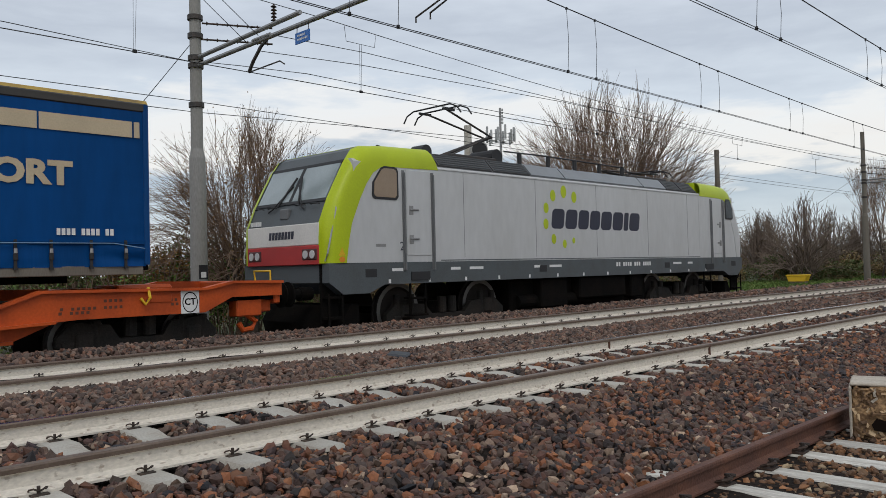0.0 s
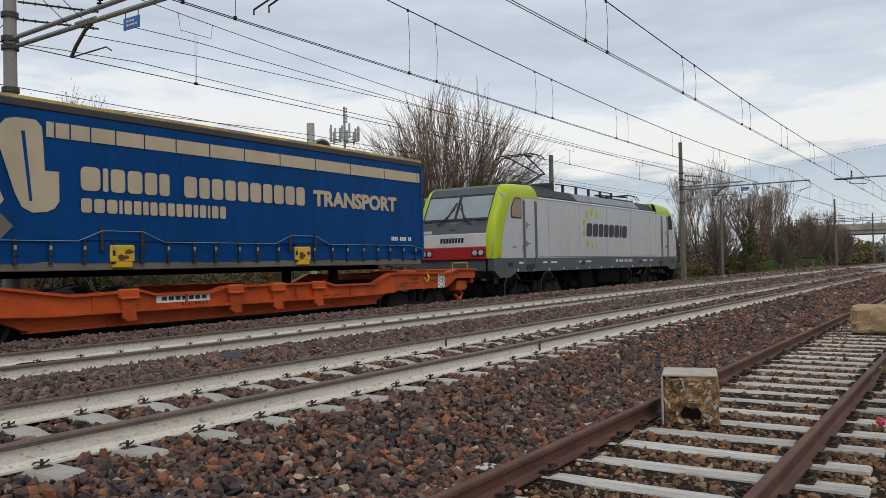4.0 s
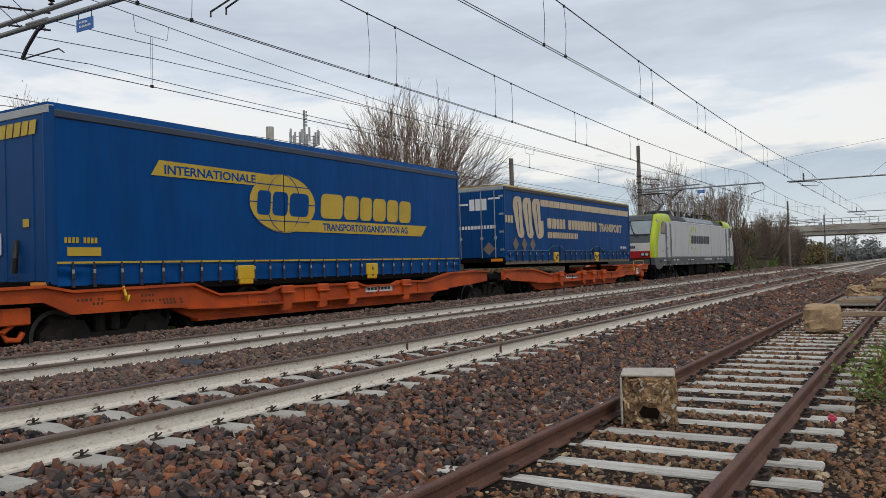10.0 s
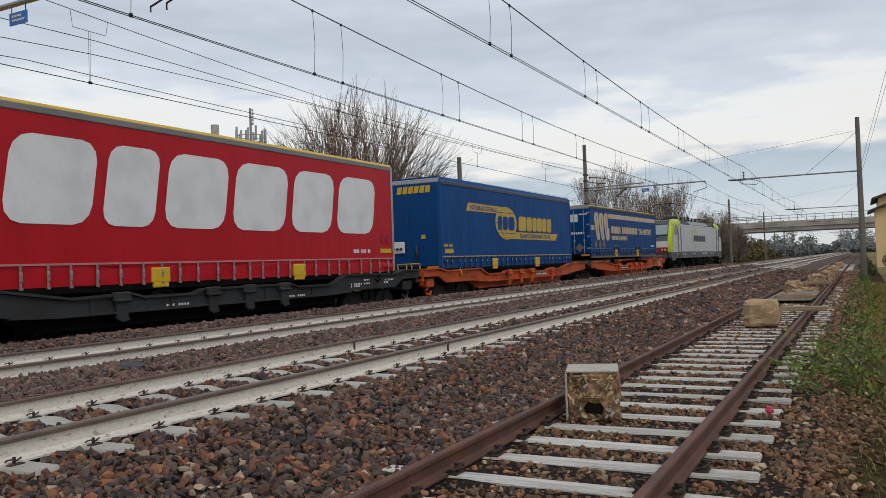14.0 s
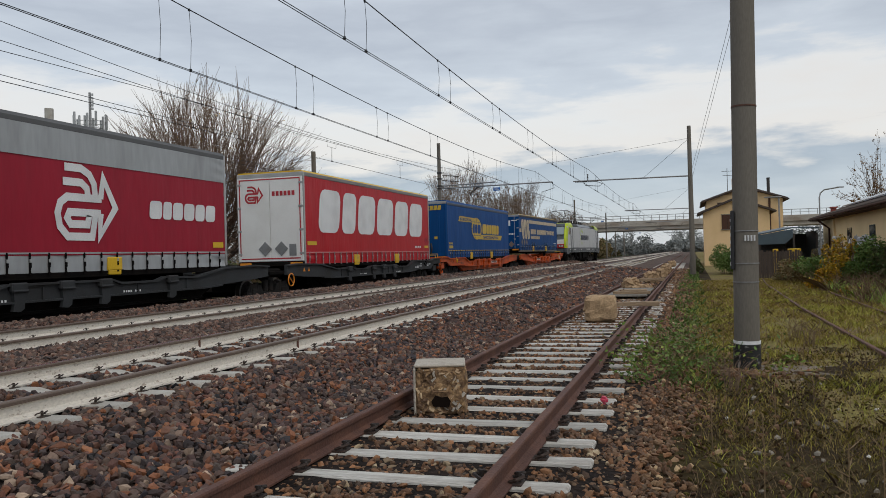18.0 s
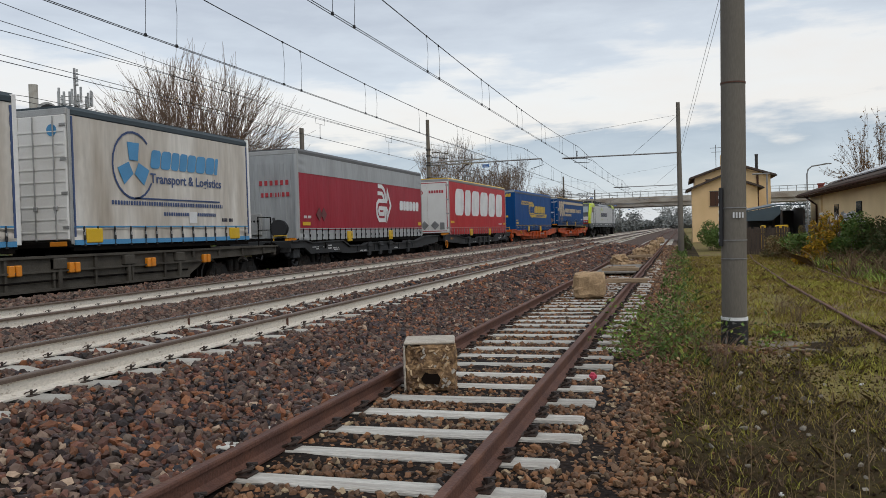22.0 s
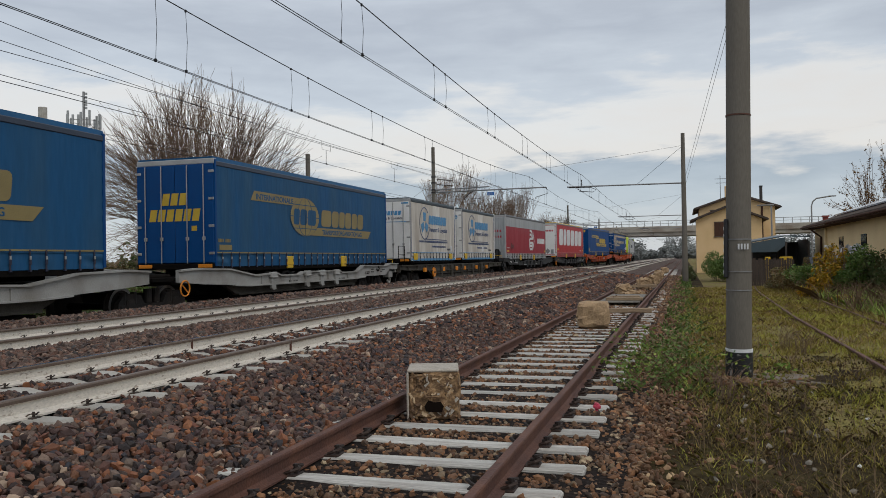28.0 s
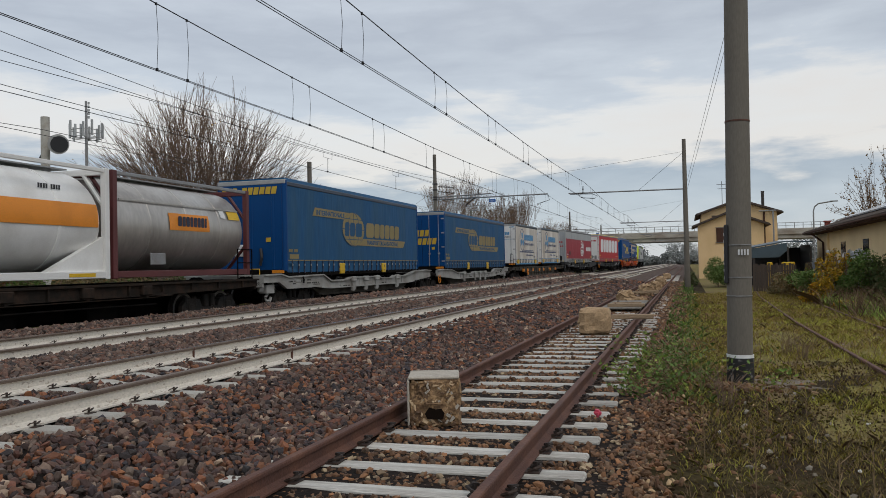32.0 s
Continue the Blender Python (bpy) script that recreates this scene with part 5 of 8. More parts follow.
def curtain_trailer(offset_front, length, z0, z1, tarp, roof_m, doors_m, label, seed, straps=22, hem=None, strap_m=None, pads=True, lid=None, skirt_m=None, headboard=False, flush=False):
    """A curtain-sided semi-trailer without its tractor, or a swap body, on its wagon. Its rear doors face -y."""
    T = vehicle("semi_trailer", label, "semi-trailer", offset_front - length / 2, group="semi-trailers on the train")
    h, x = length / 2, 1.26
    hem_z = z0 + .40
    part("curtain", curtain(length - .1, hem_z - .05, z1 - .16, x, seed), [tarp], T, smooth=True)
    part("curtain", curtain(length - .1, hem_z - .05, z1 - .16, -x, seed + 5), [tarp], T)
    part("valance", curtain(length - .12, z0, hem_z - .04, x - .012, seed + 9, .02), [skirt_m or tarp], T, "lower hem of the side tarpaulin", smooth=True)
    part("valance", curtain(length - .12, z0, hem_z - .04, -x + .012, seed + 11, .02), [skirt_m or tarp], T)
    part("side_rail", Shape().box(x - .1, x - .02, -h + .1, h - .1, z0 - .13, z0 + .02, .01), [POLE_CONC if tarp is ROYAL else UNDER], T)
    lh = .13 if lid is tarp else .07
    rf = Shape().box(-x - .015, x + .02, -h, h, z1 - .13 - lh, z1 + .01 - lh, .02)
    part("roof_rail", rf, [roof_m], T)
    part("roof", Shape().prism([(-x, z1 - lh), (x, z1 - lh), (x - .05, z1), (-x + .05, z1)], 'y', -h, h), [lid or roof_m], T)
    part("front_wall", Shape().box(-x, x, h - .06, h, z0 + .05, z1 - .1, .01), [doors_m], T)
    for sx in (-1, 1):
        for e in (-1, 1):
            part("corner_post", Shape().box(*sorted((sx * (x - .06), sx * (x + .022))), *sorted((e * h, e * (h - .09))), z0 + .02, z1 - .07, .012), [ALU if doors_m is not DOOR_B else doors_m], T)
    if headboard:
        # this trailer rides nose last: a smooth front wall with ribs and service couplings
        part("front_wall", Shape().box(-x + .01, x - .01, -h - .03, -h + .01, z0 + .02, z1 - .2, .02), [doors_m], T, "smooth front wall")
        for sx in (-.75, .0, .8):
            part("rib", Shape().box(sx - .05, sx + .05, -h - .045, -h - .02, z0 + .1, z1 - .5, .012), [doors_m], T)
        for sx in (-1, 1):
            part("corner_fairing", Shape().tube((sx * (x - .07), -h + .02, z0 + .05), (sx * (x - .07), -h + .02, z1 - .2), .085, n=14), [doors_m], T, smooth=True)
        part("hose_panel", Shape().box(-.62, -.1, -h - .08, -h - .03, z0 + .55, z0 + .95, .02), [WHITE_P], T, "white panel of hose couplings")
        for q in (-.5, -.36, -.22):
            part("coupling", Shape().tube((q, -h - .08, z0 + .72), (q, -h - .14, z0 + .70), .04, n=10), [BLACK], T)
        part("hose", Shape().pipe([(.35, -h - .05, z0 + .8), (.42, -h - .12, z0 + .5), (.35, -h - .1, z0 + .25)], .05), [BLACK], T)
    else:
        # rear doors with hinges and locking bars
        for sx in (-1, 1):
            dr = part("rear_door", Shape().box(*sorted((sx * .008, sx * (x - .02))), -h - .045, -h + .01, z0 + .12, z1 - .2, .012), [doors_m], T)
            for q in () if flush else (.42, .95):
                part("locking_bar", Shape().tube((sx * q, -h - .075, z0 + .1), (sx * q, -h - .075, z1 - .22), .016).box(sx * q - .05, sx * q + .05, -h - .09, -h - .04, z0 + .75, z0 + .85, .01), [ALU], dr)
            for q in range(4):
                zz = z0 + .35 + q * (z1 - z0 - .8) / 3
                part("hinge", Shape().box(*sorted((sx * (x - .16), sx * (x + .012))), -h - .065, -h - .04, zz, zz + .07, .008), [ALU], dr)
    part("rear_header", Shape().box(-x, x, -h - .03, -h + .1, z1 - .2, z1 - .05, .015), [ALU], T)
    part("rear_bumper", Shape().box(-x, x, -h - .05, -h + .1, z0 - .06, z0 + .1, .02), [UNDER], T)
    for sx in (-1, 1):
        part("tail_lamp", Shape().box(*sorted((sx * .75, sx * 1.2)), -h - .065, -h - .05, z0 - .02, z0 + .08, .01), [ORANGE_P], T, "red and amber tail lamp")
    # straps and buckles along the hem
    sm = strap_m or BLACK
    strap = Shape().box(0, .012, -.022, .022, -.02, .40).box(.004, .03, -.032, .032, .10, .2, .008).box(.006, .024, -.02, .02, .3, .38, .005).box(-.005, .03, -.03, .03, -.04, 0)
    sme = strap.mesh("strap", [sm])
    bme = Shape().box(0.012, .034, -.024, .024, .20, .27, .006).mesh("buckle", [ALU])
    for k in range(straps):
        y = -h + .35 + (length - .7) * k / (straps - 1) + random.uniform(-.05, .05)
        st = part("strap", sme, None, T, at=(x + .006, y, z0 + .01))
        part("buckle", bme, None, st)
    part("hem_band", Shape().box(x + .004, x + .014, -h + .06, h - .06, hem_z - .02, hem_z + .015), [hem or sm], T, "light binding along the hem")
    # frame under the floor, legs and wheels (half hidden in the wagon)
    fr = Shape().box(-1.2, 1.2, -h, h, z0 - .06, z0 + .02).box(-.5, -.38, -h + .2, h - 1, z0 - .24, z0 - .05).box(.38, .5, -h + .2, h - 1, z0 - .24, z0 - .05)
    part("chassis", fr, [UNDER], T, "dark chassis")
    if pads:
        for y in (-h + 4.45, h - 4.65):
            part("lifting_pad", Shape().box(x - .1, x + .032, y - .24, y + .24, z0 + .0, z0 + .30, .02).box(x - .1, x + .03, y - .2, y + .2, z0 - .1, z0 + .02, .02), [YELLOW], T, "yellow lifting pad")
        for y in (-h + 2.2, -h + 3.5, -h + 4.8):
            for sx in (-1, 1):
                w = part("wheel", Shape().wheel((sx * .78, y, .72), .48, .34, 'x', 20), [BLACK], T)
                part("rim", Shape().wheel((sx * .86, y, .72), .27, .2, 'x', 16), [UNDER], w)
        part("landing_leg", Shape().box(.7, .85, h - 3.2, h - 3.0, .7, z0, .01), [UNDER], T)
        part("landing_leg", Shape().box(-.85, -.7, h - 3.2, h - 3.0, .7, z0, .01), [UNDER], T)
    return T, x + .012, h


def code_bars(T, x, y, z, n, h, material, label="plain bars of a printed code"):
    s = Shape()
    for k in range(n):
        if k % 5 != 4:
            s.box(x, x + .004, y + k * h * .72, y + k * h * .72 + h * .52, z, z + h)
    part("marking", s, [material], T, label, kind="stuff")


def trailer_striped():
    T, x, h = curtain_trailer(1.37, 13.6, 1.62, 4.27, ROYAL, plain("brown_roof_rail", (0.045, 0.04, 0.035), 0.6), DOOR_B, "blue curtain-sided trailer with tan stripe and lettering", 1.0, 24, hem=ROYAL, lid=mat("weathered_roof_edge", (0.42, 0.28, 0.06), 0.7, col2=(0.16, 0.11, 0.05), scale=2, amount=0.9))
    # tan stripe in panes, broader towards the emblem
    y, k = -3.71, 0
    while y < h - .2:
        w = min(.16 + .105 * k, h - .12 - y)
        part("stripe_pane", Shape().box(x, x + .005, y, y + w - .03, 3.65, 3.90), [TAN], T, "tan pane of a stripe")
        y += w
        k += 1
    for q in (-6.75, -6.52, -6.3):
        part("stripe_pane", Shape().box(x, x + .005, q, q + .18, 2.95, 3.2), [TAN], T, "tan pane of a stripe")
    for k in range(3):
        y0 = -6.1 + k * .8
        foot = [(y0 + .76, 3.1), (y0 + 1.0, 3.1), (y0 + 1.0, 2.62), (y0 + .92, 2.5)] if k == 2 else [(y0 + .78, 2.9), (y0 + .9, 2.6)]
        e = Shape().prism([(y0, 3.55), (y0 + .04, 3.74), (y0 + .14, 3.86), (y0 + .3, 3.9), (y0 + .62, 3.9), (y0 + .72, 3.8), (y0 + .74, 3.5)] + foot + [(y0 + .78, 2.44), (y0 + .55, 2.42), (y0 + .38, 2.5), (y0 + .27, 2.72)], 'x', x, x + .004)
        part("emblem", e, [TAN], T, "tan loop of an emblem")
        part("emblem_line", Shape().prism([(y0 + .5, 2.6), (y0 + .55, 2.6), (y0 + .44, 3.7), (y0 + .38, 3.7)], 'x', x + .004, x + .006), [ROYAL], T)
    wordmark(T, TAN, "tan plain block of a name", x, -3.12, 2.83, .40, (.36, .1, .28, .30, .26, .22), .05, 0)
    wordmark(T, TAN, "tan plain block of a name", x, -1.02, 2.83, .40, (.3, .25, .28, .27, .28, .3, .26, .28, .28, .26), .055, 0)
    words("TRANSPORT", .47, TAN, T, x, 2.53, 2.86, .022, width=3.1)
    s = bars(Shape(), x, -3.12, 2.46, .24, [.2, .2, .2, .06, .15, .15, .11, .15, .15, .15, .15, .16, .11, .15, .06, .16, .15], .04)
    part("marking", s, [TAN], T, "tan plain bars of a web address", kind="stuff")
    for k in range(3):
        part("placard", Shape().prism([(-6.2 + k * .72, 2.2), (-5.95 + k * .72, 2.45), (-5.7 + k * .72, 2.2), (-5.95 + k * .72, 1.95)], 'x', x, x + .006), [plain("brown_diamond", (.16, .13, .11), .6)], T)
    code_bars(T, x, 5.37, 2.1, 12, .1, WHITE_P)
    # a rope through the straps
    rope = [(-6.7, 1.98), (-3.2, 1.98), (-2.75, 2.16), (-1.95, 2.16), (-1.5, 1.98), (1.3, 1.98), (1.75, 2.16), (2.55, 2.16), (3.0, 1.98), (6.2, 1.98), (6.7, 1.9)]
    part("cable", Shape().pipe([(x + .03, u, w) for u, w in rope], .008, 5), [plain("pale_blue_rope", (.16, .30, .48), .6)], T, "pale blue rope through the straps")
    for y in (-2.75, -1.95, 1.75, 2.55):
        part("strap", Shape().box(x, x + .03, y - .035, y + .035, 1.80, 2.22, .01), [BLACK], T)
    for y in (-2.35, 2.15):
        r = random.Random(int(y * 10))
        for k in range(5):
            c, w, q, e = y + r.uniform(-.12, .16), 1.75 + r.uniform(-.06, .06), r.uniform(.05, .09), r.uniform(.03, .06)
            part("rust_patch", Shape().prism([(c + q * math.cos(a * .9) * r.uniform(.7, 1.2), w + e * math.sin(a * .9) * r.uniform(.7, 1.2)) for a in range(7)], 'x', x + .021 + .0006 * k, x + .0225 + .0006 * k), [RUST], T)
    # rear doors
    r = Shape()
    for k in range(3):
        r.box(-.05 + k * .24, .15 + k * .24, -h - .052, -h - .046, 3.4, 3.8, .04)
    r.box(-.7, -.1, -h - .052, -h - .046, 3.6, 3.66)
    r.box(.7, 1.15, -h - .052, -h - .046, 3.76, 3.82)
    for k in range(12):
        r.box(-.5 + k * .125, -.41 + k * .125, -h - .052, -h - .046, 2.75, 2.87)
    part("emblem", r, [WHITE_P], T, "white looped emblem on the rear doors")
    part("placard", Shape().prism([(.45, 2.05), (.68, 2.28), (.91, 2.05), (.68, 1.82)], 'y', -h - .06, -h - .046), [plain("brown_plate", (.2, .15, .12), .6)], T)


def globe_trailer(offset, length, z0, z1, tarp, gold, seed, label, big_rear=False, headboard=False):
    T, x, h = curtain_trailer(offset, length, z0, z1, tarp, plain("blue_roof_rail", (0.03, 0.045, 0.075), 0.5), DOOR_B, label, seed, 28, hem=gold, strap_m=NAVY, headboard=headboard, lid=tarp)
    # speed banner, globe, slabs of the name
    s = Shape()
    s.prism([(-4.8, 3.35), (-4.6, 3.65), (-1.6, 3.62), (-.9, 3.55), (-1.5, 3.2), (-2.0, 3.35)], 'x', x, x + .004)
    part("banner", s, [gold], T, "yellow slanted banner")
    words("INTERNATIONALE", .24, tarp, T, x + .005, -4.5, 3.40, .006, width=2.45)
    g = Shape()
    c = (-1.15, 3.0)
    pts = [(c[0] + 1.1 * math.cos(a * math.pi / 18), c[1] + .66 * math.sin(a * math.pi / 18)) for a in range(36)]
    g.prism(pts, 'x', x, x + .005)
    gl = part("globe", g, [gold], T, "yellow globe emblem")
    ln = Shape()
    for q in (.0, .5, 1.0):
        ell = [(c[0] + q * 1.1 * math.cos(a * math.pi / 14), c[1] + .65 * math.sin(a * math.pi / 14)) for a in range(29)]
        for (a0, b0), (a1, b1) in zip(ell, ell[1:]):
            ln.prism([(a0 - .012, b0), (a0 + .012, b0 + .008), (a1 + .012, b1 + .008), (a1 - .012, b1)], 'x', x + .005, x + .008)
    for zz, w in ((.4, .85), (0, 1.08), (-.4, .85)):
        ln.box(x + .005, x + .008, c[0] - w, c[0] + w, c[1] + zz - .012, c[1] + zz + .012)
    wordmark(gl, tarp, "blue block on the globe", x + .004, c[0] - .88, c[1] - .28, .54, (.42, .5, .66), .06, .1)
    part("globe_grid", ln, [tarp], gl, "blue grid on the globe")
    wordmark(T, gold, "yellow slanted block of a name", x, .12, 2.72, .6, (.85, .6, .5, .58, .52, .58), .06, .1)
    part("banner", Shape().prism([(-.9, 2.38), (-.2, 2.66), (4.9, 2.66), (4.6, 2.36)], 'x', x, x + .004), [gold], T, "yellow lower banner")
    words("TRANSPORTORGANISATION AG", .24, tarp, T, x + .005, .2, 2.43, .006, width=3.7)
    code_bars(T, x, -6.6, 2.05, 9, .1, gold)
    part("plate", Shape().box(x, x + .006, -6.55, -5.9, 1.83, 1.98), [gold], T)
    # rear doors: name blocks and small plates
    r = Shape()
    hz = z1
    if big_rear:
        for row, n in ((z0 + 1.75, 3), (z0 + 1.3, 6)):
            for k in range(n):
                r.prism([(-n * .14 + k * .28, row), (-n * .14 + k * .28 + .22, row), (-n * .14 + k * .28 + .28, row + .34), (-n * .14 + k * .28 + .06, row + .34)], 'y', -h - .054, -h - .046)
    else:
        for k in range(3):
            r.prism([(-1.1 + k * .2, hz - .52), (-.95 + k * .2, hz - .52), (-.9 + k * .2, hz - .28), (-1.05 + k * .2, hz - .28)], 'y', -h - .054, -h - .046)
        for k in range(6):
            r.prism([(-.35 + k * .22, hz - .52), (-.17 + k * .22, hz - .52), (-.12 + k * .22, hz - .28), (-.3 + k * .22, hz - .28)], 'y', -h - .054, -h - .046)
    r.box(.55, .72, -h - .054, -h - .046, z0 + 1.02, z0 + 1.16)
    for k in range(0, len(r.f), 6):
        part("wordmark_block", Shape().add(r.v[k // 6 * 8:k // 6 * 8 + 8], [tuple(i - k // 6 * 8 for i in f) for f in r.f[k:k + 6]]), [GOLD], T, "yellow block of a name on the rear doors")
    return T


def trailer_red():
    T, x, h = curtain_trailer(-32.05, 13.6, 1.30, 4.50, RED_T, plain("grey_roof_rail", (0.2, 0.19, 0.18), 0.5), DOOR_W, "bright red curtain-sided trailer with large white blocks", 4.0, 26, hem=plain("pink_hem", (.55, .2, .2), .6), strap_m=plain("worn_grey_strap", (.25, .2, .2), .6), lid=YELLOW, flush=True)
    wordmark(T, WHITE_P, "large white rounded block", x, -5.75, 2.40, 1.55, (1.75, 1.25, 1.75, 1.85, 1.7, 1.8), .25, .16)
    code_bars(T, x, 4.6, 1.86, 12, .1, WHITE_P)
    part("plate", Shape().box(x, x + .006, 6.0, 6.6, 1.86, 1.98), [YELLOW], T)
    part("plate", Shape().box(x, x + .006, -6.6, -5.9, 1.95, 2.08), [YELLOW], T)
    for k in range(2):
        part("placard", Shape().prism([(6.0 + k * .3, 2.25), (6.15 + k * .3, 2.4), (6.3 + k * .3, 2.25), (6.15 + k * .3, 2.1)], 'x', x, x + .005), [RED_D], T)
    red_p = plain("red_print", (.42, .02, .03), .5)
    for a, b, c, e in ((-1.17, -1.13, 1.62, 4.26), (1.13, 1.17, 1.62, 4.26), (-1.13, 1.13, 4.22, 4.26), (-1.13, 1.13, 1.50, 1.54)):
        part("red_border", Shape().box(a, b, -h - .053, -h - .0465, c, e), [red_p], T, "red line round the doors")
    r = Shape()
    arrow_emblem(r, 'y', -h - .054, -h - .047, -.95, 3.42, .62)
    for k in range(6):
        r.box(.1 + k * .15, .21 + k * .15, -h - .054, -h - .047, 3.66, 3.82, .02)
    part("emblem", r, [red_p], T, "red looped arrow emblem on white doors")
    for k in range(2):
        part("placard", Shape().prism([(-.45 + k * .62, 1.85), (-.2 + k * .62, 2.1), (.05 + k * .62, 1.85), (-.2 + k * .62, 1.6)], 'y', -h - .07, -h - .046), [STEEL], T, "folded grey danger plate")
    part("plate", Shape().box(.72, .98, -h - .06, -h - .046, 1.6, 2.0), [STEEL], T)
    return T


def band(s, axis, a, b, pts, w):
    """A flat band of even width along a line of points, mitred at its bends."""
    pts = [Vector(p) for p in pts]
    left, right = [], []
    for i, p in enumerate(pts):
        d0 = (p - pts[i - 1]).normalized() if i else (pts[1] - p).normalized()
        d1 = (pts[i + 1] - p).normalized() if i + 1 < len(pts) else d0
        n = Vector((-(d0 + d1).y, (d0 + d1).x)).normalized()
        k = w / 2 / max(.45, n.dot(Vector((-d0.y, d0.x))))
        left.append(p + n * k)
        right.append(p - n * k)
    put = (lambda q, v: (q, v.x, v.y)) if axis == 'x' else (lambda q, v: (v.x, q, v.y))
    rings = [[put(a, l), put(b, l), put(b, r_), put(a, r_)] for l, r_ in zip(left, right)]
    s.loft(rings)


def arrow_emblem(s, axis, a, b, u0, w0, size):
    """A looped arrow of flat bands."""
    k = size / 6.0
    loops = ([(1.1, 5.6), (2.8, 5.6), (3.7, 5.2), (4.2, 4.5), (4.3, 3.6)], [(.9, 4.5), (2.8, 4.5), (3.4, 4.1), (3.5, 3.6)],
             [(5.0, 3.35), (1.3, 3.35), (.6, 2.9), (.3, 2.1), (.5, 1.1), (1.3, .35), (3.9, .35), (4.3, 2.1)], [(4.9, 2.2), (1.5, 2.2), (1.25, 1.75), (1.6, 1.3), (3.4, 1.3), (3.6, 2.0)],
             [(4.9, 3.4), (5.25, 5.0), (6.6, 2.7), (4.75, .45), (4.9, 2.2)])
    t = (b - a) * .12
    for q, line in enumerate(loops):
        band(s, axis, a + t * q, b - t * (4 - q), [(u0 + u * k, w0 + v * k) for u, v in line], .60 * k)


def trailer_red_grey():
    T, x, h = curtain_trailer(-50.45, 13.8, 1.33, 4.50, RED_D, plain("dark_roof_edge", (0.10, 0.10, 0.10), 0.6), GREY_T, "dark red and grey curtain-sided trailer with white emblem", 6.0, 26, headboard=True, hem=GREY_T, strap_m=UNDER, skirt_m=GREY_T)
    part("band", curtain(13.7, 3.67, 4.32, x + .004, 6.5, .008), [GREY_T], T, "grey upper band of the tarpaulin", smooth=True)
    s = Shape()
    arrow_emblem(s, 'x', x + .004, x + .010, .45, 1.98, 1.68)
    wordmark(T, WHITE_P, "white block of a name", x + .004, 3.5, 2.55, .44, (.48, .34, .42, .45, .42, .45), .05, .1)
    part("emblem", s, [WHITE_P], T, "white looped arrow emblem and blocks")
    code_bars(T, x + .004, -6.5, 2.1, 10, .09, WHITE_P)
    part("plate", Shape().box(x, x + .008, -6.6, -6.0, 1.85, 1.97), [YELLOW], T)
    part("plate", Shape().box(x, x + .008, 6.2, 6.7, 1.85, 2.0), [YELLOW], T)
    for k in range(2):
        part("placard", Shape().prism([(-5.5 + k * .4, 2.25), (-5.25 + k * .4, 2.5), (-5.0 + k * .4, 2.25), (-5.25 + k * .4, 2.0)], 'x', x, x + .008), [plain("maroon_plate", (.13, .03, .03), .6)], T)
    red_print = plain("red_letters", (.4, .03, .04), .5)
    for k in range(6):
        part("wordmark_block", Shape().box(-.2 + k * .2, -.05 + k * .2, -h - .054, -h - .047, 3.25, 3.42, .003), [red_print], T, "red plain block on the front wall")
    for k in range(7):
        part("wordmark_block", Shape().box(-.1 + k * .16, .01 + k * .16, -h - .054, -h - .047, 2.85, 3.0, .003), [red_print], T, "red plain block on the front wall")
    for k in range(12):
        part("rib", Shape().box(-1.2 + k * .2, -1.16 + k * .2, -h - .06, -h - .045, 1.6, 4.0), [GREY_T], T)
    part("plate", Shape().box(-.9, -.1, -h - .12, -h - .05, 1.55, 2.3, .02), [ALU], T, "folded tail board")
    part("spare_wheel", Shape().wheel((.6, -h - .12, 1.75), .3, .18, 'y', 18), [BLACK], T)


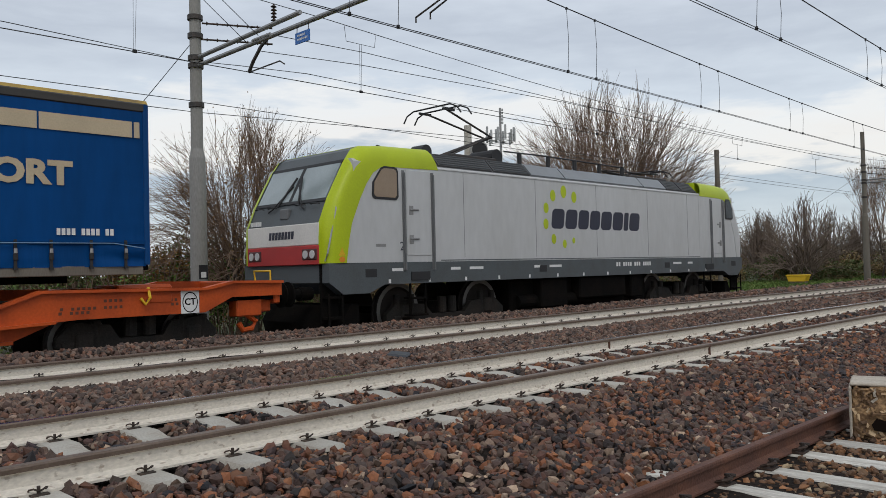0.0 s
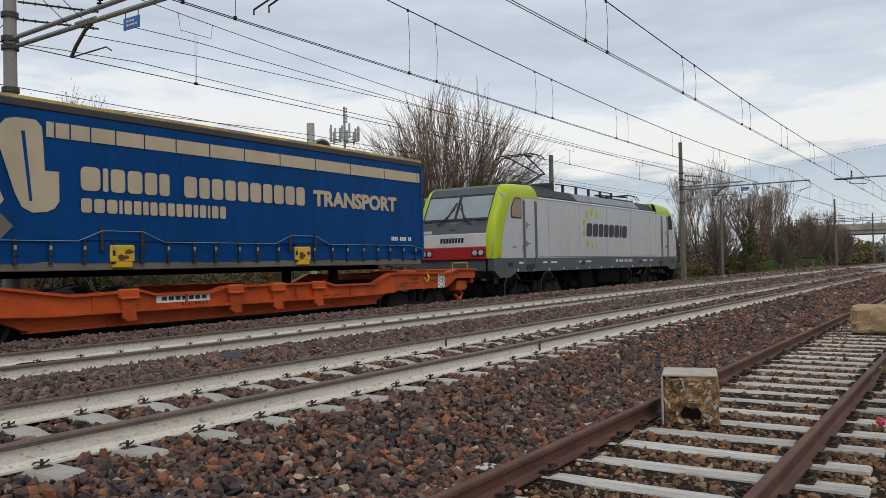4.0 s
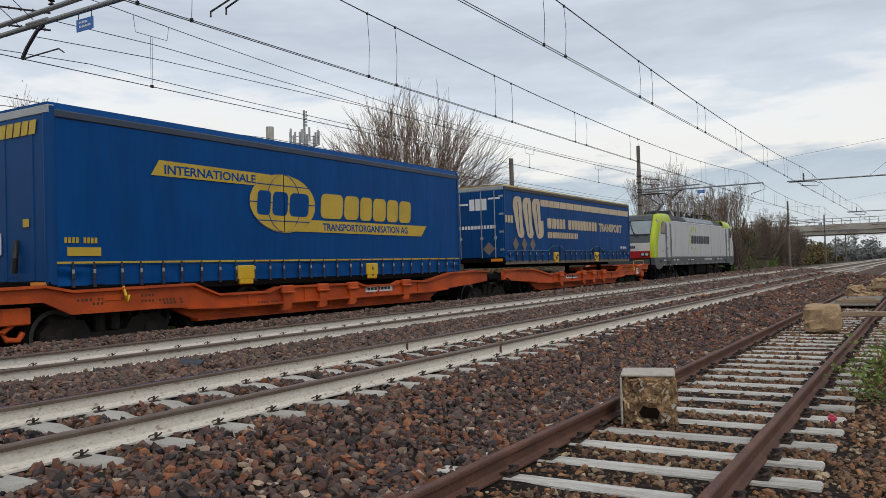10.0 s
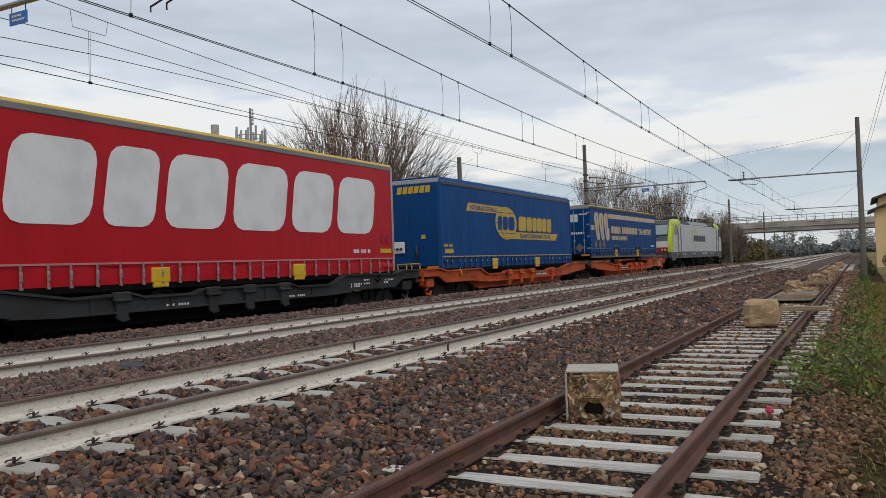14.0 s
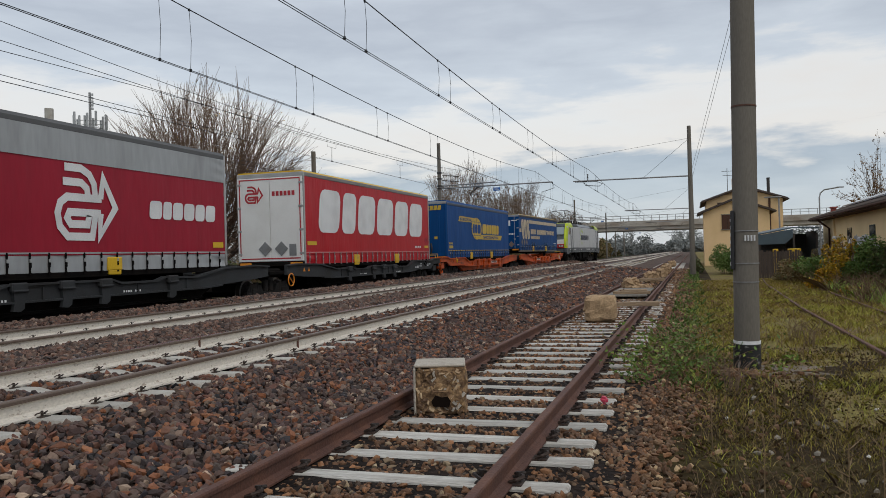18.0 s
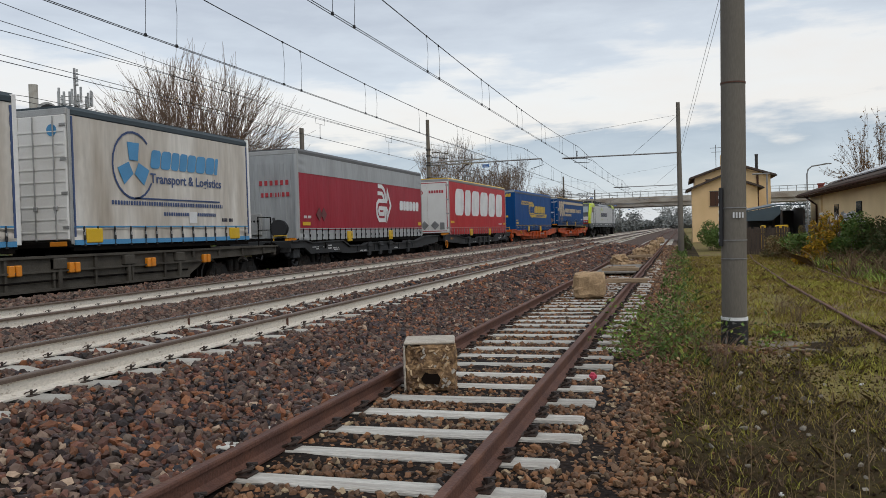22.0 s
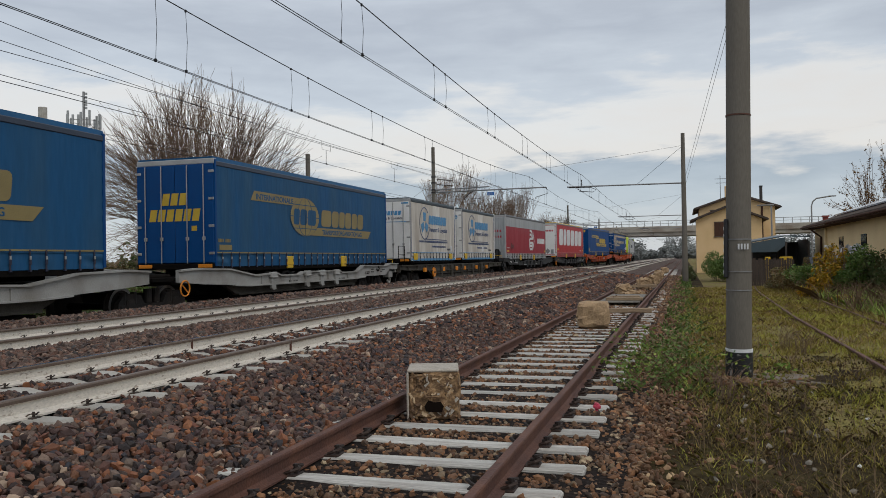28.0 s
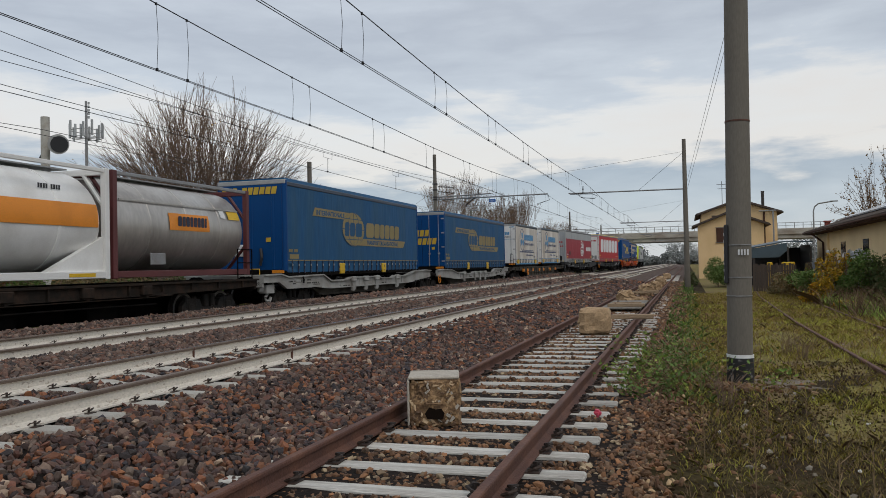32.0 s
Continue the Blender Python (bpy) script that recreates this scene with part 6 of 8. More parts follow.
def swap_body(offset, label, seed, rear):
    T, x, h = curtain_trailer(offset, 7.55, 1.42, 4.42 if seed < 9 else 4.45, DIRTY_T, plain("blue_grey_roof", (0.035, 0.052, 0.062), 0.6), DOOR_W, label, seed, 14, hem=BLUE_P, strap_m=BLACK, pads=False)
    T.name = "swap_body"
    T["category"] = "swap body"
    T["group"] = "swap bodies on the train"
    for y in (-h + .45, h - 1.2):
        part("lifting_pad", Shape().box(x - .05, x + .03, y, y + .52, 1.46, 1.78, .02), [YELLOW], T, "yellow lifting pad")
    for e in (-1, 1):
        part("edge_stripe", Shape().box(x - .01, x + .006, *sorted((e * (h - .15), e * (h - .1))), 1.6, 4.2), [SLATE_BLUE], T, "dark blue edge stripe")
    part("hem_strip", Shape().box(x - .012, x + .006, -h + .1, h - .1, 1.42, 1.53), [BLUE_P], T, "light blue strip along the foot")
    # looped emblem: blue ring of thin segments with three lobes
    em = Shape()
    c = (-1.62, 3.28)
    for a in range(3, 22):
        p = [(c[0] + r_ * math.cos(q), c[1] + 1.05 * r_ * math.sin(q)) for q, r_ in ((a * math.pi / 12, .78), ((a + 1) * math.pi / 12, .78), ((a + 1) * math.pi / 12, .73), (a * math.pi / 12, .73))]
        em.prism(p, 'x', x, x + .005)
    em.box(x, x + .005, c[0], 2.1, 2.48, 2.52)
    part("emblem", em, [plain("navy_blue_ring", (.03, .06, .16), .5)], T, "thin dark blue ring")
    em = Shape()
    for q in (90, 210, 330):
        u, w = math.cos(radians(q)), math.sin(radians(q))
        em.prism([(c[0] + u * .12 - w * .16, c[1] + w * .12 + u * .16), (c[0] + u * .55 - w * .22, c[1] + w * .55 + u * .22), (c[0] + u * .55 + w * .22, c[1] + w * .55 - u * .22), (c[0] + u * .12 + w * .16, c[1] + w * .12 - u * .16)], 'x', x, x + .005)
    part("emblem", em, [BLUE_P], T, "light blue three-lobed emblem")
    wordmark(T, BLUE_P, "light blue slanted block of a name", x, -1.0, 3.26, .46, (.38, .4, .32, .32, .36, .42, .42, .14), .035, .2)
    words("Transport & Logistics", .34, SLATE_BLUE, T, x + .002, -1.0, 2.90, .006, width=3.2)
    s = bars(Shape(), x, -2.45, 2.33, .10, ([.07] * 6 + [.03]) * 7, .032)
    bars(s, x, -.5, 2.09, .09, [.07] * 24, .03)
    part("marking", s, [SLATE_BLUE], T, "dark plain bars of an address and numbers", kind="stuff")
    code_bars(T, x, 2.2, 1.95, 8, .1, NAVY)
    part("patch", Shape().box(x, x + .004, .6 if seed < 9 else 2.8, .95 if seed < 9 else 3.1, 1.9, 2.2), [WHITE_P], T)
    if rear:
        r = Shape()
        for k in range(8):
            r.prism([(-.6 + k * .18, 3.62), (-.46 + k * .18, 3.62), (-.42 + k * .18, 3.82), (-.56 + k * .18, 3.82)], 'y', -h - .054, -h - .047)
        part("wordmark", r, [BLUE_P], T)
        words("Transport & Logistics", .17, NAVY, T, -.6, -h - .05, 3.42, .003, width=1.5, turn=pose(0, 0, 0, 90, 0, 0))
        s = Shape().box(-1.1, 1.2, -h - .052, -h - .046, 3.28, 3.31).box(.85, 1.2, -h - .052, -h - .046, 4.15, 4.22)
        part("marking", s, [BLUE_P], T, kind="stuff")
    else:
        for k in range(9):
            part("rib", Shape().box(-1.2, 1.2, -h - .06, -h - .045, 1.7 + k * .27, 1.72 + k * .27), [DOOR_W], T)
        part("marking", Shape().tube((.9, -h - .05, 3.9), (.9, -h - .056, 3.9), .13, n=16), [BLUE_P], T)
    for sx in (-1, 1):
        part("corner_post", Shape().box(*sorted((sx * 1.2, sx * 1.29)), h - .1, h + .01, 1.45, 4.42, .01), [DOOR_W], T)


def tank_container(offset, label, steel, frame_m, band=False):
    T = vehicle("tank_container", label, "tank container", offset - 3.03, group="tank containers on the train")
    h, zc, r = 3.02, 2.62, 1.17
    rings = []
    for y, q in ((-h + .06, .25), (-h + .1, .7), (-h + .2, .93), (-h + .36, 1.0), (h - .36, 1.0), (h - .2, .93), (h - .1, .7), (h - .06, .25)):
        rings.append([(r * q * math.cos(a * math.pi / 16), y, zc + r * q * math.sin(a * math.pi / 16)) for a in range(32)])
    part("tank", Shape().loft(rings), [steel], T, smooth=True)
    for y in (-1.55, 0.0, 1.55):
        ring = [[(q * math.cos(a * math.pi / 16), y + d, zc + q * math.sin(a * math.pi / 16)) for a in range(32)] for d, q in ((-.05, r), (-.04, r + .012), (.04, r + .012), (.05, r))]
        part("seam_band", Shape().loft(ring, caps=False), [steel], T, smooth=True)
    fr = Shape()
    for e in (-1, 1):
        for sx in (-1, 1):
            fr.box(*sorted((sx * 1.08, sx * 1.22)), *sorted((e * h, e * (h - .15))), 1.34, 3.86, .012)
        fr.box(-1.1, 1.1, *sorted((e * h, e * (h - .12))), 1.36, 1.52, .01)
        fr.box(-1.1, 1.1, *sorted((e * h, e * (h - .12))), 3.72, 3.86, .01)
        for sx in (-1, 1):
            fr.pipe([(sx * 1.1, e * (h - .07), 3.0), (sx * .55, e * (h - .07), 3.75)], .05)
            fr.pipe([(sx * 1.1, e * (h - .07), 2.2), (sx * .45, e * (h - .07), 1.45)], .05)
    part("frame", fr, [frame_m], T, "steel corner frame")
    for sx in (-1, 1):
        part("bottom_rail", Shape().box(*sorted((sx * 1.1, sx * 1.22)), -h + .15, h - .15, 1.36, 1.52, .01), [frame_m], T)
        part("top_rail", Shape().box(*sorted((sx * 1.12, sx * 1.2)), -h + .15, h - .15, 3.76, 3.85, .01) if band or sx > 0 else Shape().box(-1.2, -1.12, -h + .15, h - .15, 3.76, 3.85, .01), [frame_m if band else STEEL], T)
    part("walkway", Shape().box(-.3, .3, -h + .3, h - .3, 3.84, 3.87), [STEEL], T, "grating walkway on top")
    def on_tank(y0, y1, a0, a1, material, label, name="plate", n=8):
        q = r + .018
        rows = [[(q * math.cos(a0 + (a1 - a0) * k / n), y, zc + q * math.sin(a0 + (a1 - a0) * k / n)) for k in range(n + 1)] for y in (y0, y1)]
        part(name, Shape().loft(rows, close=False), [material], T, label, smooth=True)
    if band:
        on_tank(-h + .36, h - .34, -.10, .34, ORANGE_P, "broad orange band", "band")
        code_bars(T, 1.0, 1.1, 3.28, 10, .1, BLACK)
        for sx in (-1, 1):
            x0, x1 = sorted((sx * 1.0, sx * 1.14))
            part("gusset", Shape().prism([(h - .14, 1.5), (h - .14, 2.3), (h - .9, 1.95), (h - 1.9, 1.5)], 'x', x0, x1), [TANK_W], T, "white triangular foot plate")
        part("plate", Shape().box(1.222, 1.228, h - 1.3, h - .5, 1.40, 1.48), [YELLOW], T)
    else:
        on_tank(-.85, .95, -.06, .32, ORANGE_P, "orange plate with a plain dark wordmark")
        s = bars(Shape(), r + .022, -.5, 2.66, .26, (.16, .14, .15, .13, .14, .14, .15, .08), .03)
        part("wordmark", s, [NAVY], T, "dark plain blocks of a name")
        part("plate", Shape().box(1.13, 1.16, -1.6, -1.0, 1.66, 1.95, .01), [STEEL], T)
        on_tank(2.0, 2.6, .28, .5, YELLOW, "yellow placards")
        on_tank(1.6, 1.85, .3, .52, WHITE_P, "white plate")
        part("rail_strip", Shape().box(1.03, 1.06, -h + .4, h - .4, 3.2, 3.24), [steel], T)
    return T


def build_loads():
    trailer_striped()
    globe_trailer(-15.35, 13.65, 1.32, 4.42, BLUE_W, GOLD, 2.0, "deep blue curtain-sided trailer with yellow globe emblem", headboard=True)
    trailer_red()
    trailer_red_grey()
    swap_body(-67.5, "grimy white swap body with blue emblem, dirt streaked", 8.0, False)
    swap_body(-76.45, "grimy white swap body with plain white end doors", 9.5, True)
    globe_trailer(-87.2, 13.5, 1.36, 4.45, BLUE_F, GOLD_F, 10.0, "faded blue curtain-sided trailer with worn yellow emblem", big_rear=True)
    globe_trailer(-105.15, 13.5, 1.38, 4.50, BLUE_F, GOLD_F, 12.0, "blue curtain-sided trailer with weathered yellow emblem", headboard=True)
    tank_container(-120.9, "brushed steel tank container in a maroon frame", TANK_S, MAROON)
    tank_container(-127.05, "white tank container with broad orange band", TANK_W, DOOR_W, True)


build_loads()

# ---- overhead line ----
def messenger_z(k, y):
    c, low, a, span = ((28.0, 6.0, 0.0011, 43.4), (31.5, 5.85, 0.0012, 43.4), (31.0, 5.70, 0.0008, 38.0))[k]
    u = (y - c + span / 2) % span - span / 2
    return low + a * u * u


def wire(parent, pts, r, name="wire", label=""):
    part(name, Shape().pipe(pts, r, 5), [WIRE], parent, label)


def messenger_one(y):
    """The cable over the first track: high at the mast, low in the middle of the span."""
    u = (y - 8.65) % 43.4
    return 6.50 - .0600 * u + .00138 * u * u


def build_wires():
    for k, x in enumerate((TRACK_1, TRACK_2, TRACK_3)):
        C = thing("catenary", "dark messenger cable with droppers and contact wires over a track", "overhead line", group="overhead lines")
        step = 3.0 if k else 2.17
        path = [(x + (swing(y) if k == 0 else 0), y) for y in np.arange(-20, 125, step)] + [(x + (4.11 if k == 0 else 0), y) for y in (150, 200, 300)]
        top = messenger_one if k == 0 else lambda y: messenger_z(k, y)
        wire(C, [(a, b, top(b)) for a, b in path if b < 200 or k], 0.012 if k else 0.008, "messenger_cable")
        for d in (-0.03, 0.03) if k else (0,):
            wire(C, [(a + d, b, 4.95 if k else 4.97) for a, b in path[::4]] + [(path[-1][0], 300, 4.95)], 0.0075 if k else .009, "contact_wire")
        y = 2.1
        while y < 100:
            for dy in (0, 1.0) if k else ():
                zt = messenger_z(k, y + dy)
                part("dropper", Shape().pipe([(x, y + dy, zt), (x + .02, y + dy + .02, (zt + 4.95) / 2), (x, y + dy, 4.95)], .005, 4).box(x - .02, x + .02, y + dy - .02, y + dy + .02, 4.93, 4.99).box(x - .015, x + .015, y + dy - .02, y + dy + .02, zt - .03, zt + .02), [WIRE], C)
            y += 5.62
        if k == 0:
            # long droppers that hang in a loop from the cable
            for y in (6.25, 11.36, 20.5, 30, 38):
                a, zt = x + swing(y), messenger_one(y)
                part("dropper", Shape().pipe([(a, y - .45, messenger_one(y - .45)), (a, y - .4, zt - .32), (a, y + .4, zt - .32), (a, y + .45, messenger_one(y + .45))], .006, 4).pipe([(a, y - .03, zt - .32), (a, y - .04, 4.97)], .004, 4).pipe([(a, y + .03, zt - .32), (a, y - .01, 4.97)], .004, 4).box(a - .02, a + .02, y - .05, y + .02, 4.95, 5.0), [WIRE], C)
    # wires that are anchored at the near mast, and run ahead beside the first track
    A = thing("anchored_wires", "thin dark wires anchored at the mast by insulators", "overhead line")
    for pts in ([(-15.9, 8.65, 5.62), (-14.3, 8.62, 5.22), (-13.75, 9.9, 5.15), (-13.75, 13.9, 5.10), (-13.6, 24, 5.02)],
                [(-13.4, 8.7, 5.68), (-13.2, 11.0, 5.67), (-13.2, 18.0, 5.57), (-13.2, 26, 5.50), (-13.0, 52, 5.75)],
                [(-13.6, 8.7, 5.38), (-13.3, 11.0, 5.42), (-13.2, 18.0, 5.53), (-13.1, 52, 5.65)],
                [(-15.95, 8.6, 5.60), (-13.9, 4.2, 5.12), (-12.6, -8, 4.9)],
                [(-15.0, 7.2, 7.4), (-13.95, 8.62, 5.60)], [(-14.6, 7.0, 7.6), (-13.55, 8.62, 5.66)]):
        wire(A, pts, .0075)
    F = thing("feeder_line", "thin dark feeder wires strung along the masts", "overhead line")
    for x, z, s in ((-16.2, 4.82, .10), (-16.2, 4.58, .08)):
        pts = []
        for y in np.arange(-34.8, 140, 4.35):
            u = ((y - 8.6) % 43.5) / 43.5
            pts.append((x, y, z + (.045 * (y - 8.6) if 8.6 < y < 17 and z < 4.6 else .37 if y >= 17 and z < 4.6 else 0) - s * 4 * u * (1 - u)))
        wire(F, pts, .008)


def insulator(parent, p0, p1, n=5, r=.06):
    p0, p1 = Vector(p0), Vector(p1)
    s = Shape().tube(p0, p1, .02)
    for k in range(n):
        c = p0.lerp(p1, (k + .5) / n)
        d = (p1 - p0).normalized() * .012
        s.tube(c - d, c + d, r, r * .6, n=10)
    part("insulator", s, [RUST_DARK], parent, "ribbed brown insulator")


def left_mast(y, detail=True, x=-16.05, reach=7.6):
    M = thing("catenary_mast", "grey concrete mast with steel tube arm over the tracks", "mast", (x, y, 0), group="overhead line masts")
    part("post", Shape().tube((0, 0, -1.0), (0, 0, 3.55), .19, .17, 16).tube((0, 0, 3.55), (0, 0, 3.75), .17, .13, 16).tube((0, 0, 3.75), (0, 0, 8.6), .13, .115, 16), [POLE_CONC if not detail else mat("mast_concrete", (.27, .265, .25), .85, col2=(.2, .19, .17), scale=1.5, stretch=(1, 1, .3))], M, "tapered concrete post", smooth=True)
    part("arm", Shape().tube((.1, 0, 5.55), (reach, 0, 5.60), .045, n=10), [STEEL], M, "long steel tube arm")
    part("arm", Shape().tube((.1, 0, 5.72), (3.85, 0, 5.80), .045, n=10).tube((2.3, -.02, 5.6), (2.9, -.02, 5.6), .04), [STEEL], M, "short steel tube arm")
    for z in (5.55, 5.72, 6.2, 6.6, 4.7):
        part("collar", Shape().tube((0, 0, z - .05), (0, 0, z + .05), .165, n=14), [DARK_STEEL], M)
    insulator(M, (3.0, 0, 5.82), (3.0, 0, 6.15))
    insulator(M, (.2, .05, 6.45), (1.0, 1.3, 6.40), 7, .045)
    insulator(M, (.2, .05, 6.10), (1.0, 1.3, 6.05), 7, .045)
    part("steady_arm", Shape().pipe([(2.75, 0, 5.52), (2.55, 0, 5.45), (2.25, 0, 5.2), (2.1, 0, 5.02)], .035).pipe([(2.1, 0, 5.02), (3.1, .05, 5.06), (3.25, .05, 4.97)], .014), [DARK_STEEL], M, "curved registration arm")
    part("steady_arm", Shape().pipe([(reach, 0, 5.6), (reach + .1, 0, 5.2), (reach - .7, 0, 4.98), (reach - .7, 0, 4.9)], .016).pipe([(reach, .12, 5.6), (reach + .1, .12, 5.22), (reach - .5, .12, 5.03), (reach - .5, .12, 4.93)], .016), [DARK_STEEL], M)
    sg = part("sign", Shape().box(3.70, 4.15, -.02, -.005, 5.22, 5.43, .004), [plain("blue_sign", (.01, .12, .42), .4)], M, "small blue sign plate")
    wt = Shape()
    for r_, n_ in ((5.35, 6), (5.28, 8)):
        for q in range(n_):
            wt.box(3.78 + q * .04, 3.805 + q * .04, -.024, -.02, r_, r_ + .035)
    part("marking", wt, [WHITE_P], sg)
    part("hanger", Shape().tube((3.75, -.01, 5.42), (3.75, 0, 5.58), .008).tube((4.1, -.01, 5.42), (4.1, 0, 5.58), .008), [DARK_STEEL], sg)
    part("stay_wire", Shape().tube((-.15, 0, 6.1), (-2.6, -.6, 4.4), .008, n=4), [WIRE], M)
    if detail:
        part("plate", Shape().box(.17, .185, -.1, .1, .95, 1.25), [BLACK], M, "small dark plate")
        part("plate", Shape().box(.185, .19, -.06, .06, .98, 1.1), [WHITE_P], M)
    return M


def right_mast(y, x=0.05):
    M = thing("catenary_mast", "slim grey mast with one long tube arm over the near track", "mast", (x, y, 0), group="overhead line masts")
    part("post", Shape().tube((0, 0, -.6), (0, 0, 8.0), .17, .11, 12), [POLE_CONC], M, smooth=True)
    part("arm", Shape().tube((0, 0, 5.17), (-6.6, 0, 5.2), .04), [STEEL], M)
    insulator(M, (-5.75, 0, 5.2), (-5.75, 0, 5.6))
    part("steady_arm", Shape().pipe([(-6.5, 0, 5.15), (-5.2, 0, 5.12), (-4.9, 0, 4.98), (-5.1, 0, 4.85), (-5.9, 0, 4.93)], .02), [DARK_STEEL], M)
    part("stay_wire", Shape().tube((0, 0, 7.3), (-2.6, 0, 5.18), .012, n=4).tube((0, 0, 7.3), (-7.5, -4, 5.9), .008, n=4), [WIRE], M)
    return M


build_wires()
left_mast(8.65)
for q in (52.0, 117.5, 162, 205):
    left_mast(q, False)
for q in (48.0, 86, 124, 162, 205, 250):
    right_mast(q)
for x, y, z in ((-18.0, 68.9, 6.0), (-16.8, 190, 7.5), (-16.8, 240, 7.5)):
    M = thing("mast", "slim dark far mast beside the line", "mast", (x, y, 0), group="overhead line masts")
    part("post", Shape().tube((0, 0, -1), (0, 0, z), .13, .1, 10), [POLE_CONC], M, smooth=True)
    part("lamp_head", Shape().box(-.1, .55, -.1, .1, z - .12, z, .03), [STEEL], M)

# the thick pole beside the siding, with its band, rings and cable strip
P = thing("concrete_pole", "thick grey concrete pole with a black foot and white ring", "pole", Matrix.Translation((0.655, 10.75, -0.5)) @ pose(0, 0, 0, 0, 0.9, 0))
part("shaft", Shape().tube((0, 0, -.3), (0, 0, 9.8), .153, .131, 28), [POLE_CONC], P, smooth=True)
part("bracket", Shape().box(-.1, 1.5, -.06, .06, 9.45, 9.56, .01), [STEEL], P, "steel bracket for the stays")
part("painted_foot", Shape().tube((0, 0, .0), (0, 0, .33), .163, .162, 28), [mat("flaked_black_paint", (.012, .012, .012), .6, col2=(.25, .24, .22), scale=14, amount=.9, lo=.6, hi=.66)], P, "flaking black painted foot", smooth=True)
part("ring", Shape().tube((0, 0, .33), (0, 0, .37), .163, n=28), [WHITE_P], P, "white painted ring", smooth=True)
part("ring", Shape().tube((0, 0, 3.26), (0, 0, 3.28), .151, n=28), [RUST], P, "rusty band", smooth=True)
for z in (1.32, 1.72, 1.09):
    part("ring", Shape().tube((0, 0, z), (0, 0, z + .012), .1575, n=28), [STEEL], P, "thin steel band", smooth=True)
part("cable_strip", Shape().box(-.178, -.13, -.1, -.02, 1.25, 1.98, .01), [BLACK], P, "black strip with white marks")
sm = Shape()
for q in range(7):
    sm.box(-.181, -.177, -.09, -.04, 1.3 + q * .09, 1.34 + q * .09)
part("marking", sm, [WHITE_P], P)
sm = Shape()
for q in range(4):
    sm.box(-.02 + q * .035, .0 + q * .035, -.162, -.154, 1.60, 1.67)
part("marking", sm, [WHITE_P], P, "faint white stencil bars")
thing("stay_wire", "thin steel stay wires running down to the ground", "wire", shape=Shape().tube((2.0, 10.9, 9.0), (-.02, 48, 4.9), .007, n=4).tube((2.1, 10.9, 9.0), (.02, 48, 4.6), .007, n=4), mats=[WIRE])

# ---- plants ----
BARK = mat("grey_brown_bark", (0.085, 0.065, 0.05), 0.9, col2=(0.13, 0.105, 0.085), scale=6, grain=40, gvar=0.3, bump=0.5)
TWIG = mat("twig_bark", (0.20, 0.138, 0.10), 0.9, spec=.15, gvar=0.2)


def leaf_mat(name, stops):
    return stone_mat(name, stops, 0.65, 0.18)


LEAF_GREEN = leaf_mat("green_leaves", [(.075, .14, .03), (.12, .19, .045), (.065, .115, .026), (.17, .21, .06), (.10, .15, .035)])
LEAF_LIME = leaf_mat("fresh_green_leaves", [(.15, .25, .04), (.22, .31, .06), (.11, .18, .035), (.28, .32, .07), (.18, .24, .045)])
LEAF_YELLOW = leaf_mat("autumn_leaves", [(.46, .25, .02), (.26, .19, .02), (.58, .34, .02), (.16, .14, .02), (.42, .17, .014)])
LEAF_DARK = leaf_mat("dark_ivy_leaves", [(.055, .085, .028), (.08, .105, .035), (.115, .10, .045), (.06, .08, .03)])
LEAF_BROWN = leaf_mat("withered_leaves", [(.19, .125, .06), (.12, .10, .045), (.24, .155, .07), (.10, .115, .04)])
GRASS = leaf_mat("grass_blades", [(.27, .225, .04), (.33, .27, .05), (.19, .165, .03), (.35, .24, .08), (.30, .24, .045), (.40, .30, .12), (.20, .138, .055), (.26, .18, .07)])
# leaf colour paled and greyed to stand for distance haze
LEAF_HAZE = leaf_mat("haze_tinted_leaves", [(.22, .235, .225), (.28, .28, .26), (.19, .215, .21)])
LEAF_RUSSET = leaf_mat("russet_leaves", [(.22, .11, .03), (.14, .07, .025), (.30, .17, .05), (.10, .06, .025)])
DRY = leaf_mat("dry_stalks", [(.15, .095, .055), (.24, .165, .09), (.10, .065, .04)])


def branches(base, height, spread, seed, stems=7, levels=5, kids=3, up=0.35, r0=0.16, trunk_h=1.2):
    """Limbs of a bare tree: a list of (from, to, radius, radius, level)."""
    r = random.Random(seed)
    segs = []

    def grow(p, d, length, rad, level):
        q = p
        n = 2 if level < 2 else 2
        for k in range(n):
            d2 = (d + Vector((r.uniform(-.16, .16), r.uniform(-.16, .16), r.uniform(-.02, .12)))).normalized()
            q2 = q + d2 * length / n
            segs.append((q, q2, rad * (1 - .25 * k), rad * (1 - .25 * (k + 1)), level))
            q, d = q2, d2
            if level and level < levels - 1 and r.random() < .6:
                side = (d + Vector((r.uniform(-1, 1), r.uniform(-1, 1), r.uniform(-.1, .6))) * .7).normalized()
                grow(q, side, length * r.uniform(.5, .75), rad * .45, level + 1)
        if level < levels:
            for k in range(kids if level else stems):
                a = 2 * math.pi * (k + r.random() * .7) / (kids if level else stems)
                w = (spread if level == 0 else .55) * r.uniform(.35, 1.0)
                d2 = (d * (1 if level else .55) + Vector((math.cos(a) * w, math.sin(a) * w, up))).normalized()
                grow(q, d2, length * r.uniform(.55, .8) if level else (height - trunk_h) * r.uniform(.36, .46), rad * (.55 if level else .5), level + 1)
    grow(Vector((0, 0, -.3)), Vector((0, 0, 1)), trunk_h + .3, r0, 0)
    return segs


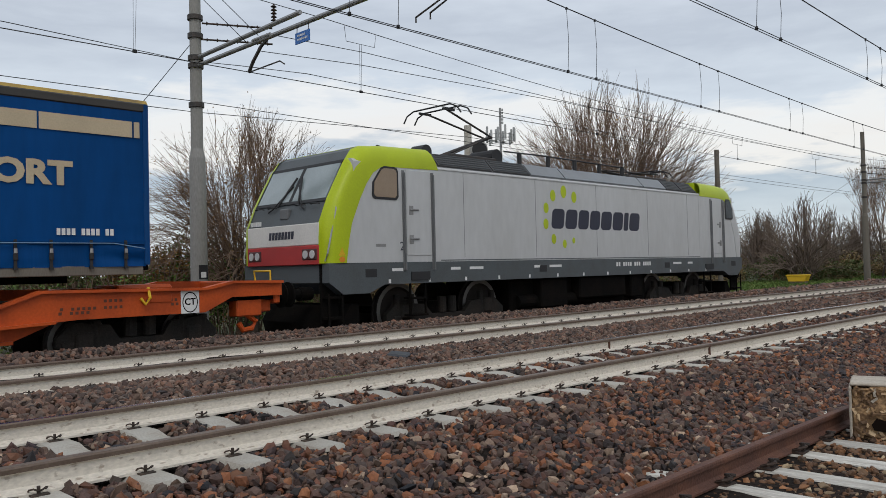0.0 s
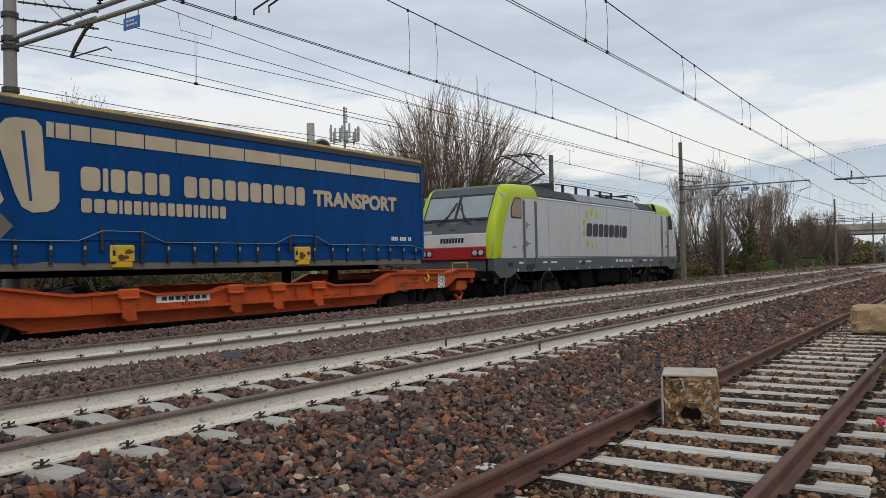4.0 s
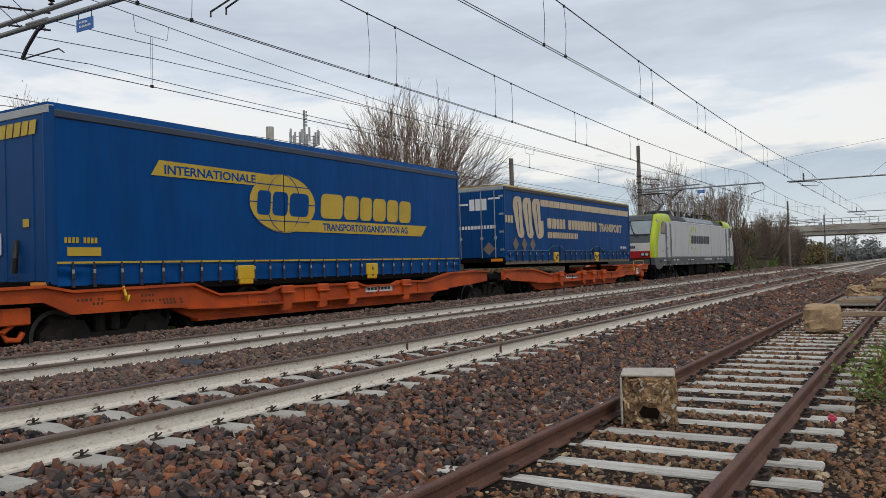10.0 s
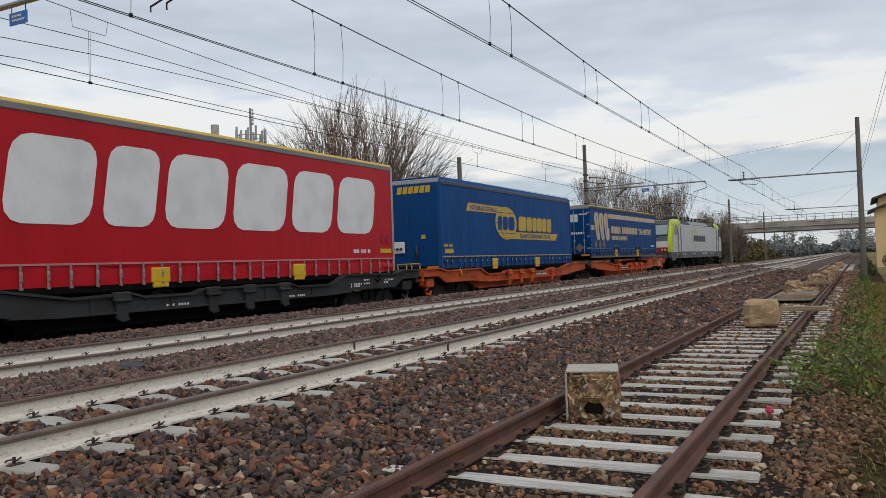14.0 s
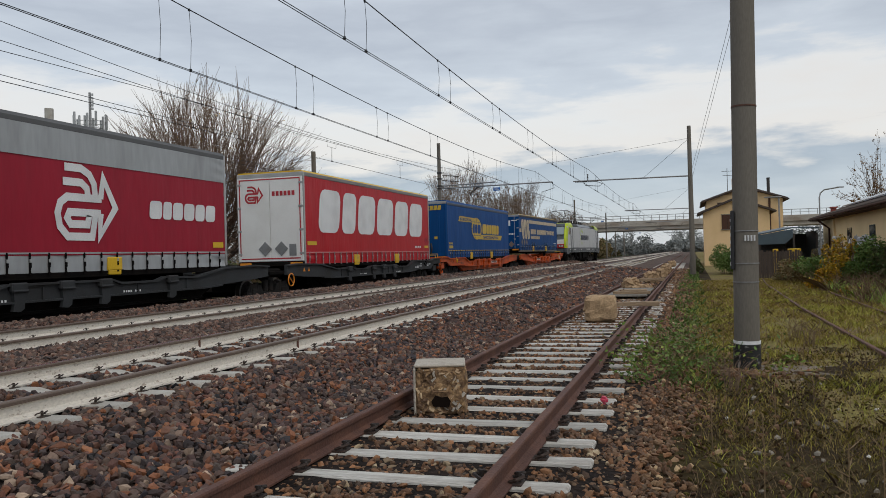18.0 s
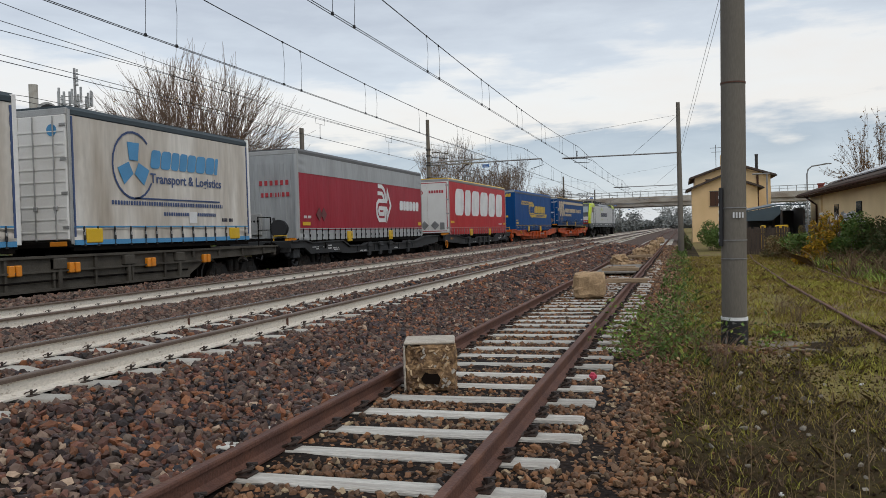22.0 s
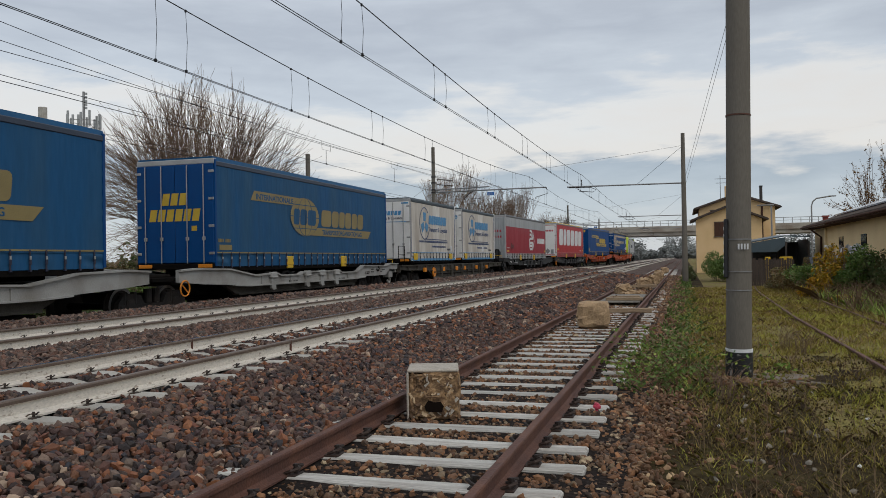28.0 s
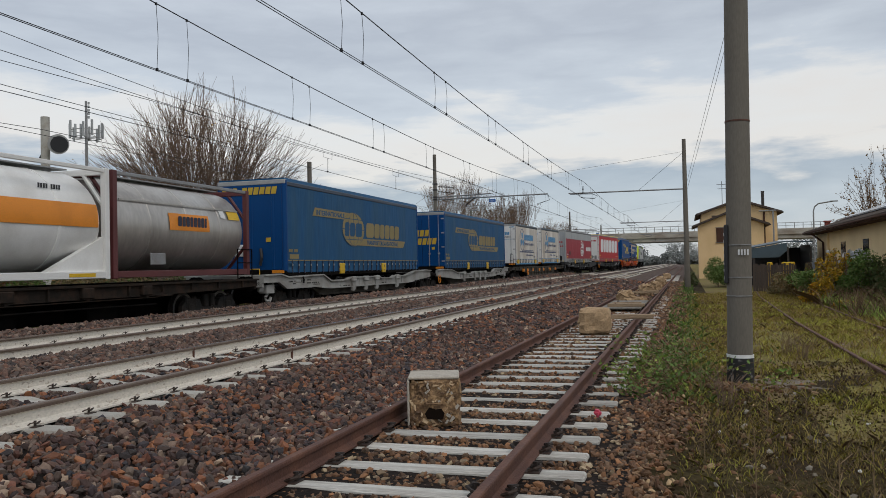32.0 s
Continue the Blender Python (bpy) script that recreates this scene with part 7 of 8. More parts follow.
def bare_tree(name, label, at, height, spread, seed, leaves=0, leaf_m=None, leaf_size=.06, **k):
    segs = branches(at, height, spread, seed, **k)
    T = thing(name, label, "tree", at)
    trunk, crown = Shape(), Shape()
    for p, q, a, b, lv in segs:
        if lv <= 1:
            trunk.tube(p, q, a, b, 8, caps=False)
        else:
            crown.tube(p, q, max(a, .009), max(b, .006), 4 if lv < 4 else 3, caps=False)
    part("trunk", trunk, [BARK], T, "grey-brown trunk and limbs", smooth=True)
    part("crown", crown, [TWIG], T, "crown of bare twigs")
    if leaves:
        r = np.random.RandomState(seed)
        tips = np.array([tuple(q) for p, q, a, b, lv in segs if lv >= 3])
        P = tips[r.randint(0, len(tips), leaves)] + r.normal(size=(leaves, 3)) * .18
        leaf_mesh("foliage", P, leaf_size, leaf_m, seed, T)
    return T


def whip_tree(name, label, at, height, half, seed, trunk_h=2.2, limbs=11, whips=18, side=6, r0=.22, droop=0.0, thin=.011, low=-8, material=None, leaves=0, leaf_m=None, leaf_size=.05, group=""):
    """A tree whose limbs break into long straight shoots that end on an uneven dome."""
    r = random.Random(seed)
    T = thing(name, label, "tree", at, group=group)
    trunk, crown = Shape(), Shape()
    base = Vector((0, 0, trunk_h * .85))
    tall = height - base.z
    trunk.tube((0, 0, -.3), (r.uniform(-.1, .1), r.uniform(-.1, .1), trunk_h * .6), r0 * 1.15, r0, 10, caps=False)
    trunk.tube((0, 0, trunk_h * .55), base, r0, r0 * .9, 10)
    tips = []
    for k in range(limbs):
        a = 2 * math.pi * (k + r.uniform(-.3, .3)) / limbs
        e = math.asin(r.uniform(.08, .93)) if low < 0 else radians(r.uniform(25, 80))
        ld = Vector((math.cos(a) * math.cos(e) * half, math.sin(a) * math.cos(e) * half, math.sin(e) * tall))
        end = base + ld * r.uniform(.22, .38)
        mid = base.lerp(end, .5) + Vector((0, 0, -.06 * tall))
        trunk.tube(base, mid, r0 * .5, r0 * .38, 7, caps=False)
        trunk.tube(mid, end, r0 * .38, r0 * .26, 7, caps=False)
        for w in range(whips):
            aa, ee = a + r.gauss(0, .45), radians(min(89, max(low, math.degrees(e) + r.gauss(0, 22))))
            far = r.uniform(.78, 1.03)
            tip = base + Vector((math.cos(aa) * math.cos(ee) * half, math.sin(aa) * math.cos(ee) * half, math.sin(ee) * tall)) * far
            bow = (mid.lerp(end, r.uniform(.4, 1.0)), end.lerp(tip, .5) + Vector((r.uniform(-.1, .1) * half, r.uniform(-.1, .1) * half, (.10 + droop) * tall)), tip)
            pts = []
            for q in range(6):
                u = q / 5
                pts.append(bow[0] * (1 - u) ** 2 + bow[1] * 2 * u * (1 - u) + bow[2] * u * u + Vector((r.uniform(-1, 1), r.uniform(-1, 1), r.uniform(-1, 1))) * .012 * half)
            for q in range(5):
                crown.tube(pts[q], pts[q + 1], max(thin * .8, thin * (2.3 - .38 * q)), max(thin * .7, thin * (1.92 - .38 * q)), 3, caps=False)
            for q in range(side):
                u = r.uniform(.25, .95)
                j = min(int(u * 5), 4)
                p = pts[j].lerp(pts[j + 1], u * 5 - j)
                dv = (pts[j + 1] - pts[j]).normalized() + Vector((r.uniform(-1, 1), r.uniform(-1, 1), r.uniform(-.5, 1) - droop * 2)) * .55
                ln = half * r.uniform(.1, .28)
                m = p + dv.normalized() * ln * .5
                t = m + (dv.normalized() + Vector((0, 0, .35 - droop * 3))).normalized() * ln * .5
                crown.tube(p, m, thin, thin * .8, 3, caps=False)
                crown.tube(m, t, thin * .8, thin * .6, 3, caps=False)
                tips += [m, t]
    part("trunk", trunk, [BARK], T, "grey-brown trunk and limbs", smooth=True)
    part("crown", crown, [material or TWIG], T, "crown of bare shoots")
    if leaves:
        rr = np.random.RandomState(seed)
        tp = np.array([tuple(q) for q in tips])
        leaf_mesh("foliage", tp[rr.randint(0, len(tp), leaves)] + rr.normal(size=(leaves, 3)) * .06, leaf_size, leaf_m, seed, T)
    return T


def leaf_mesh(name, P, size, material, seed, parent=None, label="", category="shrub", up=0.0):
    """Many small pointed leaves at given points, in one mesh."""
    r = np.random.RandomState(seed)
    n = len(P)
    a = r.normal(size=(n, 3))
    a[:, 2] *= .7
    a /= np.linalg.norm(a, axis=1)[:, None]
    b = np.cross(a, r.normal(size=(n, 3)))
    b /= np.linalg.norm(b, axis=1)[:, None]
    s = size * r.uniform(.6, 1.4, n)[:, None]
    V = np.stack([P - a * s, P + b * s * .45, P + a * s, P - b * s * .45], 1)
    me = bpy.data.meshes.new(name)
    me.vertices.add(n * 4)
    me.vertices.foreach_set("co", V.astype(np.float32).ravel())
    me.loops.add(n * 4)
    me.loops.foreach_set("vertex_index", np.arange(n * 4, dtype=np.int32))
    me.polygons.add(n)
    me.polygons.foreach_set("loop_start", np.arange(0, n * 4, 4, dtype=np.int32))
    me.materials.append(material)
    me.update(calc_edges=True)
    ob = new(name, me)
    if parent:
        ob.parent = parent
        tagged(ob, kind="stuff")
    else:
        tagged(ob, label, category, kind="stuff")
    return ob


def clump(r, n, rx, ry, h, lobes=9):
    """Points in an uneven heap of overlapping lobes, densest near their skins."""
    out = []
    for _ in range(lobes):
        c = np.array([r.uniform(-rx, rx) * .7, r.uniform(-ry, ry) * .7, h * r.uniform(.2, .75)])
        q = np.array([rx, ry, h * .6]) * r.uniform(.25, .5)
        d = r.normal(size=(n // lobes, 3))
        d /= np.linalg.norm(d, axis=1)[:, None]
        out.append(c + d * q * r.uniform(.55, 1.05, (n // lobes, 1)))
    P = np.concatenate(out)
    P[:, 2] = np.abs(P[:, 2])
    return P


def shrub(label, at, rx, ry, h, n, size, material, seed, twigs=14, name="shrub", group="", stem_r=0):
    S = thing(name, label, "shrub", at, group=group)
    r = np.random.RandomState(seed)
    leaf_mesh("foliage", clump(r, n, rx, ry, h), size, material, seed, S)
    if twigs:
        s = Shape()
        rr = random.Random(seed)
        for _ in range(twigs):
            x, y = rr.uniform(-rx, rx) * .6, rr.uniform(-ry, ry) * .6
            s.pipe([(x * .5, y * .5, -.05), (x * .9, y * .9, h * .5), (x * 1.2 + rr.uniform(-.2, .2), y * 1.2 + rr.uniform(-.2, .2), h * rr.uniform(.6, .95))], stem_r or .006 + h * .002, 4)
        part("stem", s, [TWIG], S)
    return S


def bramble(at, stems, length, material, seed):
    """A loose plant of thin arching stems with a leaf to either side of every joint."""
    r = random.Random(seed)
    B = thing("bramble", "leafy green bramble beside the siding", "shrub", at, group="brambles beside the siding")
    s, P = Shape(), []
    for _ in range(stems):
        a, lean, ln = r.uniform(0, 6.28), r.uniform(.15, .75), length * r.uniform(.55, 1.15)
        p, q = Vector((r.uniform(-.12, .12), r.uniform(-.2, .2), -.02)), Vector((math.cos(a) * lean, math.sin(a) * lean, 1)).normalized()
        pts = [p]
        for k in range(7):
            p = p + q * ln / 7
            q = (q + Vector((math.cos(a) * .12, math.sin(a) * .12, -.13)) + Vector((r.uniform(-.1, .1), r.uniform(-.1, .1), 0))).normalized()
            pts.append(p)
            for _ in range(2 if k else 1):
                P.append(tuple(p + Vector((r.uniform(-.045, .045), r.uniform(-.045, .045), r.uniform(-.03, .03)))))
        s.pipe(pts, .003, 3)
    leaf_mesh("foliage", np.array(P), .032, material, seed, B)
    part("stem", s, [DRY], B, kind="stuff")
    return B


def grass_field(name, label, x0, x1, y0, y1, n, h, material, seed, width=.004, patch=.9, thin=None):
    r = np.random.RandomState(seed)
    X, Y = r.uniform(x0, x1, n), y0 + (y1 - y0) * r.rand(n) ** 1.5
    keep = np.array([noise.noise((a * patch, b * patch, seed)) for a, b in zip(X, Y)]) > r.uniform(-.55, .5, n)
    if thin is not None:
        keep &= r.rand(n) < thin(X, Y)
    X, Y = X[keep], Y[keep]
    n = len(X)
    Z = np.interp(X, PX, PZ) - .01
    a = r.uniform(0, 2 * math.pi, n)
    hh = h * r.uniform(.4, 1.3, n) * np.clip(Y / 8, 1, 2.2) ** .3
    w = width * np.clip(Y / 6, .7, 5)
    lean = r.normal(size=(n, 2)) * hh[:, None] * .7
    B = np.stack([X, Y, Z], 1)
    d = np.stack([np.cos(a), np.sin(a), 0 * a], 1) * w[:, None]
    mid = B + np.stack([lean[:, 0] * .35, lean[:, 1] * .35, hh * .6], 1)
    tip = B + np.stack([lean[:, 0], lean[:, 1], hh], 1)
    V = np.stack([B - d, B + d, mid + d * .8, tip, mid - d * .8], 1)
    me = bpy.data.meshes.new(name)
    me.vertices.add(n * 5)
    me.vertices.foreach_set("co", V.astype(np.float32).ravel())
    me.loops.add(n * 5)
    me.loops.foreach_set("vertex_index", np.arange(n * 5, dtype=np.int32))
    me.polygons.add(n)
    me.polygons.foreach_set("loop_start", np.arange(0, n * 5, 5, dtype=np.int32))
    me.materials.append(material)
    me.update(calc_edges=True)
    tagged(new(name, me), label, "grass", kind="stuff")


def build_plants():
    # across the tracks
    whip_tree("bare_tree", "broad bare tree with a dome of straight shoots", (-21.9, 33.7, -1), 10.75, 5.7, 3, 3.0, 22, 28, 11, .26, thin=.0098, low=-4, leaves=900, leaf_m=LEAF_YELLOW, leaf_size=.04)
    whip_tree("bare_tree", "low bare tree with tangled arching twigs and brown leaves", (-20.5, 12.7, -1), 6.5, 3.5, 8, 1.7, 16, 22, 13, .17, droop=.10, thin=.0062, low=-30, leaves=5200, leaf_m=LEAF_RUSSET, leaf_size=.032)
    whip_tree("bare_tree", "thin bare tree with a few withered leaves", (-25, 20, -1), 4.6, 2.2, 12, 1.0, 8, 9, 6, .12, thin=.008, leaves=500, leaf_m=LEAF_RUSSET, leaf_size=.035)
    grey_twig = mat("grey_brown_twigs", (0.20, 0.155, 0.125), 0.9, gvar=.2, spec=.15)
    for i, (x, y, h, s) in enumerate(((-26.4, 70, 7.4, 4.4), (-33, 76, 6.5, 3.6), (-21.5, 80, 6.0, 3.2), (-29, 84, 7.0, 4.0), (-37, 88, 7, 4), (-24.5, 94, 7.5, 3.6), (-31, 100, 8, 4), (-20.5, 112, 6.5, 3), (-26, 122, 7.5, 4), (-22, 134, 7, 3.6), (-40, 70, 7, 4), (-38, 54, 5.5, 3.4), (-44, 44, 5.5, 3.4), (-19.2, 104, 6.5, 3.0), (-19.6, 119, 7.5, 3.4), (-18.8, 130, 7.0, 3.2), (-20.5, 143, 8.0, 3.6), (-19.5, 153, 7.0, 3.4), (-24, 148, 9.0, 4.0), (-17.9, 92, 4.6, 2.2))):
        whip_tree("bare_bush", "tall grey-brown bush of bare shoots beyond the line", (x, y, -1), h, s, 20 + i, .5, 12, 15, 5, .13, thin=.016 + .00004 * y, low=5, material=grey_twig, leaves=300, leaf_m=LEAF_BROWN, leaf_size=.07, group="bare bushes beyond the line")
    for i, (x, y, h, s) in enumerate(((-24, 82, 9.5, .7), (-20, 92, 9, .8), (-28, 96, 10, .7), (-22, 108, 10, .7), (-19, 120, 8, .9))):
        bare_tree("bare_tree", "slender bare tree in the thicket beside the line", (x, y, -1), h, s, 20 + i, stems=6, levels=5, kids=3, up=.5, r0=.14, trunk_h=1.5, leaves=250, leaf_m=LEAF_BROWN, leaf_size=.09)
    for i, (x, y, h) in enumerate(((-19.5, 84, 7.5), (-21, 90, 6.5), (-17.8, 98, 6.2), (-20.5, 104, 8.5))):
        T = bare_tree("ivy_tree", "dead tree clad in dark ivy", (x, y, -1), h + 1, .5, 40 + i, stems=4, levels=3, kids=3, up=.8, r0=.25, trunk_h=2.5)
        r = np.random.RandomState(50 + i)
        leaf_mesh("foliage", clump(r, 2000, .9, .9, h, 12) * np.array([1, 1, .92]), .11, LEAF_DARK, 50 + i, T)
    rr = random.Random(77)
    for i in range(34):
        y = -4 + i * 1.35
        x = -19.2 - rr.random() * 2.5 - (i % 2) * 1.6
        h = rr.uniform(2.0, 3.2) if y < 18 else rr.uniform(1.4, 2.2)
        shrub("scrubby undergrowth beyond the train", (x, y, -1), 1.5, 1.5, h, 1900, .058, rr.choice((LEAF_GREEN, LEAF_BROWN, LEAF_DARK, LEAF_BROWN)), 100 + i, 26, group="thicket beyond the line")
    for i in range(15):
        shrub("tall tangled thicket with brown leaves beyond the train", (-22.3 - rr.random() * 1.2, 3.5 + i * 1.35, -1), 1.8, 1.6, rr.uniform(3.2, 4.4), 3800, .052, (LEAF_BROWN, LEAF_RUSSET, LEAF_GREEN, LEAF_DARK)[i % 4], 480 + i, 40, group="thicket beyond the line", stem_r=.012)
    for i in range(26):
        y = 68 + i * 2.6
        x = -23.5 - rr.random() * 7 + (3 if y > 95 else 0)
        shrub("brown scrub at the foot of the bare bushes", (x, y + 3, -1), 2.4, 2.4, rr.uniform(1.8, 3.2), 1500, .13, rr.choice((LEAF_BROWN, LEAF_DARK, LEAF_BROWN)), 400 + i, 24, group="scrub far along the line")
    for i, (x, y, h) in enumerate(((-18.5, 97, 2.6), (-18.2, 90, 1.8), (-19.5, 106, 3.0), (-18.4, 113, 2.4))):
        shrub("yellowing green bush beside the far track", (x, y, -1), 1.7, 1.7, h, 1500, .085, LEAF_LIME if i % 2 == 0 else LEAF_GREEN, 470 + i, 16, group="scrub far along the line")
    for i in range(10):
        shrub("brown scrub across the line", (-30 - rr.random() * 6, 38 + i * 3.4, -1), 2.0, 2.0, rr.uniform(1.8, 3.0), 1300, .1, rr.choice((LEAF_BROWN, LEAF_DARK)), 450 + i, 20, group="scrub far along the line")
    grass_field("grass", "green grass strip across the line", -32, -15.4, 40, 110, 60000, .22, LEAF_GREEN, 37, .012, patch=.4)
    grass_field("weeds", "green weeds along the far edge of the ballast", -18.5, -16.6, 2, 60, 14000, .28, LEAF_GREEN, 31, .014)
    # beside the siding
    patchy = lambda x, y, q: np.sin(x * 2.3 + q + 2 * np.sin(y * .8 + q)) + np.sin(y * 1.7 + x * .6 + q * 2) * .9 + .5 * np.sin(x * 6 - y * 4)
    dens = lambda x, y: np.clip((x + .15) / .4, 0.03, 1)
    grass_field("grass", "short green and brown grass", -.15, 9, 2.2, 40, 260000, .07, GRASS, 32, .0026, patch=1.3, thin=lambda x, y: dens(x, y) * np.clip((y - 2) / 5, .75, 1) * np.where(patchy(x, y, .3) > -.2, 1, .35))
    grass_field("grass", "tufts of fresh yellow-green grass", -.1, 7, 2.4, 30, 110000, .075, leaf_mat("fresh_grass", [(.34, .34, .06), (.44, .40, .08), (.28, .28, .05)]), 33, .003, patch=.8, thin=lambda x, y: np.clip((x + .1) / .3, 0, 1) * np.clip((y - 3) / 6, .3, 1) * np.where(patchy(x, y, 1.7) > .35, 1, .1))
    grass_field("grass", "dry brown stalks standing in the grass", -.1, 8, 2.2, 30, 70000, .11, DRY, 34, .0022, patch=.9, thin=lambda x, y: dens(x, y) * np.clip((10 - y) / 4, .12, 1))
    grass_field("moss", "low dark moss and clover", .0, 6, 2.2, 30, 30000, .02, GRASS, 35, .004, patch=.6, thin=dens)
    grass_field("weeds", "weeds along the siding", -.45, .35, 9, 60, 3500, .10, LEAF_GREEN, 36, .006, patch=.6)
    for i in range(30):
        x, y = rr.uniform(.1, 3.4), rr.uniform(3.6, 14)
        hh = rr.uniform(.25, .6)
        D = thing("dry_stalk", "withered brown weed stalk", "weed", (x, y, ground_z(x) - .01), group="withered stalks")
        part("stalk", Shape().pipe([(0, 0, 0), (rr.uniform(-.01, .01), 0, hh * .6), (0, 0, hh)], .004, 4), [DRY], D)
        for q in range(7):
            z = hh * (.4 + .09 * q)
            part("twig", Shape().pipe([(0, 0, z), (rr.uniform(-.08, .08), rr.uniform(-.08, .08), z + .05)], .003, 3), [DRY], D)
    for i, (x, y, k, ln, m) in enumerate(((-.45, 9.3, 16, .55, 0), (-.2, 9.7, 20, .7, 0), (-.5, 10.2, 16, .6, 1), (-.25, 10.6, 22, .85, 0), (.02, 10.1, 14, .6, 1), (-.4, 11.2, 18, .8, 1), (-.1, 11.5, 18, .85, 0), (-.35, 12.2, 10, .6, 1), (-.05, 12.6, 10, .65, 0), (-.2, 14.2, 6, .5, 0), (.1, 17.8, 6, .5, 1), (.35, 10.35, 9, 1.25, 0), (.98, 10.5, 6, .45, 1), (.2, 25, 8, .6, 0), (.1, 30, 8, .6, 1))):
        bramble((x - .08, y, ground_z(x)), max(5, k * 2 // 3), ln, (LEAF_GREEN, LEAF_LIME)[m], 800 + i)
    for i, (x, y) in enumerate(((1.7, 13.2), (1.55, 14.0), (.42, 9.2), (2.0, 8.0), (2.3, 7.2))):
        shrub("withered brown weeds in the grass", (x, y, ground_z(x)), .22, .22, .42, 90, .012, LEAF_BROWN, 830 + i, 26, group="brambles beside the siding", stem_r=.0025)
    grass_field("grass", "tall green grass at the foot of the hedge", 4.2, 12, 17, 33, 34000, .26, leaf_mat("lush_grass", [(.26, .36, .07), (.34, .42, .10), (.20, .28, .06)]), 38, .004, patch=.35)
    grass_field("grass", "dry stalks at the foot of the hedge", 4.0, 12, 22, 33, 5000, .5, DRY, 39, .003, patch=.4)
    for at, rx, ry, h, n, m, sd in (((1.9, 50, -.5), 1.0, 3, 1.8, 3200, LEAF_GREEN, 60), ((2.9, 52, -.5), 1.2, 3, 1.5, 2600, LEAF_DARK, 62), ((.35, 56, -.5), .4, 4, .9, 1500, LEAF_DARK, 63), ((4.5, 33, -.5), .8, 1.4, 1.2, 1300, LEAF_GREEN, 64), ((5.6, 31.5, -.5), 1.1, 1.8, 1.9, 3200, LEAF_GREEN, 65), ((7.0, 30, -.5), 1.4, 2.2, 1.9, 4200, LEAF_DARK, 66), ((9.2, 30, -.5), 1.6, 2.4, 2.0, 4200, LEAF_GREEN, 67), ((4.75, 30.5, -.5), .75, .8, 1.35, 1300, LEAF_YELLOW, 68), ((3.9, 29.5, -.5), .35, .4, .5, 220, LEAF_YELLOW, 72), ((4.6, 25.5, -.5), .5, .5, .4, 260, LEAF_YELLOW, 73), ((4.2, 36, -.5), 1.0, 2, 1.1, 1800, LEAF_BROWN, 69), ((5.15, 32.3, -.5), .6, .8, 2.05, 1200, LEAF_YELLOW, 70), ((12, 31, -.5), 2, 2.5, 2.1, 3600, LEAF_DARK, 71)):
        shrub("dense hedge of green and yellowing leaves" if m is not LEAF_YELLOW else "bush with bright yellow autumn leaves", at, rx, ry, h, int(n * 1.5), .062, m, sd, 14, group="hedge by the gardens")
    for i, (x, y) in enumerate(((16.6, 79), (22, 84))):
        whip_tree("autumn_tree", "thin tree with a few yellowing leaves behind the house", (x, y, -.8), 11.2, 4.2, 90 + i, 3.5, 11, 14, 6, .18, thin=.014, leaves=3800, leaf_m=LEAF_RUSSET, leaf_size=.085)
    # woods beyond the bridge and along the horizon, distance haze painted into their leaves
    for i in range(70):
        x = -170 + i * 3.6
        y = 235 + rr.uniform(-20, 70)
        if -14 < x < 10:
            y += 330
        S = thing("far_tree", "bare tree far down the line, haze put into its leaf colour", "tree", (x, y, -1.7), group="far woods")
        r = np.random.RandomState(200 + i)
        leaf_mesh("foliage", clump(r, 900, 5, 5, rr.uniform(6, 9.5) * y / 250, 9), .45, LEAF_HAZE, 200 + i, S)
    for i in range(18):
        S = thing("far_tree", "woods on the horizon, greyed by haze in the leaf colour", "tree", (-70 + i * 7, 430 + rr.uniform(-20, 60), -1.6), group="far woods")
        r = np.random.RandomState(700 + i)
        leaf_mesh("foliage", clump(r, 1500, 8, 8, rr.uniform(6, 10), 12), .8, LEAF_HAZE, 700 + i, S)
    for i in range(40):
        y = 118 + i * 5.5
        for x, h in ((-21 - rr.random() * 5 - .03 * (y - 118), rr.uniform(5, 7.5)), (6 + rr.random() * 5 + .02 * y, rr.uniform(2, 4) if y > 170 else 1.5)):
            if x > 0 and y < 160:
                continue
            S = thing("far_tree", "brown scrubby tree beside the line beyond the bridge", "tree", (x, y, -1.25), group="far woods")
            r = np.random.RandomState(600 + i + int(x > 0) * 50)
            leaf_mesh("foliage", clump(r, 1000, 3.2, 3.2, h, 10), .2 + y * .0006, (LEAF_BROWN, LEAF_DARK, LEAF_BROWN)[i % 3], 600 + i, S)
    for i in range(22):
        x = -120 + i * 4.2
        y = 90 + 35 * math.sin(i)
        if x > -30:
            continue
        S = thing("far_tree", "bare tree in the thicket far across the line", "tree", (x, y, -1.7), group="far woods")
        r = np.random.RandomState(300 + i)
        leaf_mesh("foliage", clump(r, 900, 3.5, 3.5, rr.uniform(3, 5.5), 9), .28, LEAF_BROWN if i % 2 else LEAF_DARK, 300 + i, S)


build_plants()

# ---- things on the siding, the houses, the bridge ----
BLOCK_C = mat("crumbling_concrete", (0.35, 0.22, 0.11), 0.95, col2=(0.14, 0.08, 0.042), scale=14, amount=0.9, grain=26, gvar=0.45, bump=1.0, lo=.4, hi=.6)
BLOCK_T = mat("pale_concrete_edge", (0.46, 0.41, 0.34), 0.9, col2=(0.36, 0.31, 0.25), scale=9, amount=.8, grain=40, gvar=.2, bump=.4)
SAWN = mat("weathered_timber", (0.33, 0.235, 0.145), 0.85, col2=(0.2, 0.14, 0.09), scale=4, amount=.8, grain=30, gvar=.3, bump=.4, stretch=(.5, 4, 4))
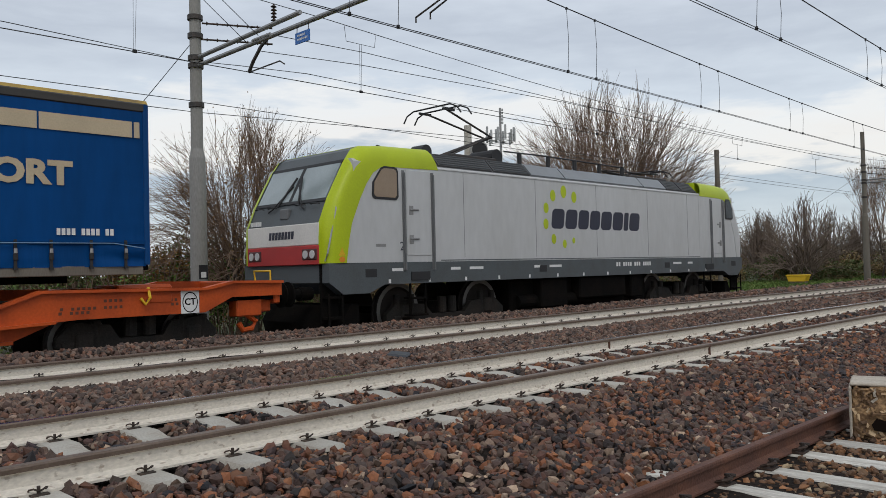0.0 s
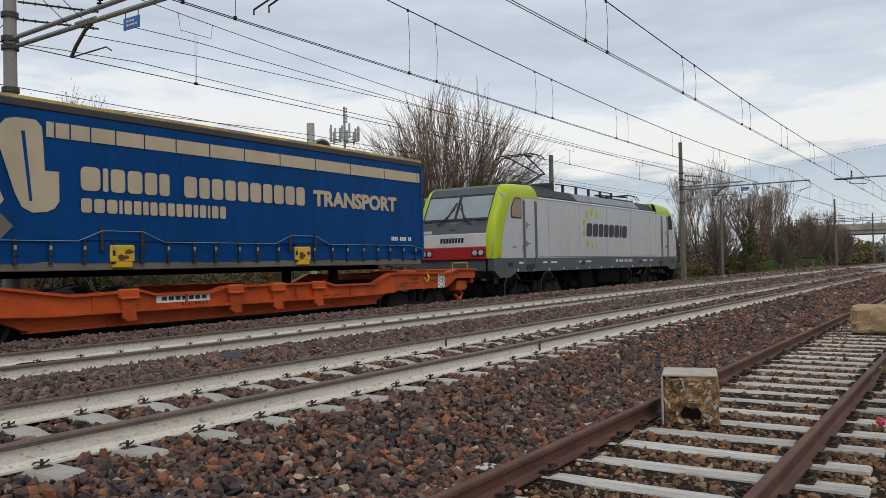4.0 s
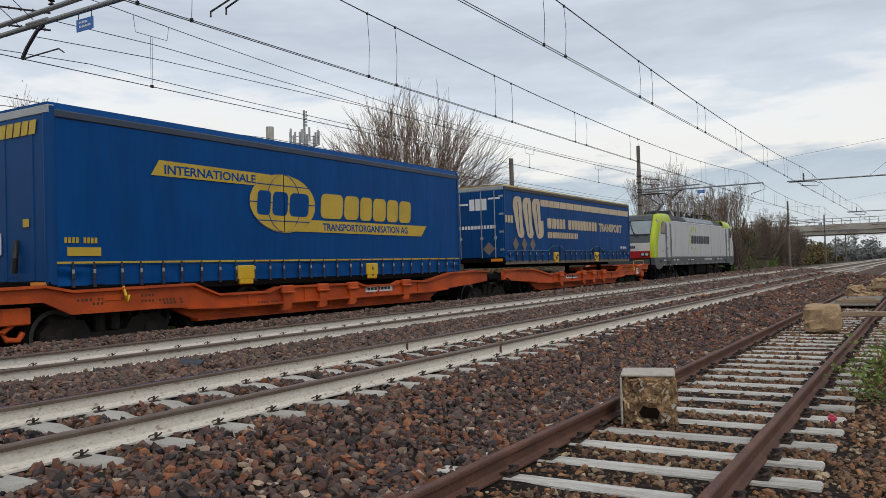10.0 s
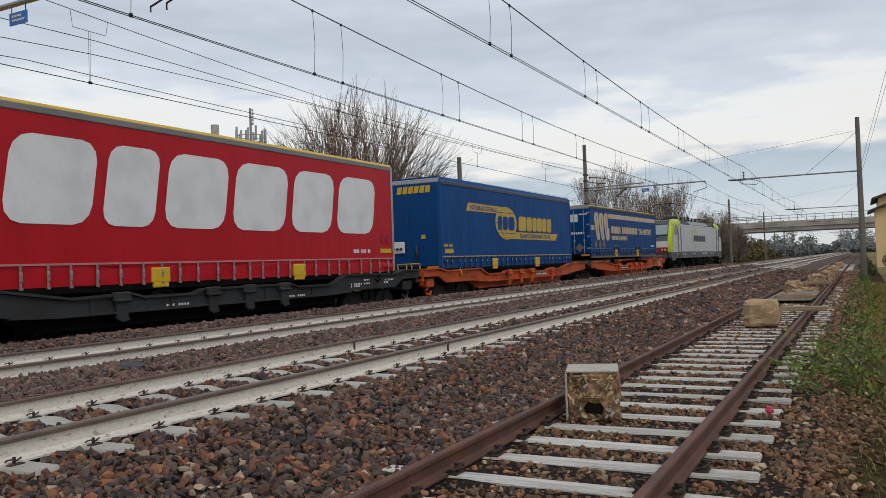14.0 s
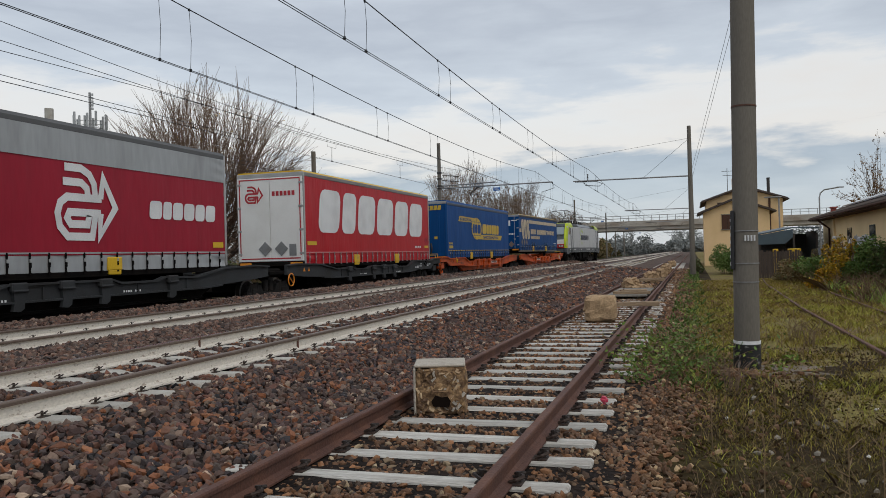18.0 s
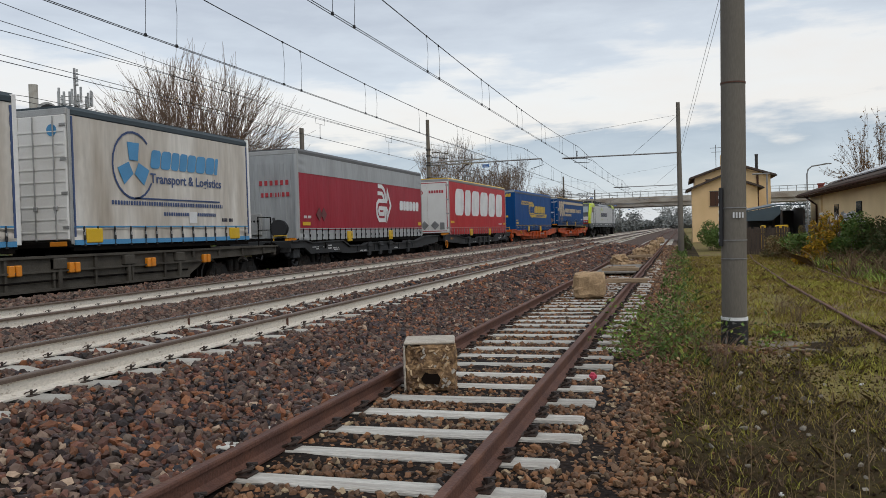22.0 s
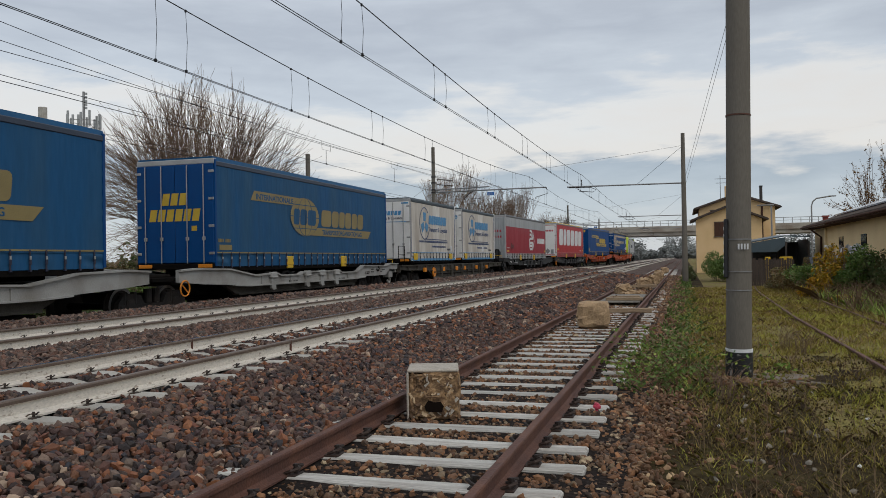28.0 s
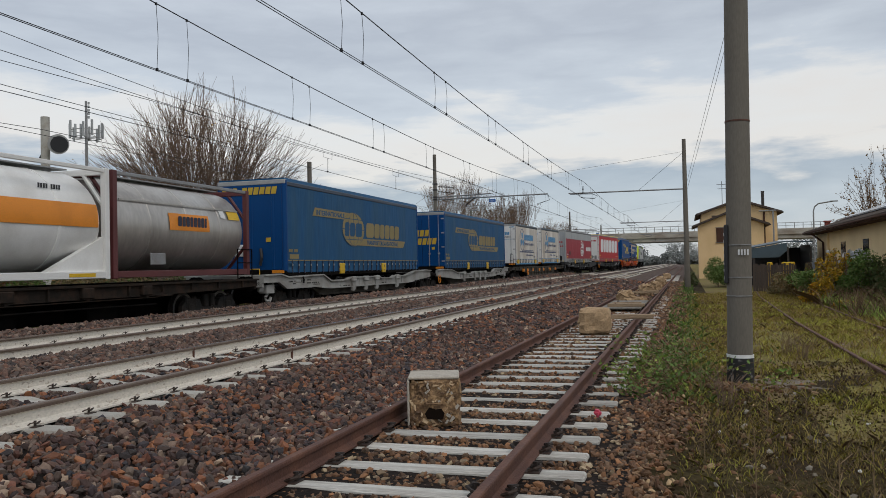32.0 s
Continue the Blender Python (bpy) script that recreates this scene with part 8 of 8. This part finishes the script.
STUCCO = mat("ochre_stucco", (0.74, 0.52, 0.28), 0.9, col2=(0.64, 0.44, 0.22), scale=.7, amount=.7, grain=30, gvar=.08, bump=.1)
STUCCO_P = mat("pale_stucco", (0.80, 0.61, 0.34), 0.9, col2=(0.70, 0.52, 0.28), scale=.6, amount=.7, grain=30, gvar=.08, bump=.1)
TILE_R = mat("dark_roof_tiles", (0.075, 0.06, 0.052), .95, spec=.08, col2=(0.12, 0.085, 0.065), scale=3, amount=.8, grain=12, gvar=.3, bump=.6)
SHUTTER = plain("brown_shutter", (.085, .045, .032), .8, spec=.1)
BRIDGE_C = mat("stained_bridge_concrete", (0.42, 0.385, 0.33), .9, col2=(0.25, 0.20, 0.155), scale=.3, amount=.9, grain=4, gvar=.15, stretch=(1, 1, 2))


def rough_block(sx, sy, sz, seed, amount=.02, div=7):
    s = Shape()
    n = div
    idx = {}

    def vert(i, j, k):
        key = (i, j, k)
        if key not in idx:
            p = Vector(((i / n - .5) * sx, (j / n - .5) * sy, k / n * sz))
            e = sum(1 for q in (i, j, k) if q in (0, n))
            d = Vector((noise.noise((p.x * 9, p.y * 9, p.z * 9 + seed)), noise.noise((p.x * 9 + 7, p.y * 9, p.z * 9 + seed)), noise.noise((p.x * 9, p.y * 9 + 5, p.z * 9 + seed)))) * amount
            if e > 1:
                d -= Vector((p.x / sx, p.y / sy, p.z / sz - .5)) * amount * 1.2
            idx[key] = len(s.v)
            s.v.append(tuple(p + d))
        return idx[key]
    for a in range(n):
        for b in range(n):
            for q in ((vert(a, b, 0), vert(a, b + 1, 0), vert(a + 1, b + 1, 0), vert(a + 1, b, 0)), (vert(a, b, n), vert(a + 1, b, n), vert(a + 1, b + 1, n), vert(a, b + 1, n)),
                      (vert(a, 0, b), vert(a + 1, 0, b), vert(a + 1, 0, b + 1), vert(a, 0, b + 1)), (vert(a, n, b), vert(a, n, b + 1), vert(a + 1, n, b + 1), vert(a + 1, n, b)),
                      (vert(0, a, b), vert(0, a, b + 1), vert(0, a + 1, b + 1), vert(0, a + 1, b)), (vert(n, a, b), vert(n, a + 1, b), vert(n, a + 1, b + 1), vert(n, a, b + 1))):
                s.f.append(q)
                s.m.append(0)
    return s


def near_block():
    """A broken concrete block: crumbled aggregate face in a pale shell."""
    B = thing("concrete_block", "crumbling concrete block with exposed aggregate on the rail", "concrete block", pose(-2.265, 7.35, -0.44, 0, 0, 16) @ Matrix.Diagonal((.94, .94, .88, 1)))
    part("core", rough_block(.50, .50, .50, 3.0, .035, 16), [BLOCK_C], B, "crumbled aggregate core")
    part("shell", Shape().box(-.255, .25, -.24, .26, .497, .53, .012), [BLOCK_T], B, "pale smooth top")
    part("shell", Shape().box(-.262, -.24, -.262, .26, 0, .495, .01), [BLOCK_T], B, "pale smooth side")
    r = random.Random(4)
    forms, f = rock_forms(10, 5)
    tan = mat("buff_aggregate", (.58, .42, .25), .9, col2=(.32, .2, .12), scale=9, amount=.8)
    for k in range(190):
        x, z = r.uniform(-.22, .22), r.uniform(.03, .48)
        if abs(x) < .1 and .09 < z < .27:
            continue
        q = r.uniform(.012, .04)
        fv = forms[k % 10]
        a_ = r.uniform(0, 6)
        part("aggregate_stone", Shape().add([(x + (a * math.cos(a_) - c * math.sin(a_)) * q, -.25 + b * q * .8, z + (a * math.sin(a_) + c * math.cos(a_)) * q) for a, b, c in fv], [tuple(int(i) for i in t) for t in f]), [(SIDING_STONE, tan, BLOCK_C, BLOCK_C, BLOCK_T, BLOCK_C, SIDING_STONE)[k % 7]], B)
    # no cavity here: a black piece draws the hollow's dark inside
    part("hole", Shape().prism([(-.07, .10), (.08, .09), (.10, .15), (.07, .20), (.01, .19), (-.05, .21), (-.09, .15)], 'y', -.283, -.2), [plain("hollow_shade_black", (.012, .008, .006), .95, spec=.05)], B, "black piece painted as the shade in a broken hollow")
    part("lug", Shape().pipe([(-.09, -.25, .31), (-.07, -.30, .255), (.06, -.30, .255), (.09, -.25, .31)], .014), [BLOCK_C], B, "broken lip")


near_block()
for i, (x, y, sx, sy, sz, rz) in enumerate(((-1.8, 17.0, .64, .6, .54, 4), (-2.2, 31.0, .55, .4, .42, 25), (-1.75, 30.2, .62, .4, .2, -20), (-2.05, 29.6, .5, .4, .16, 40), (-1.7, 36.5, .55, .5, .5, 8), (-1.45, 42, .5, .45, .5, 30), (-1.8, 43, .6, .4, .3, 5), (-1.5, 50, .55, .5, .5, 5), (-1.7, 58, .6, .5, .45, 0), (-1.6, 70, .6, .5, .5, 10))):
    s = rough_block(sx, sy, sz, i * 3.3, .05 if i == 0 else .11, 6)
    thing("concrete_block", "weathered buff concrete block dumped on the siding", "concrete block", pose(x, y, -.42, 0, 0, rz), group="blocks on the siding", shape=s, mats=[mat("buff_block", (.44, .30, .17), .9, col2=(.27, .18, .10), scale=5, amount=.8, grain=30, gvar=.25, bump=.6)])
for i, (x, y, w, rz, z) in enumerate(((-1.28, 18.9, 1.15, 6, -.24), (-1.75, 25.2, 1.1, -3, -.30), (-1.8, 26.2, .9, 5, -.30), (-1.55, 33.5, 1.0, 12, -.2))):
    s = Shape().box(-w / 2, w / 2, -.11, .11, 0, .1, .012)
    s.v = [(a, b + .012 * noise.noise((a * 4, i, 0)), c + .01 * noise.noise((a * 5, b * 8, i))) for a, b, c in s.v]
    T = thing("timber_baulk", "weathered sawn timber baulk lying across the siding", "timber", pose(x, y, z, 0, 0, rz), group="timbers on the siding")
    part("beam", s, [SAWN], T)
    part("spike", Shape().tube((-w * .3, 0, .09), (-w * .3, 0, .13), .02, n=6), [RUST], T)
thing("plank_deck", "flat grey boards between the rails of the siding", "boards", (-1.88, 27.0, -.345), shape=Shape().box(-.6, .6, -2.4, 2.4, 0, .05, .01), mats=[mat("grey_boards", (.20, .18, .15), .9, col2=(.12, .105, .09), scale=4, amount=.8, grain=30, gvar=.25, bump=.4, stretch=(3, .4, 1))])
thing("litter", "small crumpled pink plastic litter", "litter", (-.78, 7.65, -.40), shape=rough_block(.07, .06, .08, 2.2, .03, 3), mats=[plain("pink_plastic", (.5, .05, .09), .4)])
for i, (x, y) in enumerate(((1.6, 8.2), (.32, 13.8), (1.2, 6.4), (2.1, 9.4), (.55, 4.9), (1.95, 6.0), (.3, 7.7))):
    thing("litter", "scrap of white litter in the grass", "litter", pose(x, y, ground_z(x), 0, 0, i * 40), group="litter in the grass", shape=rough_block(.035, .03, .025, i * 1.7, .012, 3), mats=[WHITE_P])
thing("debris", "dark plastic cover lying on the ballast", "debris", pose(-7.85, 6.95, -.09, 8, 5, 30), shape=Shape().box(-.14, .14, -.1, .1, 0, .07, .02), mats=[plain("slate_plastic", (.03, .035, .045), .5)])
# footing of the thick pole
s = rough_block(1.3, .9, .09, 6.1, .05, 8)
thing("pole_footing", "cracked concrete footing with rubble round the pole", "footing", (1.15, 10.65, -.565), shape=s, mats=[mat("footing_concrete", (.20, .165, .13), .95, col2=(.11, .085, .06), scale=4, amount=.8, grain=30, gvar=.3, bump=.6)])
r_ = np.random.RandomState(3)
scatter("rubble", "pale rubble round the foot of the pole", GRAVEL, np.stack([.7 + r_.normal(size=160) * .35, 10.4 + r_.normal(size=160) * .25, np.full(160, -.49)], 1), r_.uniform(.02, .06, 160), 21)
scatter("rubble", "scattered pale stones in the grass", stone_mat("pale_pebbles", [(.2, .17, .13), (.3, .27, .22), (.14, .12, .09)]), np.stack([r_.uniform(.2, 3.5, 220), r_.uniform(3, 16, 220), np.full(220, -.5)], 1), r_.uniform(.012, .04, 220), 22)
# overgrown rails beside the gardens
T = thing("railway_track", "overgrown rusty rails sunk in grass", "railway track", kind="structure")
for pts in ([(2.38, 6), (2.4, 12), (2.42, 20), (2.75, 34), (4.1, 58)], [(3.82, 6), (3.83, 14), (3.85, 20), (4.15, 33), (5.2, 52)]):
    ob = new("rail", rail_mesh("rail", [(a, b, -.40) for a, b in pts], (RUST, RUST, RUST), .8))
    ob.parent = T
# yellow box by the line and a low trestle on the far side
Y = thing("grit_box", "yellow plastic trackside grit box on a plinth", "box", (-24.5, 63.5, -1.0))
part("body", Shape().prism([(-.62, .42), (.62, .42), (.74, .82), (-.74, .82)], 'y', -.4, .4), [YELLOW], Y)
part("lid", Shape().box(-.8, .8, -.45, .45, .82, .93, .03), [YELLOW], Y)
part("plinth", Shape().box(-.6, .6, -.35, .35, -.1, .42), [POLE_CONC], Y)
Y = thing("trestle", "low dark concrete trestle beside the far track", "trestle", (-16.9, 100, -.9))
part("beam", Shape().box(-1.25, 1.25, -.2, .2, 1.75, 2.0, .03), [RUST_DARK], Y)
for q in (-.8, .8):
    part("leg", Shape().box(q - .12, q + .12, -.15, .15, -.1, 1.75, .02), [POLE_CONC], Y)
# posts seen over the train
thing("concrete_post", "plain grey concrete post behind the train", "post", (-17.5, 36, -1), shape=Shape().tube((0, 0, 0), (0, 0, 7.3), .13, .11, 12), mats=[POLE_CONC])
H = thing("chimney_pipe", "pale concrete post with a curved black pipe", "pipe", (-40.7, 44, -1))
part("post", Shape().tube((0, 0, 0), (0, 0, 12.6), .3, .28, 14), [CONCRETE], H)
gaze = Vector((.68, -.73, -.08))
horn = Shape().tube(Vector((1.05, 0, 10.7)) - gaze * .25, Vector((1.05, 0, 10.7)) + gaze * .25, .5, .66, 24)
part("mouth_ring", horn, [ALU], H, "pale rim of a round pipe mouth", smooth=True)
part("mouth", Shape().tube(Vector((1.12, -.0, 10.68)) + gaze * .24, Vector((1.12, 0, 10.68)) + gaze * .27, .54, .54, 24), [BLACK], H, "black inside of the pipe mouth")
part("pipe", Shape().pipe([(1.0, .2, 10.6), (.4, .5, 10.9), (-.3, .5, 10.7), (-.6, .4, 9.8)], .28, 10), [BLACK], H, "bent black pipe")
A = thing("antenna_tower", "telephone mast with panel antennas far behind", "antenna", (-97, 114, -1))
part("mast", Shape().tube((0, 0, 0), (0, 0, 31.5), .35, .2, 10), [STEEL], A)
ant = Shape().box(-.3, .3, -.3, .3, 27, 28)
for q in range(12):
    a = q * math.pi / 6
    part("panel", Shape().box(2.6 * math.cos(a) - .18, 2.6 * math.cos(a) + .18, 2.6 * math.sin(a) - .12, 2.6 * math.sin(a) + .12, 24.8 + (q % 3) * .3, 27.2 + (q % 3) * .4, .03), [ALU], A)
for q in range(5):
    part("panel", Shape().box(.35, .65, -.15 + q * .02, .15, 28.5 + q * .6, 28.9 + q * .6, .03), [ALU], A)
rg = Shape()
for z in (25.2, 26.4):
    rg.pipe([(2.5 * math.cos(a * math.pi / 6), 2.5 * math.sin(a * math.pi / 6), z) for a in range(13)], .06)
for q in range(6):
    rg.tube((0, 0, 25.2), (2.5 * math.cos(q * 1.047), 2.5 * math.sin(q * 1.047), 25.2), .05)
part("platform", rg, [STEEL], A)


def window(parent, x0, x1, y, z0, z1, shutters=True):
    W = part("window", Shape().box(x0, x1, y - .03, y + .05, z0, z1), [GLASS_D], parent)
    part("frame", Shape().box(x0 - .05, x1 + .05, y - .05, y - .02, z1, z1 + .06).box(x0 - .08, x1 + .08, y - .1, y - .02, z0 - .06, z0), [POLE_CONC], W)
    if shutters:
        m = (x0 + x1) / 2
        for a, b in ((x0, m - .01), (m + .01, x1)):
            sh = part("shutter", Shape().box(a, b, y - .07, y - .035, z0, z1, .01), [SHUTTER], W)


def gable_house(label, at, w, d, eave, ridge, wall_m, name="house", ridge_along='y'):
    """A house whose near face is at y = 0; the gable faces the tracks' near end."""
    H = thing(name, label, "house", at)
    part("wall", Shape().prism([(0, -.3), (w, -.3), (w, eave), (w / 2, ridge), (0, eave)], 'y', 0, d), [wall_m], H, "stuccoed walls")
    k = (ridge - eave) / (w / 2)
    for sx, (a, b) in ((-1, (-.45, w / 2)), (1, (w + .45, w / 2))):
        za = eave - .45 * k
        part("roof", Shape().prism([(a, za + .02), (b, ridge + .02), (b, ridge + .2), (a, za + .2)], 'y', -.45, d + .4), [TILE_R], H, "dark tiled roof slope")
    part("gutter", Shape().tube((-.47, -.45, eave - .45 * k + .08), (-.47, d + .4, eave - .45 * k + .08), .07).tube((w + .47, -.45, eave - .45 * k + .08), (w + .47, d + .4, eave - .45 * k + .08), .07), [DARK_STEEL], H)
    return H


def build_houses():
    H = gable_house("ochre two-storey house with a shallow tiled roof", (1.4, 78.5, -.7), 6.5, 9, 6.05, 7.15, STUCCO)
    part("downpipe", Shape().tube((5.4, -.06, 0), (5.4, -.06, 6.2), .09), [SHUTTER], H, "brown downpipe")
    part("flue", Shape().tube((5.6, 3, 6.2), (5.6, 3, 8.1), .14).box(5.45, 5.75, 2.85, 3.15, 8.1, 8.2), [DARK_STEEL], H)
    part("chimney", Shape().box(2.4, 3.0, 3, 3.6, 7.0, 8.3, .03), [STUCCO], H)
    window(H, .95, 1.3, 0, 5.3, 5.85)
    part("aerial", Shape().tube((2.0, 3, 6.5), (2.0, 3, 9.3), .025).tube((1.5, 3, 9.0), (2.6, 3, 9.0), .02).tube((1.6, 3, 8.6), (2.5, 3, 8.6), .02), [DARK_STEEL], H, "roof aerial")
    W = gable_house("low ochre wing with a brown shuttered window", (1.05, 74.6, -.7), 5.4, 3.8, 4.85, 5.9, STUCCO, "house_wing")
    window(W, 1.5, 2.4, 0, 3.35, 4.6)
    part("wall_hook", Shape().pipe([(2.7, -.1, 5.5), (2.7, -.2, 5.1), (2.75, -.1, 4.95)], .03), [DARK_STEEL], W)
    # single-storey house by the hedge
    h = thing("house", "single-storey ochre house with wide dark eaves and solar panels", "house", (7.05, 50.0, -.6))
    part("wall", Shape().prism([(0, -.3), (7.4, -.3), (7.4, 3.1), (3.7, 4.3), (0, 3.1)], 'y', -30, -.5), [STUCCO_P], h, "ochre stuccoed walls")
    for sx in (0, 1):
        a, b = (-.62, 3.7) if sx == 0 else (8.02, 3.7)
        part("roof", Shape().prism([(a, 3.02), (b, 4.40), (b, 4.56), (a, 3.16)], 'y', -30.5, 0), [TILE_R], h, "dark tiled roof slope")
        part("soffit", Shape().box(*sorted((a, a + (.62 if sx == 0 else -.62))), -30.5, 0, 2.97, 3.012), [SHUTTER], h, "dark boarded eaves")
    for q in range(9):
        y0 = -2.2 - q * 2.0
        part("solar_panel", Shape().prism([(.75, 3.64), (3.45, 4.51), (3.43, 4.57), (.73, 3.70)], 'y', y0 - 1.9, y0), [plain("solar_glass", (.42, .45, .5), .15)], h, "pale shining solar panel")
    part("gutter", Shape().tube((-.66, -30.5, 3.06), (-.66, 0, 3.06), .05), [SHUTTER], h)
    part("downpipe", Shape().pipe([(-.66, -3.0, 3.0), (-.3, -3.0, 2.7), (-.06, -3.0, 2.5), (-.06, -3.0, 0)], .05), [SHUTTER], h)
    part("pilaster", Shape().box(-.1, 0, -4.6, -4.3, -.3, 2.95), [STUCCO_P], h)
    for y in (-8.5, -13.5):
        part("window", Shape().box(-.04, .03, y - .5, y + .5, 1.3, 2.4), [GLASS_D], h)
    part("air_conditioner", Shape().box(-.36, 0, -6.6, -5.8, 1.5, 2.05, .03), [CAB_WHITE], h, "white air conditioner on the wall")
    part("chimney", Shape().box(.12, .38, -2.63, -2.37, 3.2, 3.62, .02).box(.08, .42, -2.67, -2.33, 3.58, 3.66), [plain("brick_red", (.30, .07, .05), .8)], h, "small red brick chimney")
    # open shed, fence, clutter
    S = thing("open_shed", "open shed with a dark sloping sheet roof", "shed", (3.35, 46, -.6))
    part("roof", Shape().add([(0, 0, 2.25), (1.7, 0, 2.55), (3.0, 0, 2.5), (3.0, 4, 2.6), (1.7, 4, 2.65), (0, 4, 2.35), (0, 0, 2.32), (1.7, 0, 2.62), (3.0, 0, 2.57), (3.0, 4, 2.67), (1.7, 4, 2.72), (0, 4, 2.42)], [(0, 1, 4, 5), (1, 2, 3, 4), (6, 11, 10, 7), (7, 10, 9, 8), (0, 6, 7, 1), (1, 7, 8, 2), (2, 8, 9, 3), (0, 5, 11, 6), (3, 9, 10, 4), (4, 10, 11, 5)]), [plain("slate_sheet", (.07, .10, .12), .5)], S)
    part("fascia", Shape().prism([(0, 1.75), (1.35, 1.75), (1.75, 2.1), (1.75, 2.52), (0, 2.24)], 'y', .02, .06), [plain("slate_boards", (.06, .09, .11), .6)], S, "slate-blue front boards")
    for x in (.1, 1.8, 2.9):
        for y in (.1, 3.9):
            part("post", Shape().box(x - .05, x + .05, y - .05, y + .05, -.1, 2.28), [DARK_STEEL], S)
    # black sheets stand for the shade inside the shed opening
    part("back_wall", Shape().box(.1, 2.9, 3.9, 4.0, 0, 2.3), [BLACK], S)
    part("side_wall", Shape().box(2.86, 2.9, .2, 3.9, 0, 2.4), [BLACK], S)
    thing("yellow_bin", "yellow skip standing under the shed", "skip", (5.1, 45.7, -.6), shape=Shape().box(-.3, .3, -.3, .3, 0, 1.5, .04), mats=[YELLOW])
    thing("yellow_bin", "narrow yellow bin standing under the shed", "bin", (4.2, 45.7, -.6), shape=Shape().box(-.12, .12, -.3, .3, 0, 1.5, .04), mats=[YELLOW])
    F = thing("fence", "weathered brown board fence behind the hedge", "fence", (2.95, 40, -.55))
    for q in range(17):
        part("board", Shape().box(q * .11, q * .11 + .1, -.012, .012, 0, 1.38 + .05 * math.sin(q * 2.3)), [mat("brown_boards", (.075, .055, .042), .9, col2=(.045, .034, .028), scale=3, rnd=.2, stretch=(3, 3, .4)) if q == 0 else bpy.data.materials["brown_boards"]], F)
    part("rail", Shape().box(0, 1.87, .012, .05, .3, .36).box(0, 1.87, .012, .05, 1.05, 1.11), [SHUTTER], F)
    C = thing("tarpaulin_heap", "heap of stored things under a pale tarpaulin", "tarpaulin", (6.1, 33.5, -.5))
    part("sheet", rough_block(1.0, 1.2, 1.75, 8.8, .3, 6), [plain("pale_sheet", (.5, .5, .52), .5)], C)
    C = thing("parked_car", "dark car parked before the house", "car", pose(5.9, 38.5, -.55, 0, 0, 90))
    part("body", Shape().prism([(-2, .3), (2, .3), (2.05, .8), (1.3, .95), (.7, 1.42), (-1.0, 1.45), (-1.7, .98), (-2.05, .85)], 'y', -.8, .8), [plain("dark_car_paint", (.02, .022, .025), .25)], C)
    for q in (-1.3, 1.3):
        part("wheel", Shape().wheel((q, -.78, .32), .32, .2, 'y', 18), [BLACK], C)
    L = thing("street_lamp", "tall grey street lamp with a curved arm", "street lamp", (10.3, 74, -.6))
    part("pole", Shape().pipe([(0, 0, 0), (0, 0, 5.6), (.1, 0, 6.0), (.4, 0, 6.25), (1.5, 0, 6.4)], .06), [STEEL], L)
    part("lamp_head", Shape().box(1.3, 1.9, -.1, .1, 6.36, 6.46, .03), [STEEL], L)
    L = thing("street_lamp", "short slim lamp post before the house", "street lamp", (6.2, 64, -.6))
    part("pole", Shape().tube((0, 0, 0), (0, 0, 5.2), .06), [STEEL], L)
    part("lamp_head", Shape().box(-1.0, .2, -.1, .1, 5.2, 5.3, .03), [STEEL], L)
    # road bridge over the line
    B = thing("road_bridge", "long stained concrete road bridge crossing over the line", "bridge", (0, 165, 0))
    part("deck", Shape().box(-33, 60, 0, 9, 5.0, 6.0, .05), [BRIDGE_C], B, "stained concrete deck girder")
    part("parapet", Shape().box(-33, 60, -.3, 0.1, 5.75, 6.9, .04), [BRIDGE_C], B, "pale parapet beam")
    for x in (-24.5, 9.5, 30, 50):
        part("pier", Shape().box(x - 2, x + 2, .5, 8.5, -1, 5.05, .1), [POLE_CONC], B)
    for q in range(62):
        part("railing_post", Shape().box(-33 + q * 1.5, -32.9 + q * 1.5, -.1, 0, 6.9, 8.0), [STEEL], B)
    part("railing", Shape().box(-33, 60, -.12, -.06, 7.9, 8.0).box(-33, 60, -.12, -.06, 7.4, 7.46), [STEEL], B)


build_houses()

# ---- what moves: the train draws away along the first track, gathering speed ----
RUN = (61.588, 69.860, 12.627, -0.813, -0.684)


def motions():
    for ob, offset in VEHICLES:
        rows = []
        for k in range(17):
            t = 2.0 * k
            u = t / 16 - 1
            y = sum(c * u ** j for j, c in enumerate(RUN)) + offset
            turn = -math.degrees(math.atan2(swing(y + 6) - swing(y - 6), 12))
            rows.append((t, pose(TRACK_1 + (swing(y + 6) + swing(y - 6)) / 2, y, (swing_z(y - 6) + swing_z(y + 6)) / 2, 0, 0, turn)))
        walk(ob, rows)


motions()
